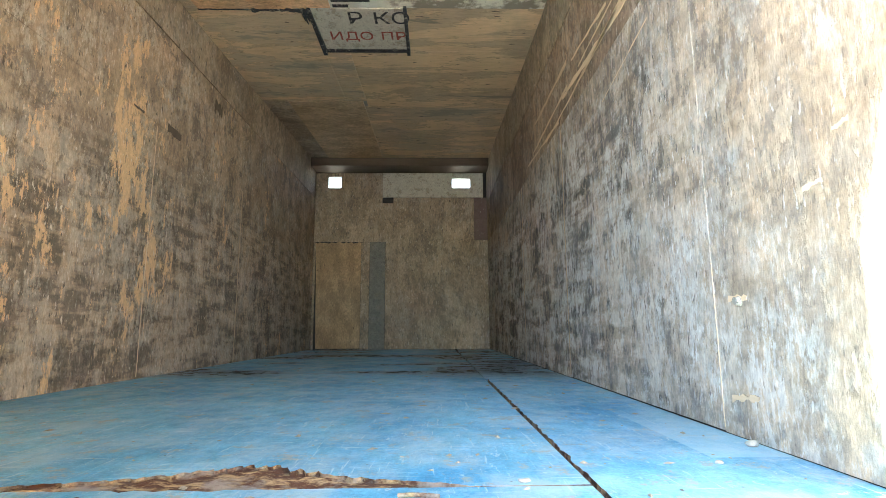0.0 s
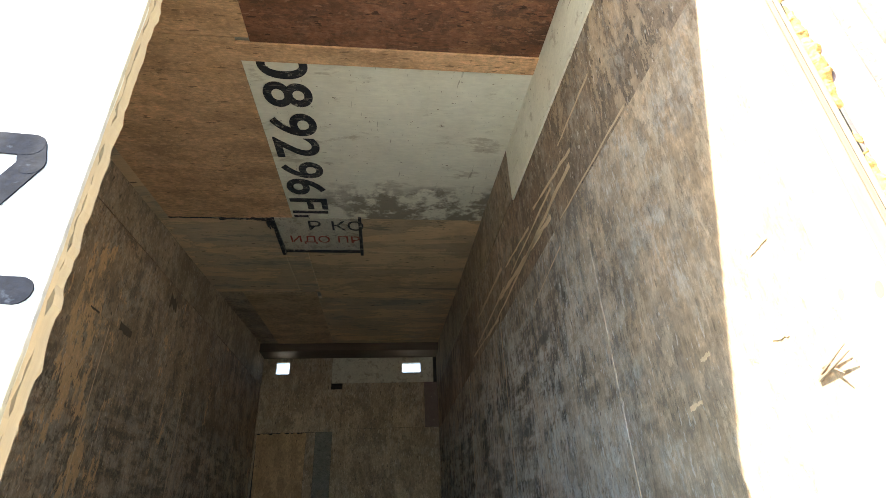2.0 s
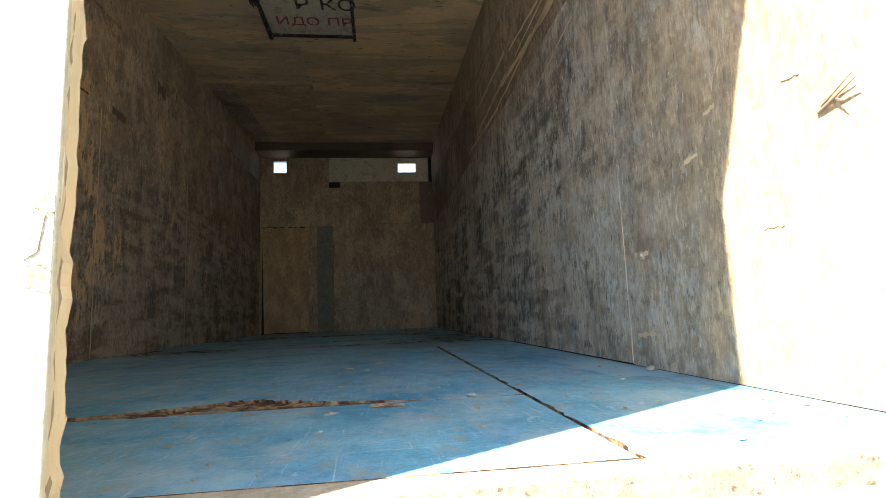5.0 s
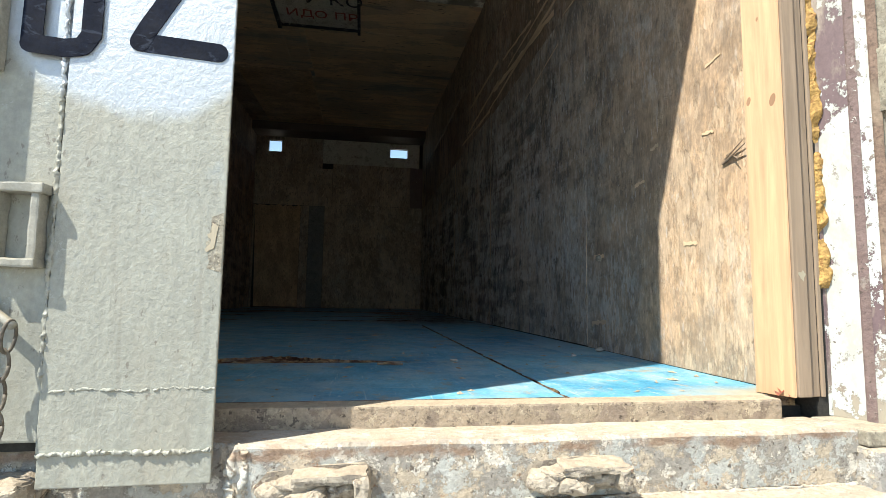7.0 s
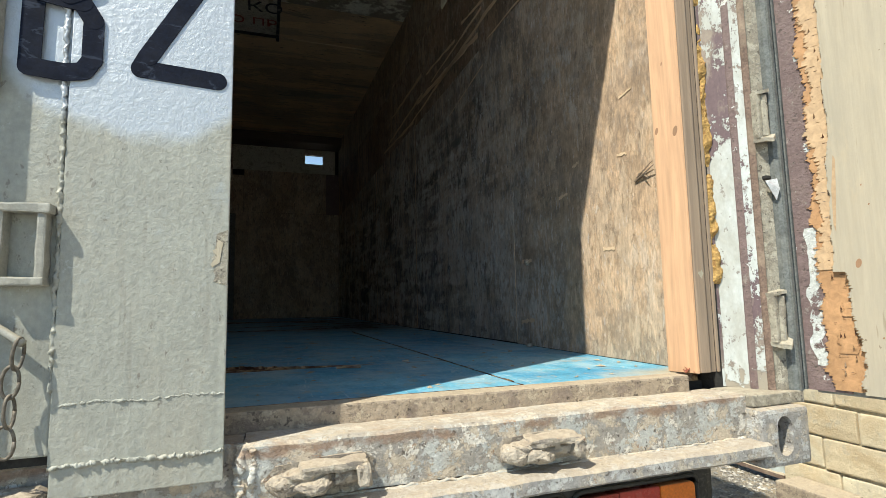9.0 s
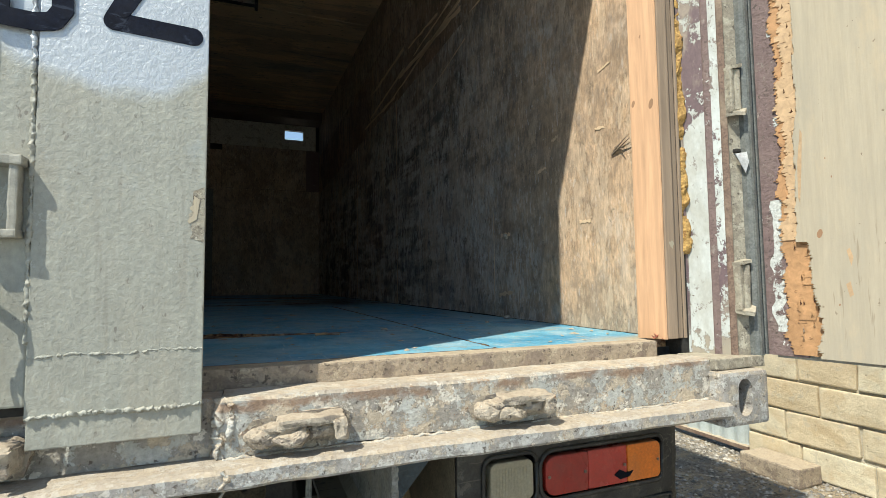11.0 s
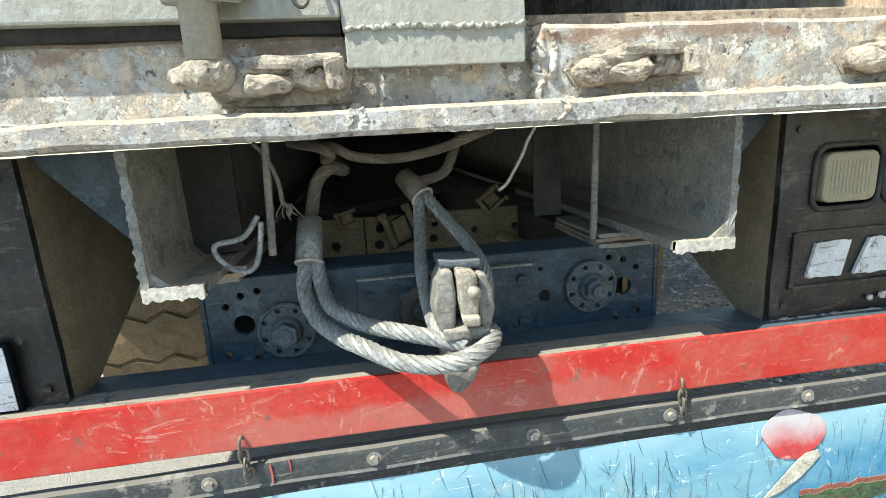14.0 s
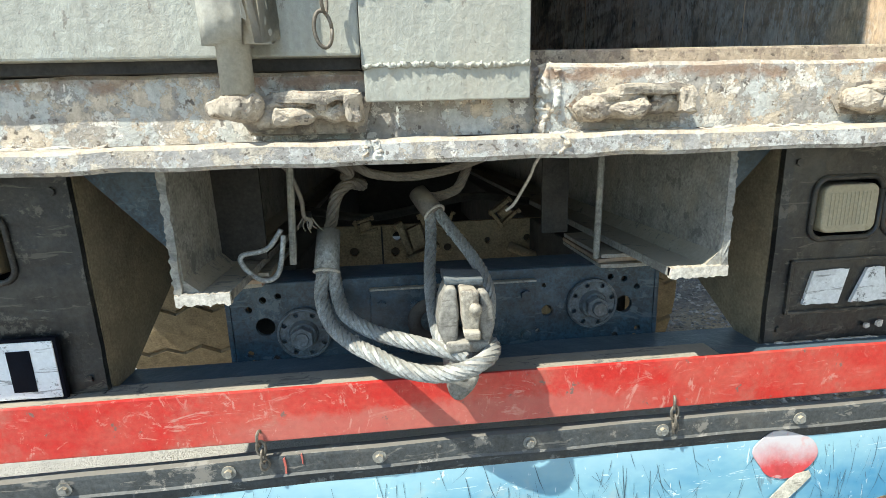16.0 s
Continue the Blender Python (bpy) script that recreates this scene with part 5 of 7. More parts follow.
part("folded_skin", prism(B(), [*ragged((0.139, 0.0068, 0.0), (0.139, 0.0068, TOPZ), 90, 0.004, 5.0, (1, 0, 0)), Vector((0.120, 0.0068, TOPZ)), Vector((0.120, 0.0068, 0.0))], (0, 0.003, 0)), "sheet", door, "folded bright metal edge")
def bead(pts, r, seed):
    line = smooth_line(pts, 110)
    bm = tube(B(), line, r, 8)
    for v in bm.verts:
        v.co += noise.noise_vector(v.co * 150 + Vector((seed, 0, 0))) * r * 1.1 + noise.noise_vector(v.co * 420) * r * 0.5
    return part("weld_bead", bm, "door", door, smooth=True)
bead([(-0.057, 0.002, 0.06), (-0.058, 0.002, 0.3), (-0.062, 0.002, 0.55), (-0.064, 0.002, 0.9)], 0.0030, 1)
bead([(-0.054, 0.0, -0.0295), (0.0, 0.0, -0.0285), (0.07, 0.0, -0.0295), (0.142, 0.0, -0.030)], 0.0030, 5)
bead([(-0.054, 0.001, 0.043), (0.0, 0.001, 0.046), (0.05, 0.001, 0.043), (0.09, 0.001, 0.047), (0.142, 0.001, 0.045)], 0.0019, 9)


def stroke(bm, pts, w, y, thick=0.0012):
    line = [Vector(p) for p in pts]
    for i, (a, b) in enumerate(zip(line, line[1:])):
        d = (b - a).normalized()
        s = Vector((-d.y, d.x)) * w / 2
        prism(bm, [Vector((q.x, y, q.y)) for q in (a + s, b + s, b - s, a - s)], (0, -thick - 0.00015 * i, 0))
    for i, p in enumerate(line):
        cyl(bm, (p.x, y, p.y), (p.x, y - thick - 0.00007 - 0.00015 * i, p.y), w / 2 * (0.97 + 0.06 * random.random()), n=16)
    return bm
arc = [(-0.06 + 0.028 * math.cos(a), 0.515 + 0.045 * math.sin(a)) for a in [radians(q) for q in range(-90, 91, 20)]]
bm = stroke(B(), [(-0.100, 0.475), (-0.098, 0.665)], 0.025, 0.0)
stroke(bm, [(-0.100, 0.473), (-0.06, 0.470), (-0.04, 0.474), (-0.031, 0.490), (-0.031, 0.545), (-0.045, 0.568), (-0.09, 0.575)], 0.024, -0.0013)
stroke(bm, [(-0.06, 0.576), (-0.034, 0.592), (-0.031, 0.63), (-0.045, 0.658), (-0.098, 0.665)], 0.024, -0.0026)
part("painted_letter", bm, "letter_paint", door)
bm = stroke(B(), [(0.122, 0.481), (0.026, 0.487), (0.034, 0.505), (0.092, 0.612), (0.086, 0.634), (0.0, 0.640)], 0.025, 0.0)
part("painted_letter", bm, "letter_paint", door)

edge = ragged((0.123, 0, 0.196), (0.126, 0, 0.262), 14, 0.010, 3.0, (1, 0, 0))
part("paint_flake", prism(B(), [Vector((p.x, -0.0004, p.z)) for p in edge] + [Vector((0.141, -0.0004, 0.268)), Vector((0.141, -0.0004, 0.190))], (0, 0.0006, 0)), "post_channel", door, "patch of flaked paint")
edge = ragged((0.122, 0, 0.216), (0.128, 0, 0.255), 12, 0.008, 9.0, (1, 0, 0))
part("paint_flake", prism(B(), [Vector((p.x, -0.0012, p.z)) for p in edge] + [Vector((0.135, -0.0012, 0.250)), Vector((0.131, -0.0012, 0.222))], (0, 0.0006, 0)), "lining", door, "pale primer showing in the flaked patch")

# door hardware
bar = part("locking_bar", cyl(B(), (-0.188, -0.026, -0.060), (-0.188, -0.026, 2.0), 0.0175, n=24), "steel_grey", door, "grey locking bar", True)
bm = cyl(B(), (-0.190, -0.028, -0.008), (-0.192, -0.028, 0.105), 0.025, 0.028, n=11)
prism(bm, [Vector(p) for p in ((-0.172, -0.044, -0.012), (-0.146, -0.026, -0.006), (-0.142, 0.006, 0.004), (-0.150, 0.006, 0.110), (-0.158, -0.034, 0.094), (-0.172, -0.046, 0.106))], (-0.003, -0.003, 0))
box(bm, (-0.216, -0.012, -0.004), (-0.205, 0.006, 0.100), 0.002)
part("bar_guide", rough_up(rough_up(bm, 0.006, 22, 2.0, 4), 0.002, 70, 5.0), "steel_grey", door, "battered sheet-metal bar guide", True)
bm = cyl(B(), (-0.195, -0.028, 0.44), (-0.195, -0.028, 0.80), 0.020, n=20)
box(bm, (-0.215, -0.014, 0.435), (-0.130, 0.006, 0.80), 0.003)
part("bar_guide", rough_up(bm, 0.002, 20, 4.0), "steel_grey", door, "folded sheet-metal bar guide")
bm = B()
bmesh.ops.create_icosphere(bm, subdivisions=4, radius=1, matrix=Matrix.Translation((-0.188, -0.026, -0.072)) @ Matrix.Diagonal((0.026, 0.019, 0.017, 1)))
bmesh.ops.create_icosphere(bm, subdivisions=3, radius=1, matrix=Matrix.Translation((-0.212, -0.012, -0.074)) @ Matrix.Diagonal((0.018, 0.014, 0.011, 1)))
for v in bm.verts:
    v.co += noise.noise_vector(v.co * 40) * 0.004 + noise.noise_vector(v.co * 130) * 0.002
part("cam", bm, "cast", door, "dusty locking cam")
bm = B()
for lo, hi in (((-0.119, -0.017, 0.194), (-0.109, 0.006, 0.291)), ((-0.076, -0.016, 0.197), (-0.066, 0.006, 0.288)), ((-0.119, -0.019, 0.281), (-0.061, 0.006, 0.293)), ((-0.119, -0.018, 0.191), (-0.065, 0.006, 0.202))):
    box(bm, lo, hi, 0.0025)
bmesh.ops.subdivide_edges(bm, edges=[e for e in bm.edges if e.calc_length() > 0.02], cuts=4)
rough_up(bm, 0.002, 60, 1.0)
part("handle_catch", bm, "steel_grey", door, "welded box catch")
bm = tube(B(), smooth_line([(-0.136, -0.002, 0.158), (-0.11, -0.008, 0.141), (-0.082, -0.014, 0.122)], 6), 0.0052)
part("catch_pin", bm, "steel_grey", door, smooth=True)


def link(bm, c, long, wide, wire, turn, lean=0.0):
    """An oval chain link hanging at c."""
    m = Matrix.Translation(c) @ Matrix.Rotation(lean, 4, "Y") @ Matrix.Rotation(turn, 4, "Z")
    line = []
    for i in range(21):
        a = 2 * math.pi * i / 20
        line.append(m @ Vector((math.cos(a) * wide, 0, math.sin(a) * long)))
    return tube(bm, line, wire, 6)
chain = thing("hanging_chain", "short rusty chain hanging from the door pin", "chain", (-0.075, -0.03, 0.13))
for i, (x, z, turn) in enumerate(((-0.086, 0.110, 1.25), (-0.092, 0.077, 0.2), (-0.091, 0.043, 1.3), (-0.094, 0.008, 0.15))):
    part("link", link(B(), (x, -0.014, z), 0.0190, 0.0085 if i != 3 else 0.0095, 0.0021, turn, 0.08 - 0.05 * i), "chain_steel", chain, smooth=True)

# ---- open door leaf ----
door2 = thing("door_2", "open door leaf lined with pale plywood, veneer torn at the edge", "door", (1.252, 0.0, 0.0), kind="structure")
A2, D2 = Vector((1.250, -0.012, 0)), Vector((0.040, -0.160, 0)).normalized()
N2 = Vector((-D2.y, D2.x, 0))
if N2.x > 0:
    N2 = -N2
def on_leaf(u, n, z):
    """A point u along the open leaf, n out of its inner face."""
    return A2 + D2 * u + N2 * n + Vector((0, 0, z))
def leaf_plate(u0, u1, z0, z1, n0, n1):
    return prism(B(), [on_leaf(u0, n0, z0), on_leaf(u1, n0, z0), on_leaf(u1, n0, z1), on_leaf(u0, n0, z1)], N2 * (n1 - n0))
part("skin", leaf_plate(0, 1.15, -0.035, 2.05, -0.05, -0.008), "steel_grey", door2)
part("edge_strip", leaf_plate(-0.014, 0.060, -0.030, 2.04, -0.008, -0.002), "steel_primer", door2, "purple steel edge with white flakes")
part("gasket", leaf_plate(-0.046, -0.015, -0.030, 2.04, -0.03, 0.004), "rubber", door2)
def torn(u0, u1, z0, z1, amount, seed, teeth=0.010):
    """An edge torn across the grain: slivers of uneven length that run along u."""
    rnd, out, z = random.Random(seed), [], z0
    while z < z1:
        t = (z - z0) / (z1 - z0)
        hgt = 0.0012 + teeth * rnd.random() ** 2
        u = u0 + (u1 - u0) * t + amount * (1.5 * noise.noise(Vector((z * 11 + seed, seed, 0))) + 0.7 * noise.noise(Vector((z * 60, seed, 1))) + 0.35 * (rnd.random() - 0.5) * (rnd.random() > 0.6))
        zz = min(z1, z + hgt)
        out += [Vector((u, 0, z)), Vector((u - 0.5 * amount * rnd.random() ** 2, 0, z + 0.25 * (zz - z))), Vector((u + 0.5 * amount * rnd.random(), 0, zz - 0.0002))]
        z = zz
    return out
def veneer(name, edge, n0, n1, z0, z1, mat, label):
    return part(name, prism(B(), [on_leaf(p.x, n0, p.z) for p in edge] + [on_leaf(1.13, n0, z1), on_leaf(1.13, n0, z0)], N2 * (n1 - n0)), mat, door2, label)
veneer("torn_veneer", torn(0.026, 0.024, -0.025, 2.03, 0.012, 6, 0.009), -0.0015, 0.0010, -0.025, 2.03, "torn_deep", "torn deep orange veneer")
veneer("torn_veneer", torn(0.034, 0.035, 0.212, 2.03, 0.013, 8, 0.010), 0.0012, 0.0030, 0.212, 2.03, "torn", "torn pale orange veneer")
veneer("lining", torn(0.086, 0.074, -0.028, 0.206, 0.009, 26, 0.005) + torn(0.052, 0.066, 0.207, 0.60, 0.004, 16, 0.006) + torn(0.066, 0.066, 0.601, 2.03, 0.004, 19, 0.008), 0.0034, 0.0084, -0.028, 2.03, "lining", "pale knotty plywood lining")
for pts in (((0.070, 0.44), (0.073, 0.43), (0.069, 0.36), (0.063, 0.285), (0.060, 0.30), (0.062, 0.37)), ((0.136, 0.185), (0.141, 0.19), (0.146, 0.172), (0.142, 0.155)), ((0.132, 0.12), (0.139, 0.125), (0.143, 0.10), (0.137, 0.095))):
    part("tear", prism(B(), [on_leaf(u, 0.0082, z) for u, z in pts], N2 * 0.0005), "torn", door2, "narrow orange tear in the lining")
for u, z, ru, rz in ((0.094, 0.221, 0.0050, 0.0085), (0.119, 0.332, 0.0014, 0.002), (0.110, 0.371, 0.0012, 0.0018), (0.120, 0.080, 0.0016, 0.002)):
    part("knot", prism(B(), [on_leaf(u + ru * math.cos(q), 0.0082, z + rz * math.sin(q) + 0.3 * rz * math.cos(q)) for q in [2 * math.pi * i / 16 for i in range(16)]], N2 * 0.0004), "knot", door2, "brown knot")
bm = B()
rnd = random.Random(31)
for i in range(300):
    if i % 5 < 2:
        continue
    z = -0.02 + (2.03 * (i + rnd.random()) / 260 if i < 260 else 0.27 * rnd.random())
    u = 0.040 + (0.050 if z < 0.20 else 0.024) * rnd.random()
    w, hgt = 0.004 + 0.016 * rnd.random() ** 2, 0.0003 + 0.0008 * rnd.random() ** 2
    sl = 0.004 * (rnd.random() - 0.5)
    prism(bm, [on_leaf(u, 0.0031, z), on_leaf(u + w * 0.5, 0.0031, z - hgt + sl / 2), on_leaf(u + w, 0.0031, z + sl), on_leaf(u + w * 0.4, 0.0031, z + hgt + sl / 2)], N2 * 0.0003) if i % 3 else prism(bm, [on_leaf(u, 0.0031, z), on_leaf(u + 0.004, 0.0031, z + 0.003), on_leaf(u + 0.0015, 0.0031, z + 0.012)], N2 * 0.0003)
for i in range(9):
    z, u, w, hgt = 0.02 + 0.23 * rnd.random(), 0.045 + 0.05 * rnd.random(), 0.012 + 0.03 * rnd.random(), 0.012 + 0.03 * rnd.random()
    lo = torn(u, u, z, z + hgt, 0.006, 40 + i, 0.006)
    hi = torn(u + w, u + w, z, z + hgt, 0.008, 60 + i, 0.006)
    part("loose_veneer", prism(B(), [on_leaf(p.x, 0.0012 + 0.0001 * i, p.z) for p in lo + hi[::-1]], N2 * 0.0012), "torn" if i % 2 else "torn_deep", door2, "loose piece of veneer")
part("crack", bm, "rot", door2, "dark cracks in the torn veneer")
for z0, z1, u, w in ((0.02, 0.30, 0.014, 0.022), (0.30, 0.36, 0.028, 0.008), (0.46, 0.48, 0.026, 0.014), (0.66, 0.69, 0.020, 0.012)):
    a = ragged((u - w / 2, 0, z0), (u - w / 2, 0, z1), 22, w * 0.7, z0 * 9, (1, 0, 0))
    b = ragged((u + w / 2, 0, z0), (u + w / 2, 0, z1), 22, w * 0.7, z0 * 5, (1, 0, 0))
    part("paint_flake", prism(B(), [on_leaf(p.x, -0.0018, p.z) for p in a + b[::-1]], N2 * 0.0006), "steel_post", door2, "left-over flake of white paint")

# splinter on the wall
spl = thing("splinter", "torn splinter of plywood on the side wall", "splinter", (1.10, 0.27, 0.48))
bm = B()
for a, b, r in (((1.099, 0.303, 0.466), (1.088, 0.222, 0.489), 0.0032), ((1.099, 0.296, 0.474), (1.090, 0.228, 0.500), 0.0024), ((1.098, 0.276, 0.481), (1.089, 0.245, 0.462), 0.0022), ((1.099, 0.290, 0.482), (1.092, 0.258, 0.484), 0.0018)):
    cyl(bm, a, b, r, r * 0.3, 6)
part("sliver", bm, "pine_grey", spl)
knob = tagged(part("wall_bolt", rough_up(cyl(B(), (1.101, 0.90, 0.30), (1.090, 0.90, 0.30), 0.012, 0.009, 12), 0.002, 40), "cast"), "small bolt head stuck on the plywood wall", "bolt")

# ---- truck rear ----
truck = thing("truck", "dusty truck chassis with red bumper and black lamp panels", "truck", (0.05, 0.5, -1.15))
CX = 0.057


def crossmember():
    bm = box(B(), (-0.293, 0.1720, -0.472), (0.408, 0.1800, -0.330), 0.002)
    ob = part("crossmember", bm, "black_frame", truck, "blue-black crossmember with bolt holes")
    tool = B()
    for s, hx in ((-1, -0.180), (1, 0.292)):
        cyl(tool, (hx + s * 0.062, 0.1, -0.402), (hx + s * 0.062, 0.2, -0.402), 0.0155, n=20)
        for dx, dz in ((0.038, 0.05), (0.062, 0.045), (0.085, 0.03), (0.09, -0.045), (0.05, -0.055), (0.085, -0.06)):
            cyl(tool, (hx + s * dx, 0.1, -0.402 + dz), (hx + s * dx, 0.2, -0.402 + dz), 0.0055, n=12)
    for x, z, r in ((0.221, -0.405, 0.010), (0.215, -0.36, 0.004), (-0.10, -0.43, 0.005), (0.205, -0.44, 0.004)):
        cyl(tool, (x, 0.1, z), (x, 0.2, z), r, n=14)
    return cut(ob, tool)
cm = crossmember()
part("top_flange", box(B(), (-0.293, 0.1805, -0.336), (0.408, 0.2570, -0.330), 0.002), "black_frame", cm)
part("end_flange", box(B(), (0.4085, 0.1720, -0.47), (0.4165, 0.2570, -0.328), 0.002), "black_frame", cm)
part("end_flange", box(B(), (-0.3015, 0.1720, -0.47), (-0.2935, 0.2570, -0.328), 0.002), "black_frame", cm)
part("middle_plate", box(B(), (-0.073, 0.1650, -0.470), (0.199, 0.1718, -0.350), 0.002), "black_frame", cm)
part("plate_edge", box(B(), (-0.073, 0.160, -0.3495), (0.199, 0.1718, -0.346), 0.001), "dusty_steel", cm, "pale dusty upper edge of the plate")
for x, z in ((-0.055, -0.375), (-0.001, -0.378), (0.181, -0.371), (-0.055, -0.45), (0.182, -0.441), (-0.01, -0.45)):
    part("bolt", cyl(B(), (x, 0.1645, z), (x, 0.1560, z), 0.0085, n=6), "black_frame", cm)
for hx, hz in ((-0.181, -0.415), (0.297, -0.395)):
    hub = part("hub_plate", cyl(B(), (hx, 0.1718, hz), (hx, 0.1640, hz), 0.043, n=36), "hub_steel", cm, "round bolted mounting plate")
    tool = B()
    for i in range(8):
        a = 2 * math.pi * (i + 0.4) / 8
        cyl(tool, (hx + 0.034 * math.cos(a), 0.19, hz + 0.034 * math.sin(a)), (hx + 0.034 * math.cos(a), 0.15, hz + 0.034 * math.sin(a)), 0.0042, n=10)
    cut(hub, tool)
    part("collar", cyl(B(), (hx, 0.1638, hz), (hx, 0.1540, hz), 0.024, 0.021, 24), "hub_steel", cm)
    bm = cyl(B(), (hx, 0.1538, hz), (hx, 0.1400, hz), 0.019, n=6)
    cyl(bm, (hx, 0.1400, hz), (hx, 0.1310 if hx > 0 else 0.1375, hz), 0.0115, n=18)
    bmesh.ops.bevel(bm, geom=bm.edges[:], offset=0.001, segments=1, affect="EDGES")
    part("nut", bm, "hub_steel", cm)
    ring_bm = ring(B(), (hx, 0.1640, hz), (0, 1, 0), 0.040, 0.0022, 40)
    part("rim", ring_bm, "hub_steel", cm, smooth=True)


def cradle(xw, xf, y0, seed):
    """A cut steel channel that carries the container: web, lower flange, ragged torch-cut end."""
    s = 1 if xf > xw else -1
    pr = [(xw, -0.140), (xw, -0.306), (xf, -0.306), (xf, -0.294), (xw + s * 0.030, -0.294), (xw + s * 0.012, -0.276), (xw + s * 0.009, -0.140)]
    bm = B()
    rows = []
    for i in range(31):
        y = y0 + 2.4 * (i / 30) ** 2
        row = []
        for j, (x, z) in enumerate(pr):
            w = 0.006 * noise.noise(Vector((x * 60 + seed, z * 60, 0))) if i == 0 else 0
            row.append(bm.verts.new((x, y + w, z)))
        rows.append(row)
    k = len(pr)
    for a, b in zip(rows, rows[1:]):
        for j in range(k):
            bm.faces.new((a[j], b[j], b[(j + 1) % k], a[(j + 1) % k]))
    bm.faces.new(rows[0]), bm.faces.new(rows[-1][::-1])
    bmesh.ops.recalc_face_normals(bm, faces=bm.faces)
    ob = part("cradle_rail", bm, "dusty_steel", truck, "grey steel channel with a rough torch-cut end")
    lo, hi = min(xw, xf), max(xw, xf)
    up = ragged((lo, 0, -0.2935), (hi, 0, -0.2935), 24, 0.004, seed, (0, 0, 1))
    dn = ragged((lo, 0, -0.3085), (hi, 0, -0.3085), 24, 0.005, seed + 3, (0, 0, 1))
    part("cut_edge", prism(B(), [Vector((p.x, y0 - 0.006, p.z)) for p in up + dn[::-1]], (0, 0.010, 0)), "cut_steel", ob, "rough cut edge")
    a = ragged((xw, 0, -0.295), (xw, 0, -0.141), 60, 0.0045, seed + 5, (1, 0, 0))
    b = [Vector((xw + s * 0.010, 0, p.z)) for p in a]
    part("cut_edge", rough_up(prism(B(), [Vector((p.x, y0 - 0.004, p.z)) for p in a + b[::-1]], (0, 0.006, 0)), 0.002, 90, seed), "dusty_steel", ob)
    return ob
cradle(0.421, 0.340, 0.012, 1.0)
cradle(-0.305, -0.238, 0.020, 4.0)
for x0, x1, y in ((-0.296, -0.226, 0.17), (0.236, 0.284, 0.26)):
    part("stiffener", box(B(), (x0, y, -0.290), (x1, y + 0.006, -0.140), 0.001), "under", truck, "dark stiffening plate inside the channel")
rnd = random.Random(8)
for x0, x1, y0 in ((-0.282, -0.222, 0.150), (0.300, 0.412, 0.150)):
    for i in range(3):
        z = -0.309 - 0.0075 * i
        bm = box(B(), (x0 + 0.012 * rnd.random(), y0 + 0.012 * rnd.random(), z - 0.0065), (x1 - 0.02 * rnd.random(), 0.34, z), 0.001)
        part("shim", rough_up(bm, 0.0015, 30, i + x0, 2), "pine_grey" if i % 2 else "dusty_steel", truck, "weathered packing strip under the channel")
for x in (-0.245, 0.352):
    part("frame_rail", box(B(), (x - 0.045, 0.25, -0.50), (x + 0.045, 5.5, -0.322), 0.004), "under", truck)
tan = part("second_crossmember", box(B(), (-0.23, 0.60, -0.47), (0.40, 0.612, -0.322)), "dusty_frame", truck, "dusty tan crossmember")
tool = B()
for x, z, r in ((-0.129, -0.385, 0.011), (-0.029, -0.389, 0.011), (-0.024, -0.351, 0.011), (0.10, -0.385, 0.010), (0.105, -0.35, 0.008), (0.20, -0.372, 0.008), (-0.17, -0.372, 0.006), (0.30, -0.37, 0.009)):
    cyl(tool, (x, 0.5, z), (x, 0.7, z), r, n=12)
cut(tan, tool)
for x in (-0.060, 0.352):
    part("seam", box(B(), (x - 0.002, 0.596, -0.46), (x + 0.002, 0.5998, -0.325)), "under", truck)
def clamp(x, z, turn, size):
    """A U-bolt clamp: two bent arms over a saddle, with two nuts."""
    m = Matrix.Translation((x, 0.575, z)) @ Matrix.Rotation(turn, 4, "Y") @ Matrix.Scale(size, 4)
    bm = B()
    for sx in (-0.030, 0.030):
        box(bm, (sx - 0.007, -0.014, -0.045), (sx + 0.007, 0.016, 0.045), 0.003, m)
    box(bm, (-0.042, -0.020, -0.040), (0.042, 0.010, -0.026), 0.003, m)
    box(bm, (-0.018, -0.010, -0.018), (0.018, 0.012, 0.034), 0.004, m)
    for sx in (-0.030, 0.030):
        cyl(bm, m @ Vector((sx, -0.016, 0.046)), m @ Vector((sx, -0.016, 0.058)), 0.011 * size, n=6)
    return part("clamp", rough_up(bm, 0.003, 40, x), "dusty_frame", truck, "dusty tan U-bolt clamp")
clamp(0.026, -0.356, -0.35, 1.0), clamp(0.234, -0.302, 0.9, 0.62), clamp(-0.10, -0.318, 1.3, 0.5), clamp(0.09, -0.315, 0.3, 0.5)
part("pin_bar", cyl(B(), (0.245, 0.56, -0.380), (0.330, 0.54, -0.416), 0.012, n=14), "dusty_frame", truck, "dusty round bar", True)
for i, (x0, x1, z, r) in enumerate(((-0.28, 0.34, -0.290, 0.011),)):
    part("brake_hose", tube(B(), smooth_line([(x0, 0.72, z), (x0 * 0.4 + x1 * 0.1, 0.66, z - 0.02), (x1 * 0.5, 0.70, z + 0.015), (x1, 0.74, z - 0.01)], 10), r), "under", truck, "dusty dark hose", True)
part("gearbox", box(B(), (-0.29, 1.9, -0.62), (0.40, 2.6, -0.137), 0.03), "under", truck)
part("underside", box(B(), (-1.15, 0.12, -0.135), (1.15, 6.1, -0.1005)), "under", truck)

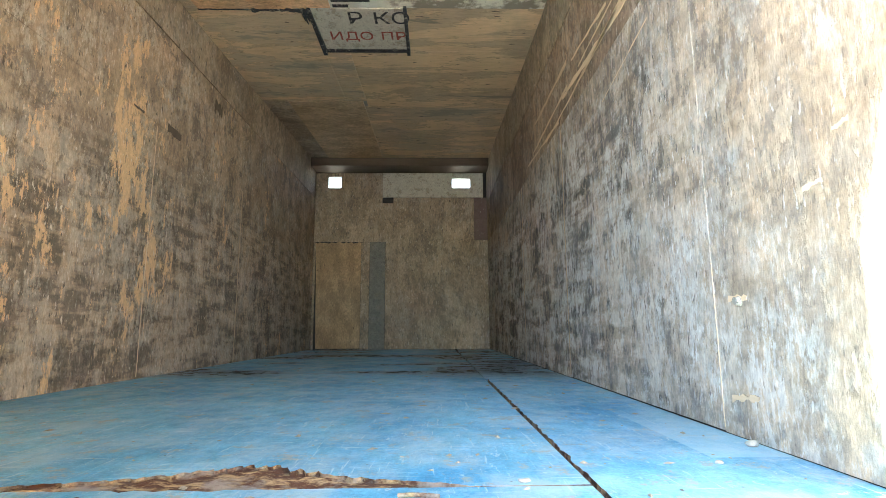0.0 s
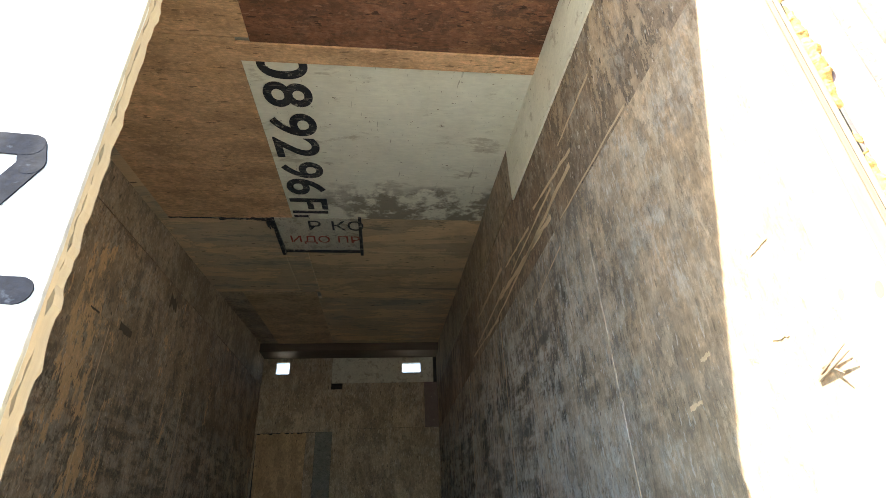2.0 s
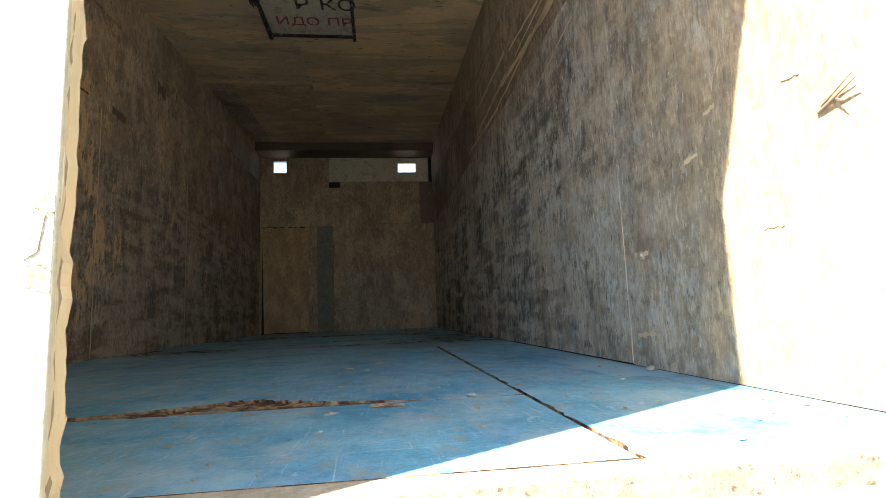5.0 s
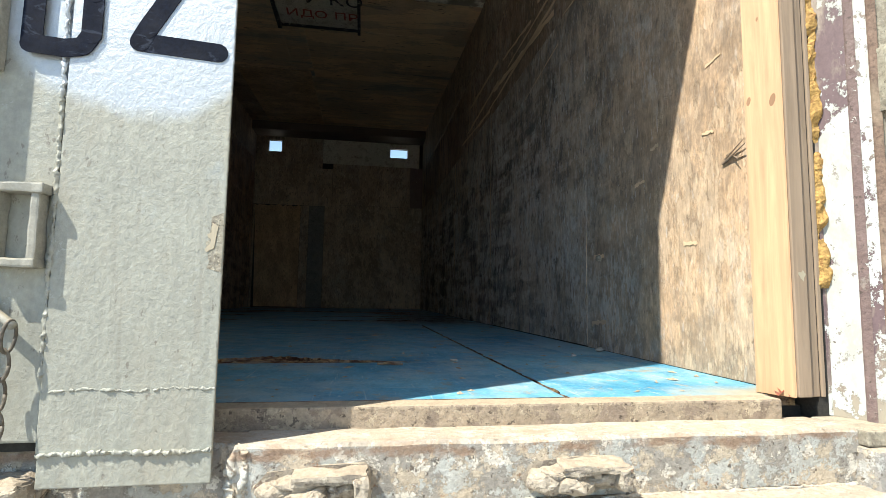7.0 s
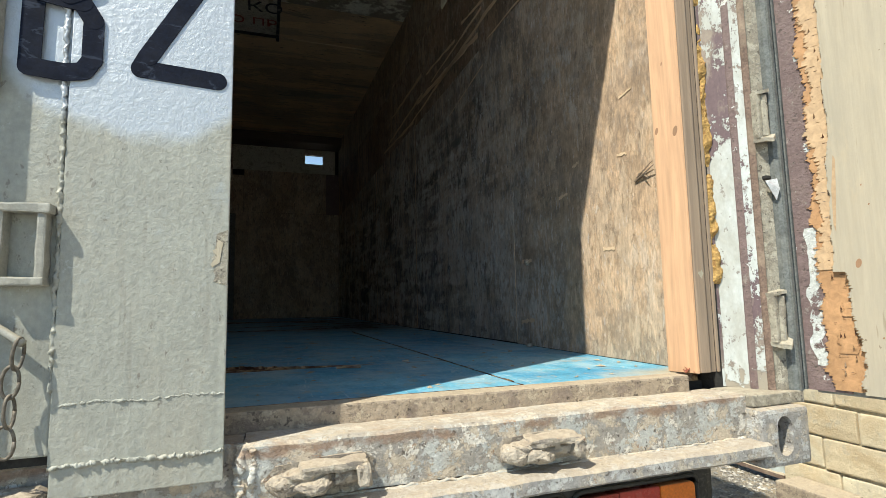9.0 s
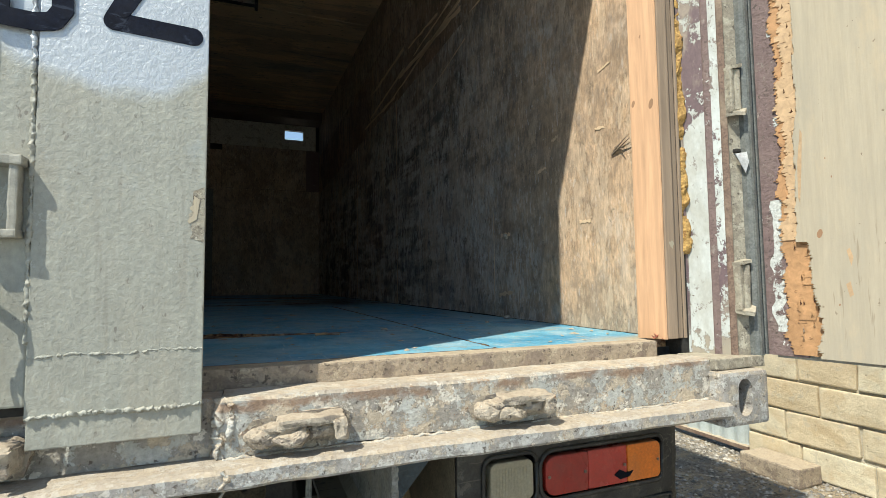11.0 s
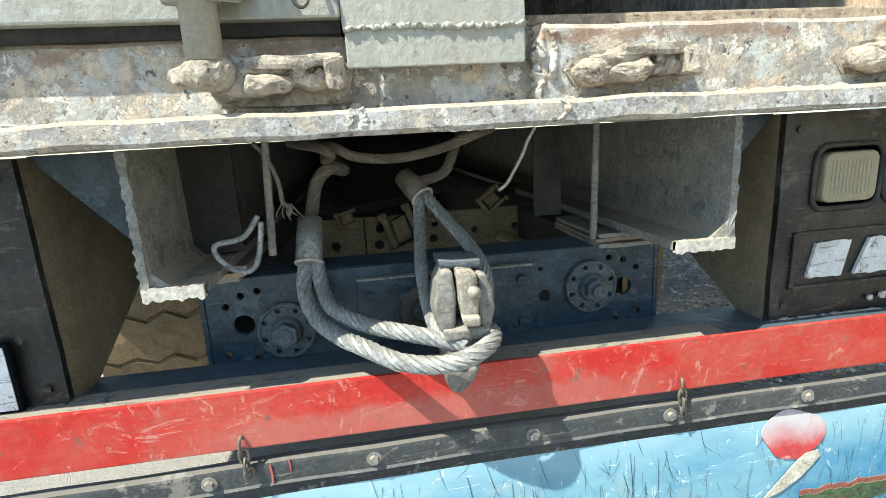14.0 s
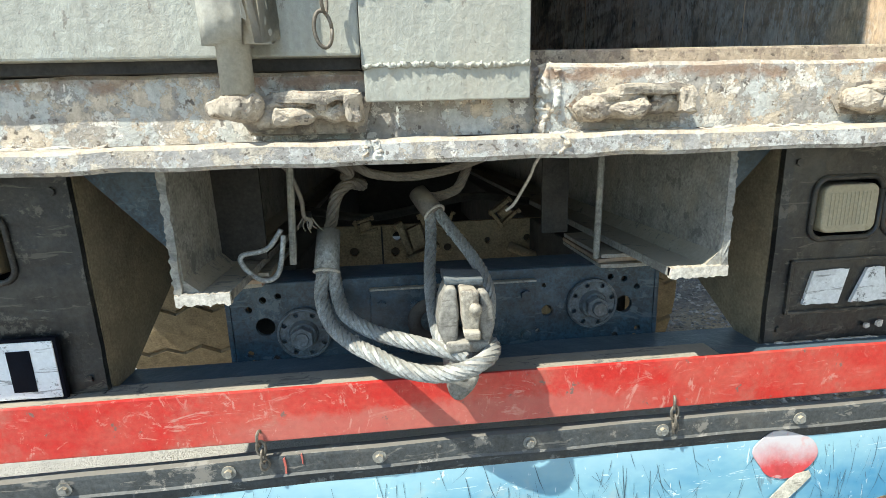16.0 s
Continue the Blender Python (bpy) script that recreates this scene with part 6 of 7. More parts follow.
bm = B()
box(bm, (-1.06, 0.052, -0.531), (0.990, 0.058, -0.450), 0.002)
part("bumper", rough_up(bm, 0.0008, 14, 2.0, 6), "red", truck, "scratched red painted bumper face")
part("bumper_end", rough_up(box(B(), (0.9905, 0.051, -0.532), (1.047, 0.062, -0.449), 0.004), 0.002, 40, 2.0, 2), "red_dusty", truck, "dusty faded end of the bumper")
# sun on the ledge's front strip is put into this paler colour
part("sunlit_lip", rough_up(box(B(), (-1.06, 0.0585, -0.458), (0.461, 0.104, -0.4515), 0.001), 0.0010, 16, 4.0, 7), "ledge", truck, "dusty lip along the top of the bumper, pale for the sunlit strip")
part("painted_lip", rough_up(box(B(), (0.4615, 0.0585, -0.458), (1.044, 0.086, -0.4525), 0.001), 0.001, 20, 2.0, 4), "black_frame", truck, "blue-black painted end of the lip")
# the sill's shadow on the ledge, as a dark part of its own
part("shaded_ledge", box(B(), (-1.06, 0.0585, -0.470), (1.044, 0.172, -0.4585), 0.001), "black_frame", truck, "ledge behind the bumper lip, coloured blue-black for the sill's shadow")


def rounded(x0, x1, z0, z1, r0, r1):
    """The outline of a rounded field in x and z, with its own corner radius at each end."""
    out = []
    for cx, cz, r, a0 in ((x1 - r1, z1 - r1, r1, 0), (x0 + r0, z1 - r0, r0, 90), (x0 + r0, z0 + r0, r0, 180), (x1 - r1, z0 + r1, r1, 270)):
        out += [(cx + r * math.cos(radians(a0 + q)), cz + r * math.sin(radians(a0 + q))) for q in range(0, 91, 15)]
    return out


def lens(name, pts, y, mat, parent, label):
    """A moulded lens: a rounded outline with a soft front edge."""
    bm = prism(B(), [Vector((x, y, z)) for x, z in pts], (0, 0.045, 0))
    rim = [e for e in bm.edges if all(abs(v.co.y - y) < 1e-5 for v in e.verts)]
    bmesh.ops.bevel(bm, geom=rim, offset=0.0028, segments=2, affect="EDGES", profile=0.5)
    return part(name, bm, mat, parent, label)


def lamp_panel(x0, x1, s):
    """A black lamp panel: dented sheet, two rounded pockets, tail lamp, reversing lamp."""
    y = 0.086
    bm = B()
    nx, nz = int((x1 - x0) / 0.012), 26
    rows = []
    for i in range(nx + 1):
        x = x0 + (x1 - x0) * i / nx
        row = []
        for j in range(nz + 1):
            z = -0.458 + 0.316 * j / nz
            dent = 0.0045 * noise.noise(Vector((x * 9, 1.0, z * 9))) + 0.0015 * noise.noise(Vector((x * 40, 2.0, z * 40)))
            edge = max(abs(2 * (x - x0) / (x1 - x0) - 1) - 0.95, 0) * 0.05
            row.append((bm.verts.new((x, y + dent + edge, z)), bm.verts.new((x, y + dent + edge + 0.010, z))))
        rows.append(row)
    for a, b in zip(rows, rows[1:]):
        for j in range(nz):
            bm.faces.new((a[j][0], b[j][0], b[j + 1][0], a[j + 1][0]))
            bm.faces.new((a[j][1], a[j + 1][1], b[j + 1][1], b[j][1]))
        for j, (p, q) in ((0, (0, 1)), (nz, (1, 0))):
            bm.faces.new((a[j][p], a[j][q], b[j][q], b[j][p]))
    for row, (p, q) in ((rows[0], (0, 1)), (rows[-1], (1, 0))):
        for j in range(nz):
            bm.faces.new((row[j][p], row[j + 1][p], row[j + 1][q], row[j][q]))
    bmesh.ops.recalc_face_normals(bm, faces=bm.faces)
    panel = part("lamp_panel", bm, "black_panel", truck, "black lamp panel with dust and flaked paint")
    part("side_plate", prism(B(), [Vector((x0 if s > 0 else x1, yy, zz)) for yy, zz in ((y + 0.015, -0.142), (0.62, -0.142), (0.62, -0.22), (0.16, -0.458), (y + 0.015, -0.458))], (0.006 * s, 0, 0)), "dusty_plate", panel, "dust-coated inner side plate")
    a = x0 if s > 0 else x1
    part("gusset", prism(B(), [Vector(p) for p in ((a - s * 0.002, 0.11, -0.1405), (a - s * 0.135, 0.11, -0.1405), (a - s * 0.135, 0.11, -0.290))], (0, 0.006, 0)), "black_frame", panel, "dark triangular gusset")
    def field(d0, d1, z0, z1, r0, r1):
        pts = rounded(d0, d1, z0, z1, r0, r1)
        return [(a + s * (px + (0.035 if s < 0 else 0.0)), z) for px, z in pts]
    for hole in (field(0.050, 0.162, -0.284, -0.190, 0.020, 0.020), field(0.170, 0.468, -0.286, -0.194, 0.030, 0.014)):
        cut(panel, prism(B(), [Vector((x, y - 0.03, z)) for x, z in hole], (0, 0.07, 0)))
        line = [Vector((x, y - 0.001 + 0.0045 * noise.noise(Vector((x * 9, 1.0, z * 9))), z)) for x, z in hole]
        part("lamp_rim", tube(B(), line + [line[0]], 0.0045, 8), "black_panel", panel, "rounded rim of the lamp pocket", True)
    part("pocket", box(B(), (min(a + s * 0.01, a + s * 0.50), y + 0.036, -0.33), (max(a + s * 0.01, a + s * 0.50), y + 0.040, -0.15)), "black_paint", panel)
    rev = lens("reversing_lamp", field(0.062, 0.152, -0.274, -0.200, 0.014, 0.014), y - 0.008, "lamp_white" if s > 0 else "lamp_dark", panel, "yellowed reversing lamp")
    tail = lens("tail_lamp", field(0.178, 0.276, -0.277, -0.203, 0.022, 0.004), y - 0.008, "lamp_red", panel, "long red and orange tail lamp")
    lens("brake_lens", field(0.2765, 0.372, -0.277, -0.203, 0.004, 0.004), y - 0.007, "lamp_pink", panel, "faded red lens")
    lens("indicator_lens", field(0.3725, 0.458, -0.277, -0.203, 0.004, 0.012), y - 0.008, "lamp_orange", panel, "orange lens")
    bm = B()
    for i in range(11):
        xx = a + s * (0.074 + 0.0064 * i + (0.035 if s < 0 else 0.0))
        box(bm, (xx - 0.0010, y - 0.0086, -0.262), (xx + 0.0010, y - 0.007, -0.212), 0.0003)
    part("lens_ribs", bm, "lamp_white" if s > 0 else "lamp_dark", rev)
    if s > 0:
        part("lens_hole", prism(B(), [Vector((a + dx, y - 0.0088, z)) for dx, z in ((0.338, -0.258), (0.352, -0.268), (0.376, -0.265), (0.386, -0.254), (0.368, -0.257), (0.352, -0.249))], (0, 0.003, 0)), "black_paint", tail, "broken hole in the lens")
    for dx in (0.186, 0.268, 0.364, 0.450):
        part("screw", cyl(B(), (a + s * dx, y - 0.006, -0.2405), (a + s * dx, y - 0.0100, -0.2405), 0.0032, n=8), "rust", tail)
    for dx, z in ((0.020, -0.165), (0.020, -0.43), (0.25, -0.162), (0.48, -0.165), (0.485, -0.43)):
        part("bolt", cyl(B(), (a + s * dx, y + 0.006, z), (a + s * dx, y - 0.004, z), 0.006, n=6), "black_panel", panel)
    up = ragged((x0, 0, -0.4515), (x1, 0, -0.4515), 90, 0.007, s * 4.0, (0, 0, 1))
    part("bare_edge", prism(B(), [Vector((p.x, y - 0.005, p.z)) for p in up] + [Vector((x1, y - 0.005, -0.459)), Vector((x0, y - 0.005, -0.459))], (0, 0.004, 0)), "cut_steel" if s > 0 else "black_panel", panel, "bare flaked lower edge")
    rnd = random.Random(17 + s)
    for i in range(9 if s > 0 else 0):
        cx, cz, r = x0 + (x1 - x0) * (0.2 + 0.75 * rnd.random()), -0.440 + 0.02 * rnd.random() ** 2, 0.003 + 0.007 * rnd.random()
        part("paint_chip", prism(B(), [Vector((cx + r * math.cos(q) * (0.6 + 0.8 * rnd.random()), y - 0.0055, cz + r * math.sin(q) * (0.5 + 0.6 * rnd.random()))) for q in [2 * math.pi * k / 7 for k in range(7)]], (0, 0.004, 0)), "cut_steel", panel, "pale flake in the paint")
    return panel


panel_r = lamp_panel(0.553, 1.062, 1)
bm = B()
z0, z1, yb = -0.405, -0.316, 0.0855
for lo, hi in (((0.578, z0), (1.045, z0 + 0.005)), ((0.578, z1 - 0.005), (1.045, z1)), ((0.578, z0), (0.584, z1)), ((1.039, z0), (1.045, z1))):
    box(bm, (lo[0], yb - 0.004, lo[1]), (hi[0], yb + 0.002, hi[1]), 0.0015)
part("badge_frame", bm, "black_panel", panel_r)
for x, w, lean, slim in ((0.606, 0.060, 0.012, 0.0), (0.688, 0.064, 0.004, 0.018), (0.768, 0.074, 0.010, 0.0), (0.858, 0.064, 0.004, 0.018), (0.940, 0.062, 0.012, 0.0)):
    lo = ragged((x, 0, -0.389), (x + w, 0, -0.389), 12, 0.004, x * 30, (0, 0, 1))
    hi = ragged((x + w + lean - slim, 0, -0.333), (x + lean + slim, 0, -0.333), 12, 0.003, x * 50, (0, 0, 1))
    part("badge_mark", prism(B(), [Vector((p.x, yb - 0.004, p.z)) for p in lo + hi], (0, 0.005, 0)), "badge_white", panel_r, "white stencilled brand mark, scuffed")
panel_l = lamp_panel(-1.055, -0.447, -1)
plate = part("number_plate", box(B(), (-0.95, 0.0735, -0.451), (-0.493, 0.0815, -0.360), 0.002), "black_paint", panel_l, "white number plate in a black frame")
part("plate_face", box(B(), (-0.946, 0.0715, -0.447), (-0.497, 0.0733, -0.364), 0.0008), "white_paint", plate)
for i in range(6):
    part("plate_bar", box(B(), (-0.897 + 0.068 * i, 0.0705, -0.436), (-0.867 + 0.068 * i, 0.0712, -0.376)), "black_paint", plate)

# tow hook and ropes
def forged(pts, y0, y1, seed, bevel=0.0045, amount=0.0016):
    """A forged piece: an outline in x and z pushed in depth, its edges rounded and its faces dented."""
    bm = prism(B(), [Vector((x, y0, z)) for x, z in pts], (0, y1 - y0, 0))
    bmesh.ops.bevel(bm, geom=bm.edges[:], offset=bevel, segments=3, affect="EDGES", profile=0.5)
    bmesh.ops.triangulate(bm, faces=bm.faces)
    bmesh.ops.subdivide_edges(bm, edges=[e for e in bm.edges if e.calc_length() > 0.008], cuts=2)
    for v in bm.verts:
        v.co += noise.noise_vector(v.co * 60 + Vector((seed, 0, 0))) * amount
    return bm
hook = part("tow_hook", forged(((0.034, -0.299), (0.048, -0.301), (0.050, -0.345), (0.047, -0.374), (0.031, -0.380), (0.021, -0.354), (0.026, -0.318)), -0.002, 0.05, 1.0), "hook_steel", truck, "dusty forged tow hook", True)
part("jaw", forged(((0.076, -0.306), (0.087, -0.308), (0.096, -0.330), (0.097, -0.352), (0.089, -0.382), (0.078, -0.374), (0.0745, -0.345)), -0.004, 0.05, 2.0), "hook_steel", hook, "", True)
part("latch", forged(((0.0505, -0.299), (0.0735, -0.303), (0.0755, -0.332), (0.0735, -0.362), (0.0545, -0.360), (0.0515, -0.335)), -0.014, 0.03, 4.0), "latch_steel", hook, "pale worn latch", True)
part("latch_lip", forged(((0.053, -0.352), (0.0745, -0.353), (0.0745, -0.366), (0.055, -0.365)), -0.022, 0.0, 8.0, 0.003), "latch_steel", hook, "", True)
part("pin", rough_up(cyl(B(), (0.069, -0.021, -0.326), (0.069, -0.010, -0.326), 0.0075, 0.009, 12), 0.0015, 90), "latch_steel", hook, "worn pin head", True)
part("saddle", forged(((0.030, -0.372), (0.090, -0.374), (0.087, -0.388), (0.034, -0.390)), -0.008, 0.05, 5.0), "hook_steel", hook, "", True)
part("neck", rough_up(cyl(B(), (0.056, 0.022, -0.384), (0.053, 0.022, -0.430), 0.027, 0.024, 28), 0.002, 40, 2.0, 1), "hook_steel", hook, "", True)
part("tip", forged(((0.028, -0.420), (0.078, -0.424), (0.070, -0.448), (0.050, -0.464), (0.036, -0.460)), -0.002, 0.042, 6.0, 0.009), "hook_steel", hook, "", True)
part("bracket", forged(((0.031, -0.289), (0.085, -0.293), (0.084, -0.303), (0.033, -0.300)), 0.010, 0.06, 7.0, 0.003), "hub_steel", hook, "dark bracket over the jaws", True)
part("buffer", ring(B(), (0.020, 0.10, -0.382), (0, 1, 0), 0.026, 0.010, 32), "under", hook, "black rubber buffer ring", True)
part("shank", cyl(B(), (0.060, 0.05, -0.35), (0.060, 0.15, -0.36), 0.024, n=20), "black_frame", hook)

sling = thing("wire_rope_sling", "thick steel wire rope looped over the tow hook", "wire rope", (0.0, 0.1, -0.4))
part("rope", rope(B(), [(-0.144, 0.172, -0.319), (-0.147, 0.152, -0.352), (-0.131, 0.115, -0.382), (-0.100, 0.070, -0.394), (-0.066, 0.032, -0.399), (-0.026, 0.000, -0.408), (0.016, -0.020, -0.409), (0.053, -0.028, -0.402), (0.086, -0.016, -0.391), (0.094, 0.015, -0.388), (0.07, 0.04, -0.392)], 0.0112), "wire", sling)
part("rope", rope(B(), [(-0.128, 0.175, -0.319), (-0.121, 0.150, -0.352), (-0.104, 0.110, -0.371), (-0.066, 0.070, -0.381), (-0.020, 0.035, -0.384), (0.028, 0.012, -0.390), (0.06, -0.002, -0.396)], 0.0108), "wire", sling)
part("ferrule", rough_up(cyl(B(), (-0.139, 0.170, -0.318), (-0.134, 0.205, -0.256), 0.0200, 0.0185, 26), 0.0012, 40, 1.0, 1), "wire", sling, "pressed ferrule", True)
part("ferrule_lip", ring(B(), (-0.1388, 0.1715, -0.3160), (0.07, 0.48, 0.87), 0.0190, 0.0026, 26), "cut_steel", sling, "bright worn lip of the ferrule", True)
part("rope", rope(B(), [(-0.134, 0.205, -0.262), (-0.131, 0.22, -0.245), (-0.121, 0.23, -0.205), (-0.100, 0.24, -0.185), (-0.080, 0.27, -0.19), (-0.11, 0.31, -0.165)], 0.010), "wire_dark", sling)
sling2 = thing("wire_rope_sling", "steel wire rope eye dropped over the tow hook", "wire rope", (0.03, 0.1, -0.3))
part("rope", rope(B(), [(0.033, 0.220, -0.238), (0.030, 0.190, -0.276), (0.023, 0.140, -0.317), (0.021, 0.090, -0.350), (0.024, 0.040, -0.376), (0.034, 0.010, -0.394)], 0.0094), "wire", sling2)
part("rope", rope(B(), [(0.046, 0.220, -0.238), (0.069, 0.180, -0.268), (0.089, 0.130, -0.294), (0.098, 0.085, -0.312), (0.101, 0.060, -0.335), (0.098, 0.050, -0.365)], 0.0094), "wire", sling2)
part("ferrule", rough_up(cyl(B(), (0.040, 0.218, -0.239), (0.014, 0.252, -0.206), 0.0185, 0.0165, 26), 0.0012, 40, 3.0, 1), "wire_dark", sling2, "pressed ferrule", True)
part("ferrule_lip", ring(B(), (0.0395, 0.2185, -0.2380), (0.48, -0.63, -0.61), 0.0180, 0.0024, 26), "cut_steel", sling2, "bright worn lip of the ferrule", True)
part("rope", rope(B(), [(0.020, 0.248, -0.212), (0.049, 0.275, -0.217), (0.083, 0.28, -0.207), (0.098, 0.28, -0.185), (0.112, 0.30, -0.160), (0.13, 0.33, -0.14)], 0.0085), "wire_dark", sling2)
part("rope", rope(B(), [(-0.16, 0.26, -0.143), (-0.094, 0.22, -0.152), (-0.058, 0.22, -0.169), (0.001, 0.22, -0.175), (0.066, 0.22, -0.166), (0.133, 0.22, -0.145), (0.16, 0.24, -0.138)], 0.0075), "wire_dark", sling2)
part("rope", rope(B(), [(-0.15, 0.25, -0.145), (-0.11, 0.20, -0.152), (-0.093, 0.195, -0.163), (-0.105, 0.22, -0.172)], 0.0075), "wire_dark", sling2)
loop = thing("wire_loop", "thin bright wire bent into a loop", "wire", (-0.2, 0.05, -0.26))
part("wire", tube(B(), smooth_line([(-0.183, 0.085, -0.229), (-0.198, 0.08, -0.250), (-0.212, 0.078, -0.257), (-0.234, 0.074, -0.260), (-0.237, 0.072, -0.270), (-0.226, 0.074, -0.287), (-0.209, 0.076, -0.298), (-0.195, 0.08, -0.294), (-0.188, 0.082, -0.280), (-0.183, 0.084, -0.255), (-0.181, 0.086, -0.237)], 12), 0.0036), "wire", loop, smooth=True)
cords = thing("loose_cords", "frayed dusty cords dangling below the sill", "cords", (0.1, 0.2, -0.2))
part("cord", tube(B(), smooth_line([(0.202, 0.15, -0.140), (0.190, 0.15, -0.160), (0.183, 0.15, -0.177), (0.172, 0.152, -0.197), (0.158, 0.15, -0.218), (0.145, 0.15, -0.228)], 8), 0.0026), "cut_steel", cords, smooth=True)
part("cord", tube(B(), smooth_line([(-0.191, 0.15, -0.140), (-0.176, 0.15, -0.160), (-0.164, 0.15, -0.195), (-0.162, 0.152, -0.222), (-0.152, 0.15, -0.230), (-0.156, 0.15, -0.241)], 8), 0.0034), "wire_dark", cords, smooth=True)
for i in range(5):
    a = Vector((-0.163 + 0.003 * i, 0.150 + 0.002 * (i % 2), -0.224))
    part("frayed_end", tube(B(), smooth_line([a, a + Vector((0.004 * (i - 2), -0.003, -0.012)), a + Vector((0.006 * (i - 1.5), 0.002, -0.018 - 0.003 * (i % 3)))], 5), 0.0012, 5), "wire_dark", cords, smooth=True)
part("rod", cyl(B(), (-0.184, 0.150, -0.295), (-0.175, 0.150, -0.139), 0.0055, n=10), "dusty_steel", cords)
part("rod", cyl(B(), (0.303, 0.172, -0.318), (0.306, 0.172, -0.139), 0.0055, n=10), "dusty_steel", cords)

# wheels
WY = 1.55
def tyre(x, wide):
    bm = B()
    prof = [(-wide * 0.92, 0.30), (-wide, 0.40), (-wide + 0.010, 0.46), (-wide + 0.030, 0.488), (wide - 0.030, 0.488), (wide - 0.010, 0.46), (wide, 0.40), (wide * 0.92, 0.30)]
    n = 60
    rows = [[bm.verts.new((x + px, WY + r * math.cos(2 * math.pi * i / n), -0.655 + r * math.sin(2 * math.pi * i / n))) for px, r in prof] for i in range(n)]
    for i in range(n):
        for j in range(len(prof) - 1):
            bm.faces.new((rows[i][j], rows[(i + 1) % n][j], rows[(i + 1) % n][j + 1], rows[i][j + 1]))
    bmesh.ops.recalc_face_normals(bm, faces=bm.faces)
    w = part("wheel", bm, "tyre", truck, "dusty tan tyre with zigzag tread")
    part("rim", cyl(B(), (x - 0.09, WY, -0.655), (x + 0.09, WY, -0.655), 0.30, n=32), "under", w)
    bm = B()
    bars = 20
    for i in range(bars):
        edge = []
        for j in range(7):
            px = (wide - 0.014) * (2 * j / 6 - 1)
            edge.append((px, 0.028 * (1 if j % 2 else -1) + 0.008 * math.sin(j * 1.7 + i)))
        lo, hi = 2 * math.pi * i / bars, 2 * math.pi * (i + 0.94) / bars
        def at(px, a, r):
            return bm.verts.new((x + px, WY + r * math.cos(a), -0.655 + r * math.sin(a)))
        rows = [[at(px, a + dz * 0.9, r) for px, dz in edge] for a, r in ((lo, 0.488), (lo + 0.008, 0.501), ((lo + hi) / 2, 0.502), (hi - 0.008, 0.501), (hi, 0.488))]
        for a, b in zip(rows, rows[1:]):
            for j in range(6):
                bm.faces.new((a[j], b[j], b[j + 1], a[j + 1]))
    bmesh.ops.recalc_face_normals(bm, faces=bm.faces)
    part("tread", bm, "tyre", w)
for x, wide in ((-0.765, 0.19), (0.838, 0.15)):
    tyre(x, wide)
part("axle", cyl(B(), (-0.73, WY, -0.655), (0.84, WY, -0.655), 0.09, n=20), "under", truck)

# mud flap
flap = thing("mud_flap", "blue printed sheet mud flap hung from a black strip", "mud flap", (0.0, 0.08, -1.0))
def sag(x):
    return 0.006 * max(0.0, x - 0.2) ** 2 - 0.020 * max(0.0, -0.15 - x) + 0.0015 * math.sin(x * 5)


def on_flap(u, t, out=0.0):
    """A point on the flap: u along it, t of its height down, out from its face; the free corner curls in."""
    curl = min(1.6, (t / 0.38) ** 2) * max(0.0, (u - 0.80) / 0.25) ** 3
    y = 0.066 - 0.020 * math.sin(math.pi * min(1, t * 1.1)) + 0.05 * curl
    return Vector((u - 0.058 * curl, y - out, -0.585 + sag(u) - 0.40 * t))


bm = B()
cols = [-1.02 + 1.91 * i / 54 for i in range(55)] + [0.89 + 0.17 * i / 12 for i in range(1, 13)]
rows = [[bm.verts.new(on_flap(u, j / 16)) for j in range(17)] for u in cols]
for i, (a, b) in enumerate(zip(rows, rows[1:])):
    for j in range(16):
        bm.faces.new((a[j], b[j], b[j + 1], a[j + 1])).material_index = 1 if i >= 54 or j == 0 else 0
sheet = part("sheet", bm, "flap", flap, "sky blue print with scratches", True)
sheet.data.materials.append(M["flap_black"])
mod = sheet.modifiers.new("thick", "SOLIDIFY")
mod.thickness, mod.offset = 0.003, 0.0


def print_on_flap(name, outline, mat, label="", out=0.0026):
    bm = B()
    f = bm.faces.new([bm.verts.new(on_flap(u, t, out)) for u, t in outline])
    r = bmesh.ops.extrude_face_region(bm, geom=[f])
    bmesh.ops.translate(bm, vec=(0, 0.0015, 0), verts=[v for v in r["geom"] if isinstance(v, bmesh.types.BMVert)])
    bmesh.ops.triangulate(bm, faces=bm.faces)
    bmesh.ops.recalc_face_normals(bm, faces=bm.faces)
    return part(name, bm, mat, flap, label)
def round_shape(cu, ct, ru, rt, wob, seed, n=36):
    return [(cu + ru * math.cos(a) * (1 + wob * noise.noise(Vector((math.cos(a), math.sin(a), seed)))), ct + rt * math.sin(a) * (1 + wob * noise.noise(Vector((math.sin(a), math.cos(a), seed))))) for a in [2 * math.pi * i / n for i in range(n)]]
print_on_flap("printed_shape", round_shape(0.588, 0.130, 0.056, 0.100, 0.22, 1.0), "red_print", "red printed patch fading to white at the top", 0.0042)
print_on_flap("printed_shape", [(0.592, 0.235), (0.606, 0.212), (0.628, 0.205), (0.632, 0.228), (0.618, 0.262), (0.596, 0.31), (0.562, 0.36), (0.53, 0.385), (0.556, 0.32)], "beige_print", "beige printed patch", 0.0052)
hill = [(0.60 + 0.27 * i / 30, 0.375 + 0.02 * noise.noise(Vector((i * 0.45, 2, 0))) - 0.02 * (i / 30)) for i in range(31)]
print_on_flap("printed_shape", hill + [(0.872, 0.41), (0.60, 0.42)], "red_hill", "reddish printed field")
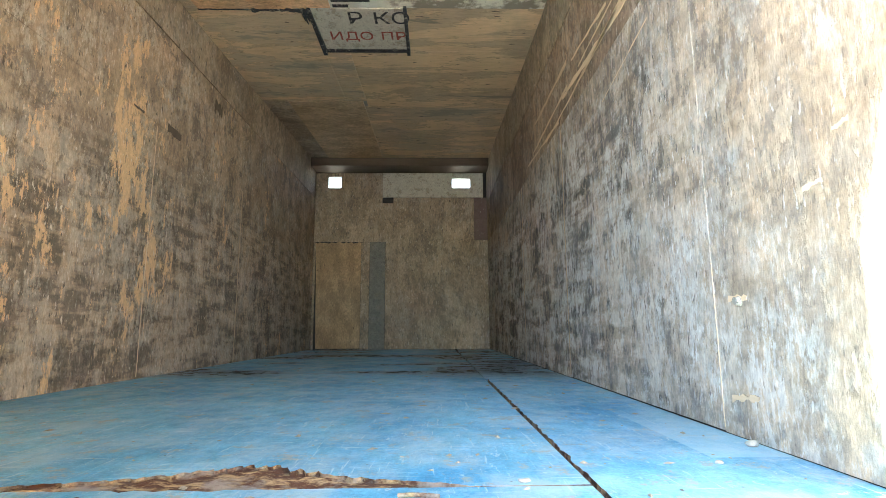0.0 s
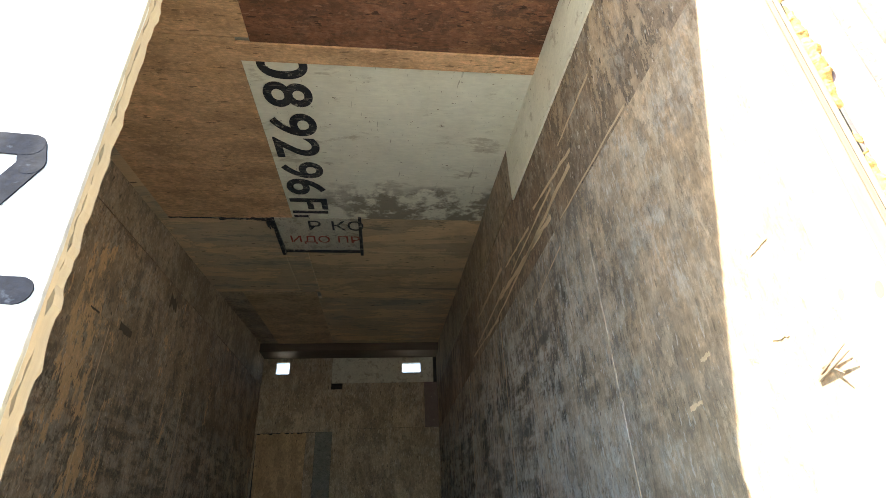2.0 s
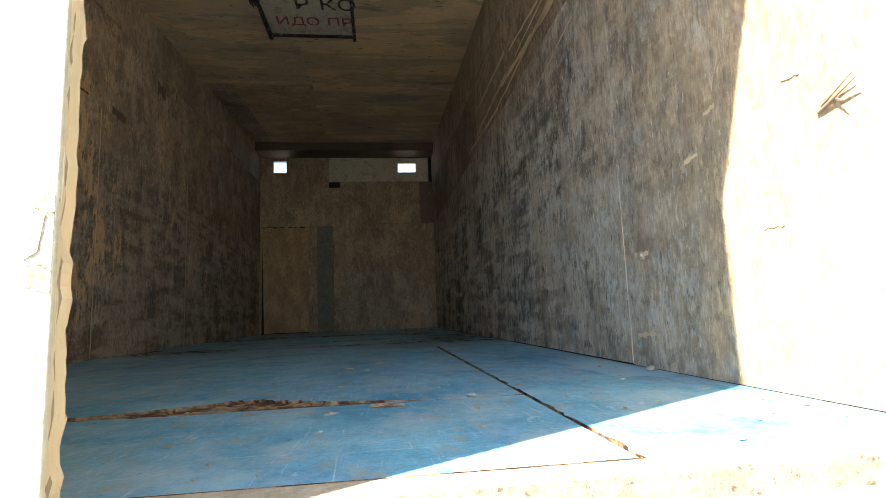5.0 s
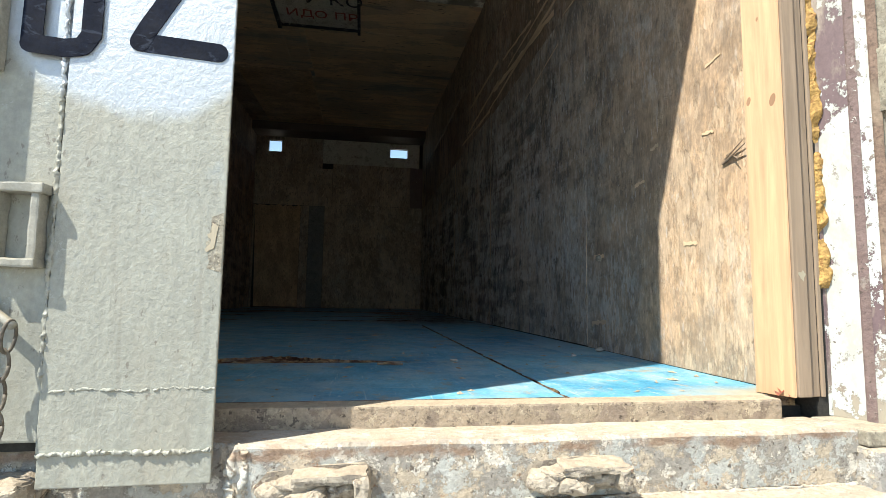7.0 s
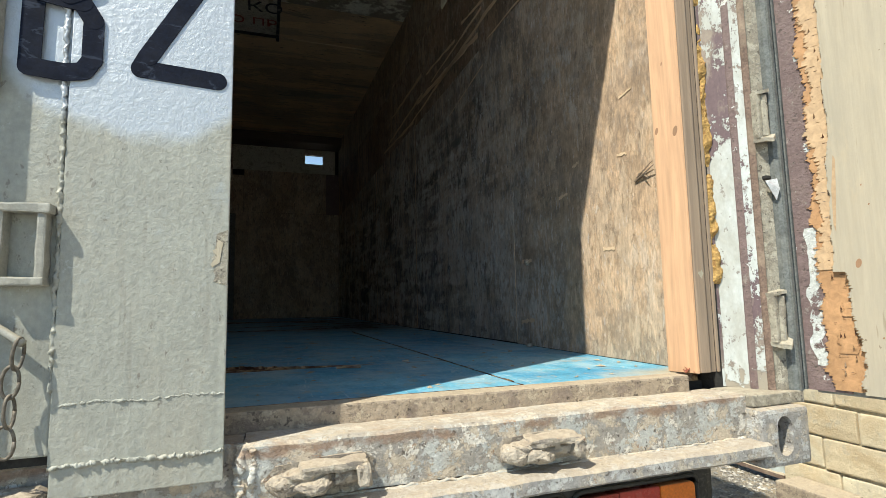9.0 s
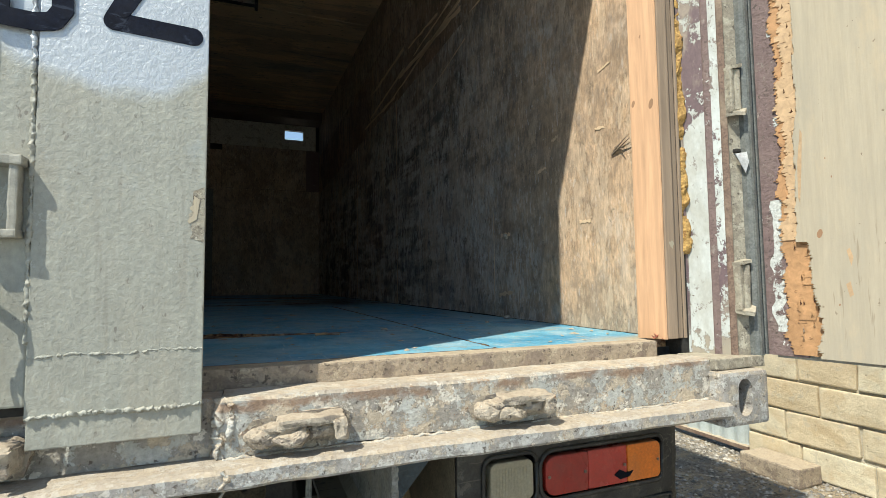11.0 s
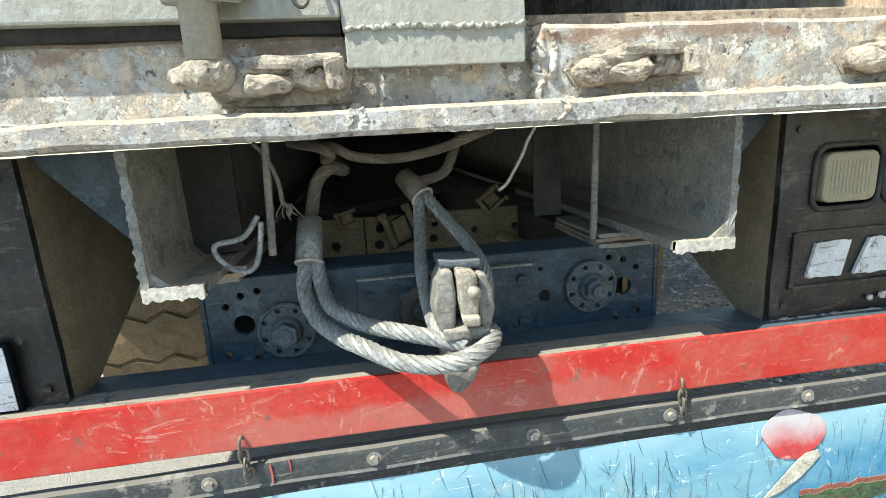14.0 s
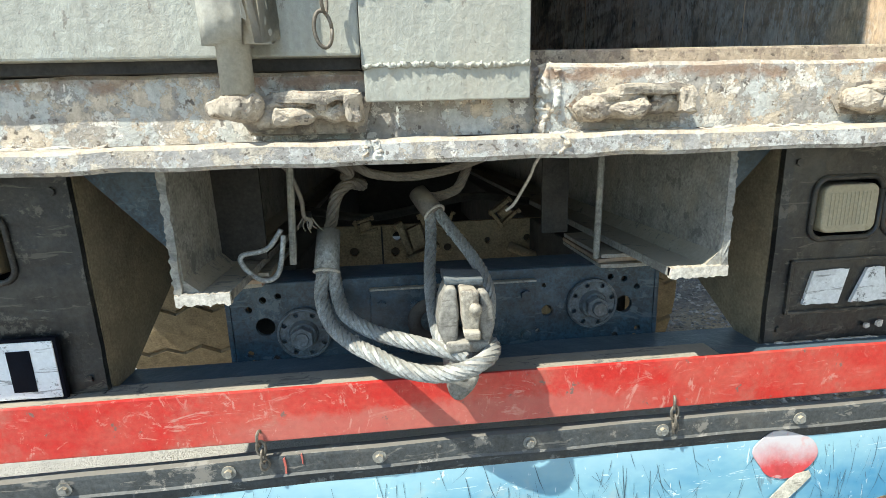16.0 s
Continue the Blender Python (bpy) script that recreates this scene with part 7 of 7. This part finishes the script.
print_on_flap("printed_shape", [(u, t + 0.022) for u, t in hill] + [(0.872, 0.62), (0.60, 0.62)], "green_hill", "dark green printed field", 0.0032)
def band(u, t0, t1, w=0.0085, n=10):
    ts = [t0 + (t1 - t0) * i / n for i in range(n + 1)]
    return print_on_flap("stripe", [(u, t) for t in ts] + [(u + w, t) for t in reversed(ts)], "white_paint", "white stripe", 0.0034)
band(0.927, 0.055, 0.50), band(0.967, 0.055, 0.235), band(1.008, 0.055, 0.50), band(0.883, 0.062, 0.50, 0.006)
for r, out, mat in ((0.0345, 0.0034, "white_paint"), (0.0305, 0.0044, "black_paint"), (0.0230, 0.0054, "white_print")):
    print_on_flap("emblem", [(0.972 + r * math.cos(a), 0.318 + r / 0.40 * math.sin(a)) for a in [2 * math.pi * i / 32 for i in range(32)]], mat, "round emblem", out)
print_on_flap("emblem", [(0.957, 0.305), (0.987, 0.300), (0.987, 0.325), (0.957, 0.330)], "black_paint", "round emblem", 0.0064)
bm = B()
rnd = random.Random(5)
for i in range(900):
    u, t = -0.95 + 1.78 * rnd.random(), 0.03 + 0.42 * rnd.random() ** 0.6
    if rnd.random() > 0.9 - 0.5 * max(0.0, u):
        continue
    ln, lean, w = 0.05 + 0.20 * rnd.random() ** 2, 0.05 * (rnd.random() - 0.5) + 0.03 * (rnd.random() - 0.5), 0.0002 + 0.0005 * rnd.random()
    a, m, b = on_flap(u, t, 0.0028), on_flap(u + lean * 0.4, t + ln * 0.5, 0.0028), on_flap(u + lean, t + ln, 0.0028)
    f = [bm.verts.new(v) for v in (a, a + Vector((w, 0, 0)), m + Vector((w * 1.4, 0, 0)), b, m)]
    bm.faces.new(f)
tagged(part("grass_print", bm, "dark_stroke", flap), "dark grass-like scratches", kind="stuff")
bm = B()
rows = []
for i in range(61):
    x = -1.03 + 2.083 * i / 60
    d = 0.0015 * noise.noise(Vector((x * 7, 0, 0)))
    rows.append([bm.verts.new((x, y + d, z + sag(x) + d)) for y, z in ((0.062, -0.5535), (0.054, -0.5555), (0.0535, -0.560), (0.0555, -0.586), (0.053, -0.5895), (0.058, -0.5925), (0.070, -0.5925), (0.070, -0.5535))])
for a, b in zip(rows, rows[1:]):
    for j in range(8):
        bm.faces.new((a[j], b[j], b[(j + 1) % 8], a[(j + 1) % 8]))
bm.faces.new(rows[0]), bm.faces.new(rows[-1][::-1])
bmesh.ops.recalc_face_normals(bm, faces=bm.faces)
part("strip", bm, "flap_strip", flap, "scuffed black clamping strip")
for x in (-0.74, -0.51, -0.285, -0.068, 0.16, 0.372, 0.603, 0.800, 0.985):
    z = -0.572 + sag(x)
    bm = cyl(B(), (x, 0.0545, z), (x, 0.047, z), 0.0062, n=6)
    cyl(bm, (x, 0.0556, z), (x, 0.0525, z), 0.0105, n=14)
    part("bolt", bm, "dusty_steel", flap)
for x, z0, z1, w in ((-0.205, -0.562, -0.588, 0.0022), (-0.180, -0.558, -0.574, 0.0016)):
    part("paint_drip", prism(B(), [Vector((x - w, 0.0545, z0)), Vector((x + w * 0.4, 0.0545, z0 + 0.003)), Vector((x + w, 0.0550, (z0 + z1) / 2)), Vector((x + w * 0.6, 0.0555, z1)), Vector((x - w * 0.5, 0.0555, z1 + 0.002)), Vector((x - w * 0.3, 0.0550, (z0 + z1) / 2))], (0, -0.0022, 0)), "red", flap, "drip of red paint")
for x in (-0.235, 0.385, 0.965):
    bm = B()
    link(bm, (x, 0.049, -0.522), 0.011, 0.006, 0.0022, 1.2)
    link(bm, (x + 0.001, 0.047, -0.537), 0.011, 0.006, 0.0022, 0.1)
    link(bm, (x + 0.002, 0.048, -0.552), 0.011, 0.006, 0.0022, 1.4)
    link(bm, (x + 0.004, 0.047, -0.564), 0.009, 0.006, 0.0022, 0.5)
    tagged(part("flap_chain", bm, "chain_steel"), "short rusty chain between bumper and mud flap", "chain", "flap chains")

# ---- outside ----
bm = B()
bmesh.ops.create_grid(bm, x_segments=2, y_segments=2, size=300, matrix=Matrix.Translation((0, 0, -1.15)))
ground = tagged(part("ground", bm, "gravel"), "grey gravel yard with muddy tracks", "ground", kind="structure")
bm = B()
for i in range(26000):
    x, y = 1.15 + 3.0 * random.random(), -1.2 + 5.2 * random.random()
    r = 0.004 + 0.016 * random.random() ** 3
    m = Matrix.Translation((x, y, -1.15 + r * 0.2)) @ Matrix.Rotation(random.random() * 6.3, 4, "Z") @ Matrix.Diagonal((r * (0.7 + 0.6 * random.random()), r, r * 0.6, 1))
    c = [bm.verts.new(m @ Vector(p)) for p in ((1, 0, 0), (0, 1, 0), (-1, 0, 0), (0, -1, 0), (0, 0, 1))]
    for a, b in ((0, 1), (1, 2), (2, 3), (3, 0)):
        bm.faces.new((c[a], c[b], c[4]))
tagged(part("pebbles", bm, "pebble"), "loose grey stones strewn on the yard", "gravel", kind="stuff")

wall = thing("stone_wall", "yard wall of rough yellow limestone blocks", "wall", (3.6, 0, -1.15), kind="structure")
part("mortar_core", box(B(), (3.609, -4.0, -1.15), (3.80, 1.925, 1.1)), "mortar", wall)
meshes = []
for k in range(6):
    bm = box(B(), (-0.012, -0.198, -0.096), (0.10, 0.198, 0.096), 0.010)
    rough_up(bm, 0.007, 8, k * 3.3, 2)
    me = bpy.data.meshes.new("block")
    bm.to_mesh(me)
    bm.free()
    me.materials.append(M["stone"])
    meshes.append(me)
rnd = random.Random(12)
for r in range(11):
    y = 1.915
    while y > -3.9:
        w = 0.24 + 0.26 * rnd.random()
        ob = new("block", meshes[rnd.randrange(6)])
        ob.parent = wall
        ob.matrix_world = Matrix.Translation((3.60 + 0.016 * (rnd.random() - 0.5), y - w / 2, -1.05 + 0.203 * r + 0.008 * (rnd.random() - 0.5))) @ Matrix.Rotation(0.05 * (rnd.random() - 0.5), 4, "X") @ Matrix.Rotation(0.05 * (rnd.random() - 0.5), 4, "Z") @ Matrix.Diagonal((1, w / 0.396, 0.93 + 0.08 * rnd.random(), 1))
        y -= w + 0.012
fence = thing("sheet_fence", "corrugated galvanised sheet beside the stone wall", "fence", (3.6, 2.2, -1.1), kind="structure")
bm = B()
pr = []
for i in range(41):
    y = 1.95 + 0.9 * i / 40
    pr.append(Vector((3.64 + 0.012 * math.sin(i * 1.25), y, -1.08)))
prism(bm, pr + [p + Vector((0.004, 0, 0)) for p in reversed(pr)], (0, 0, 2.0))
part("corrugated_sheet", bm, "sheet", fence)
part("rail", box(B(), (3.60, 1.94, -1.11), (3.66, 2.9, -1.08), 0.003), "rust", fence)
tagged(part("kerb_stone", rough_up(box(B(), (3.34, 1.40, -1.15), (3.56, 1.80, -1.03), 0.012), 0.010, 8, 3.0, 3), "sill_wood"), "rough tan stone block lying by the wall", "block")
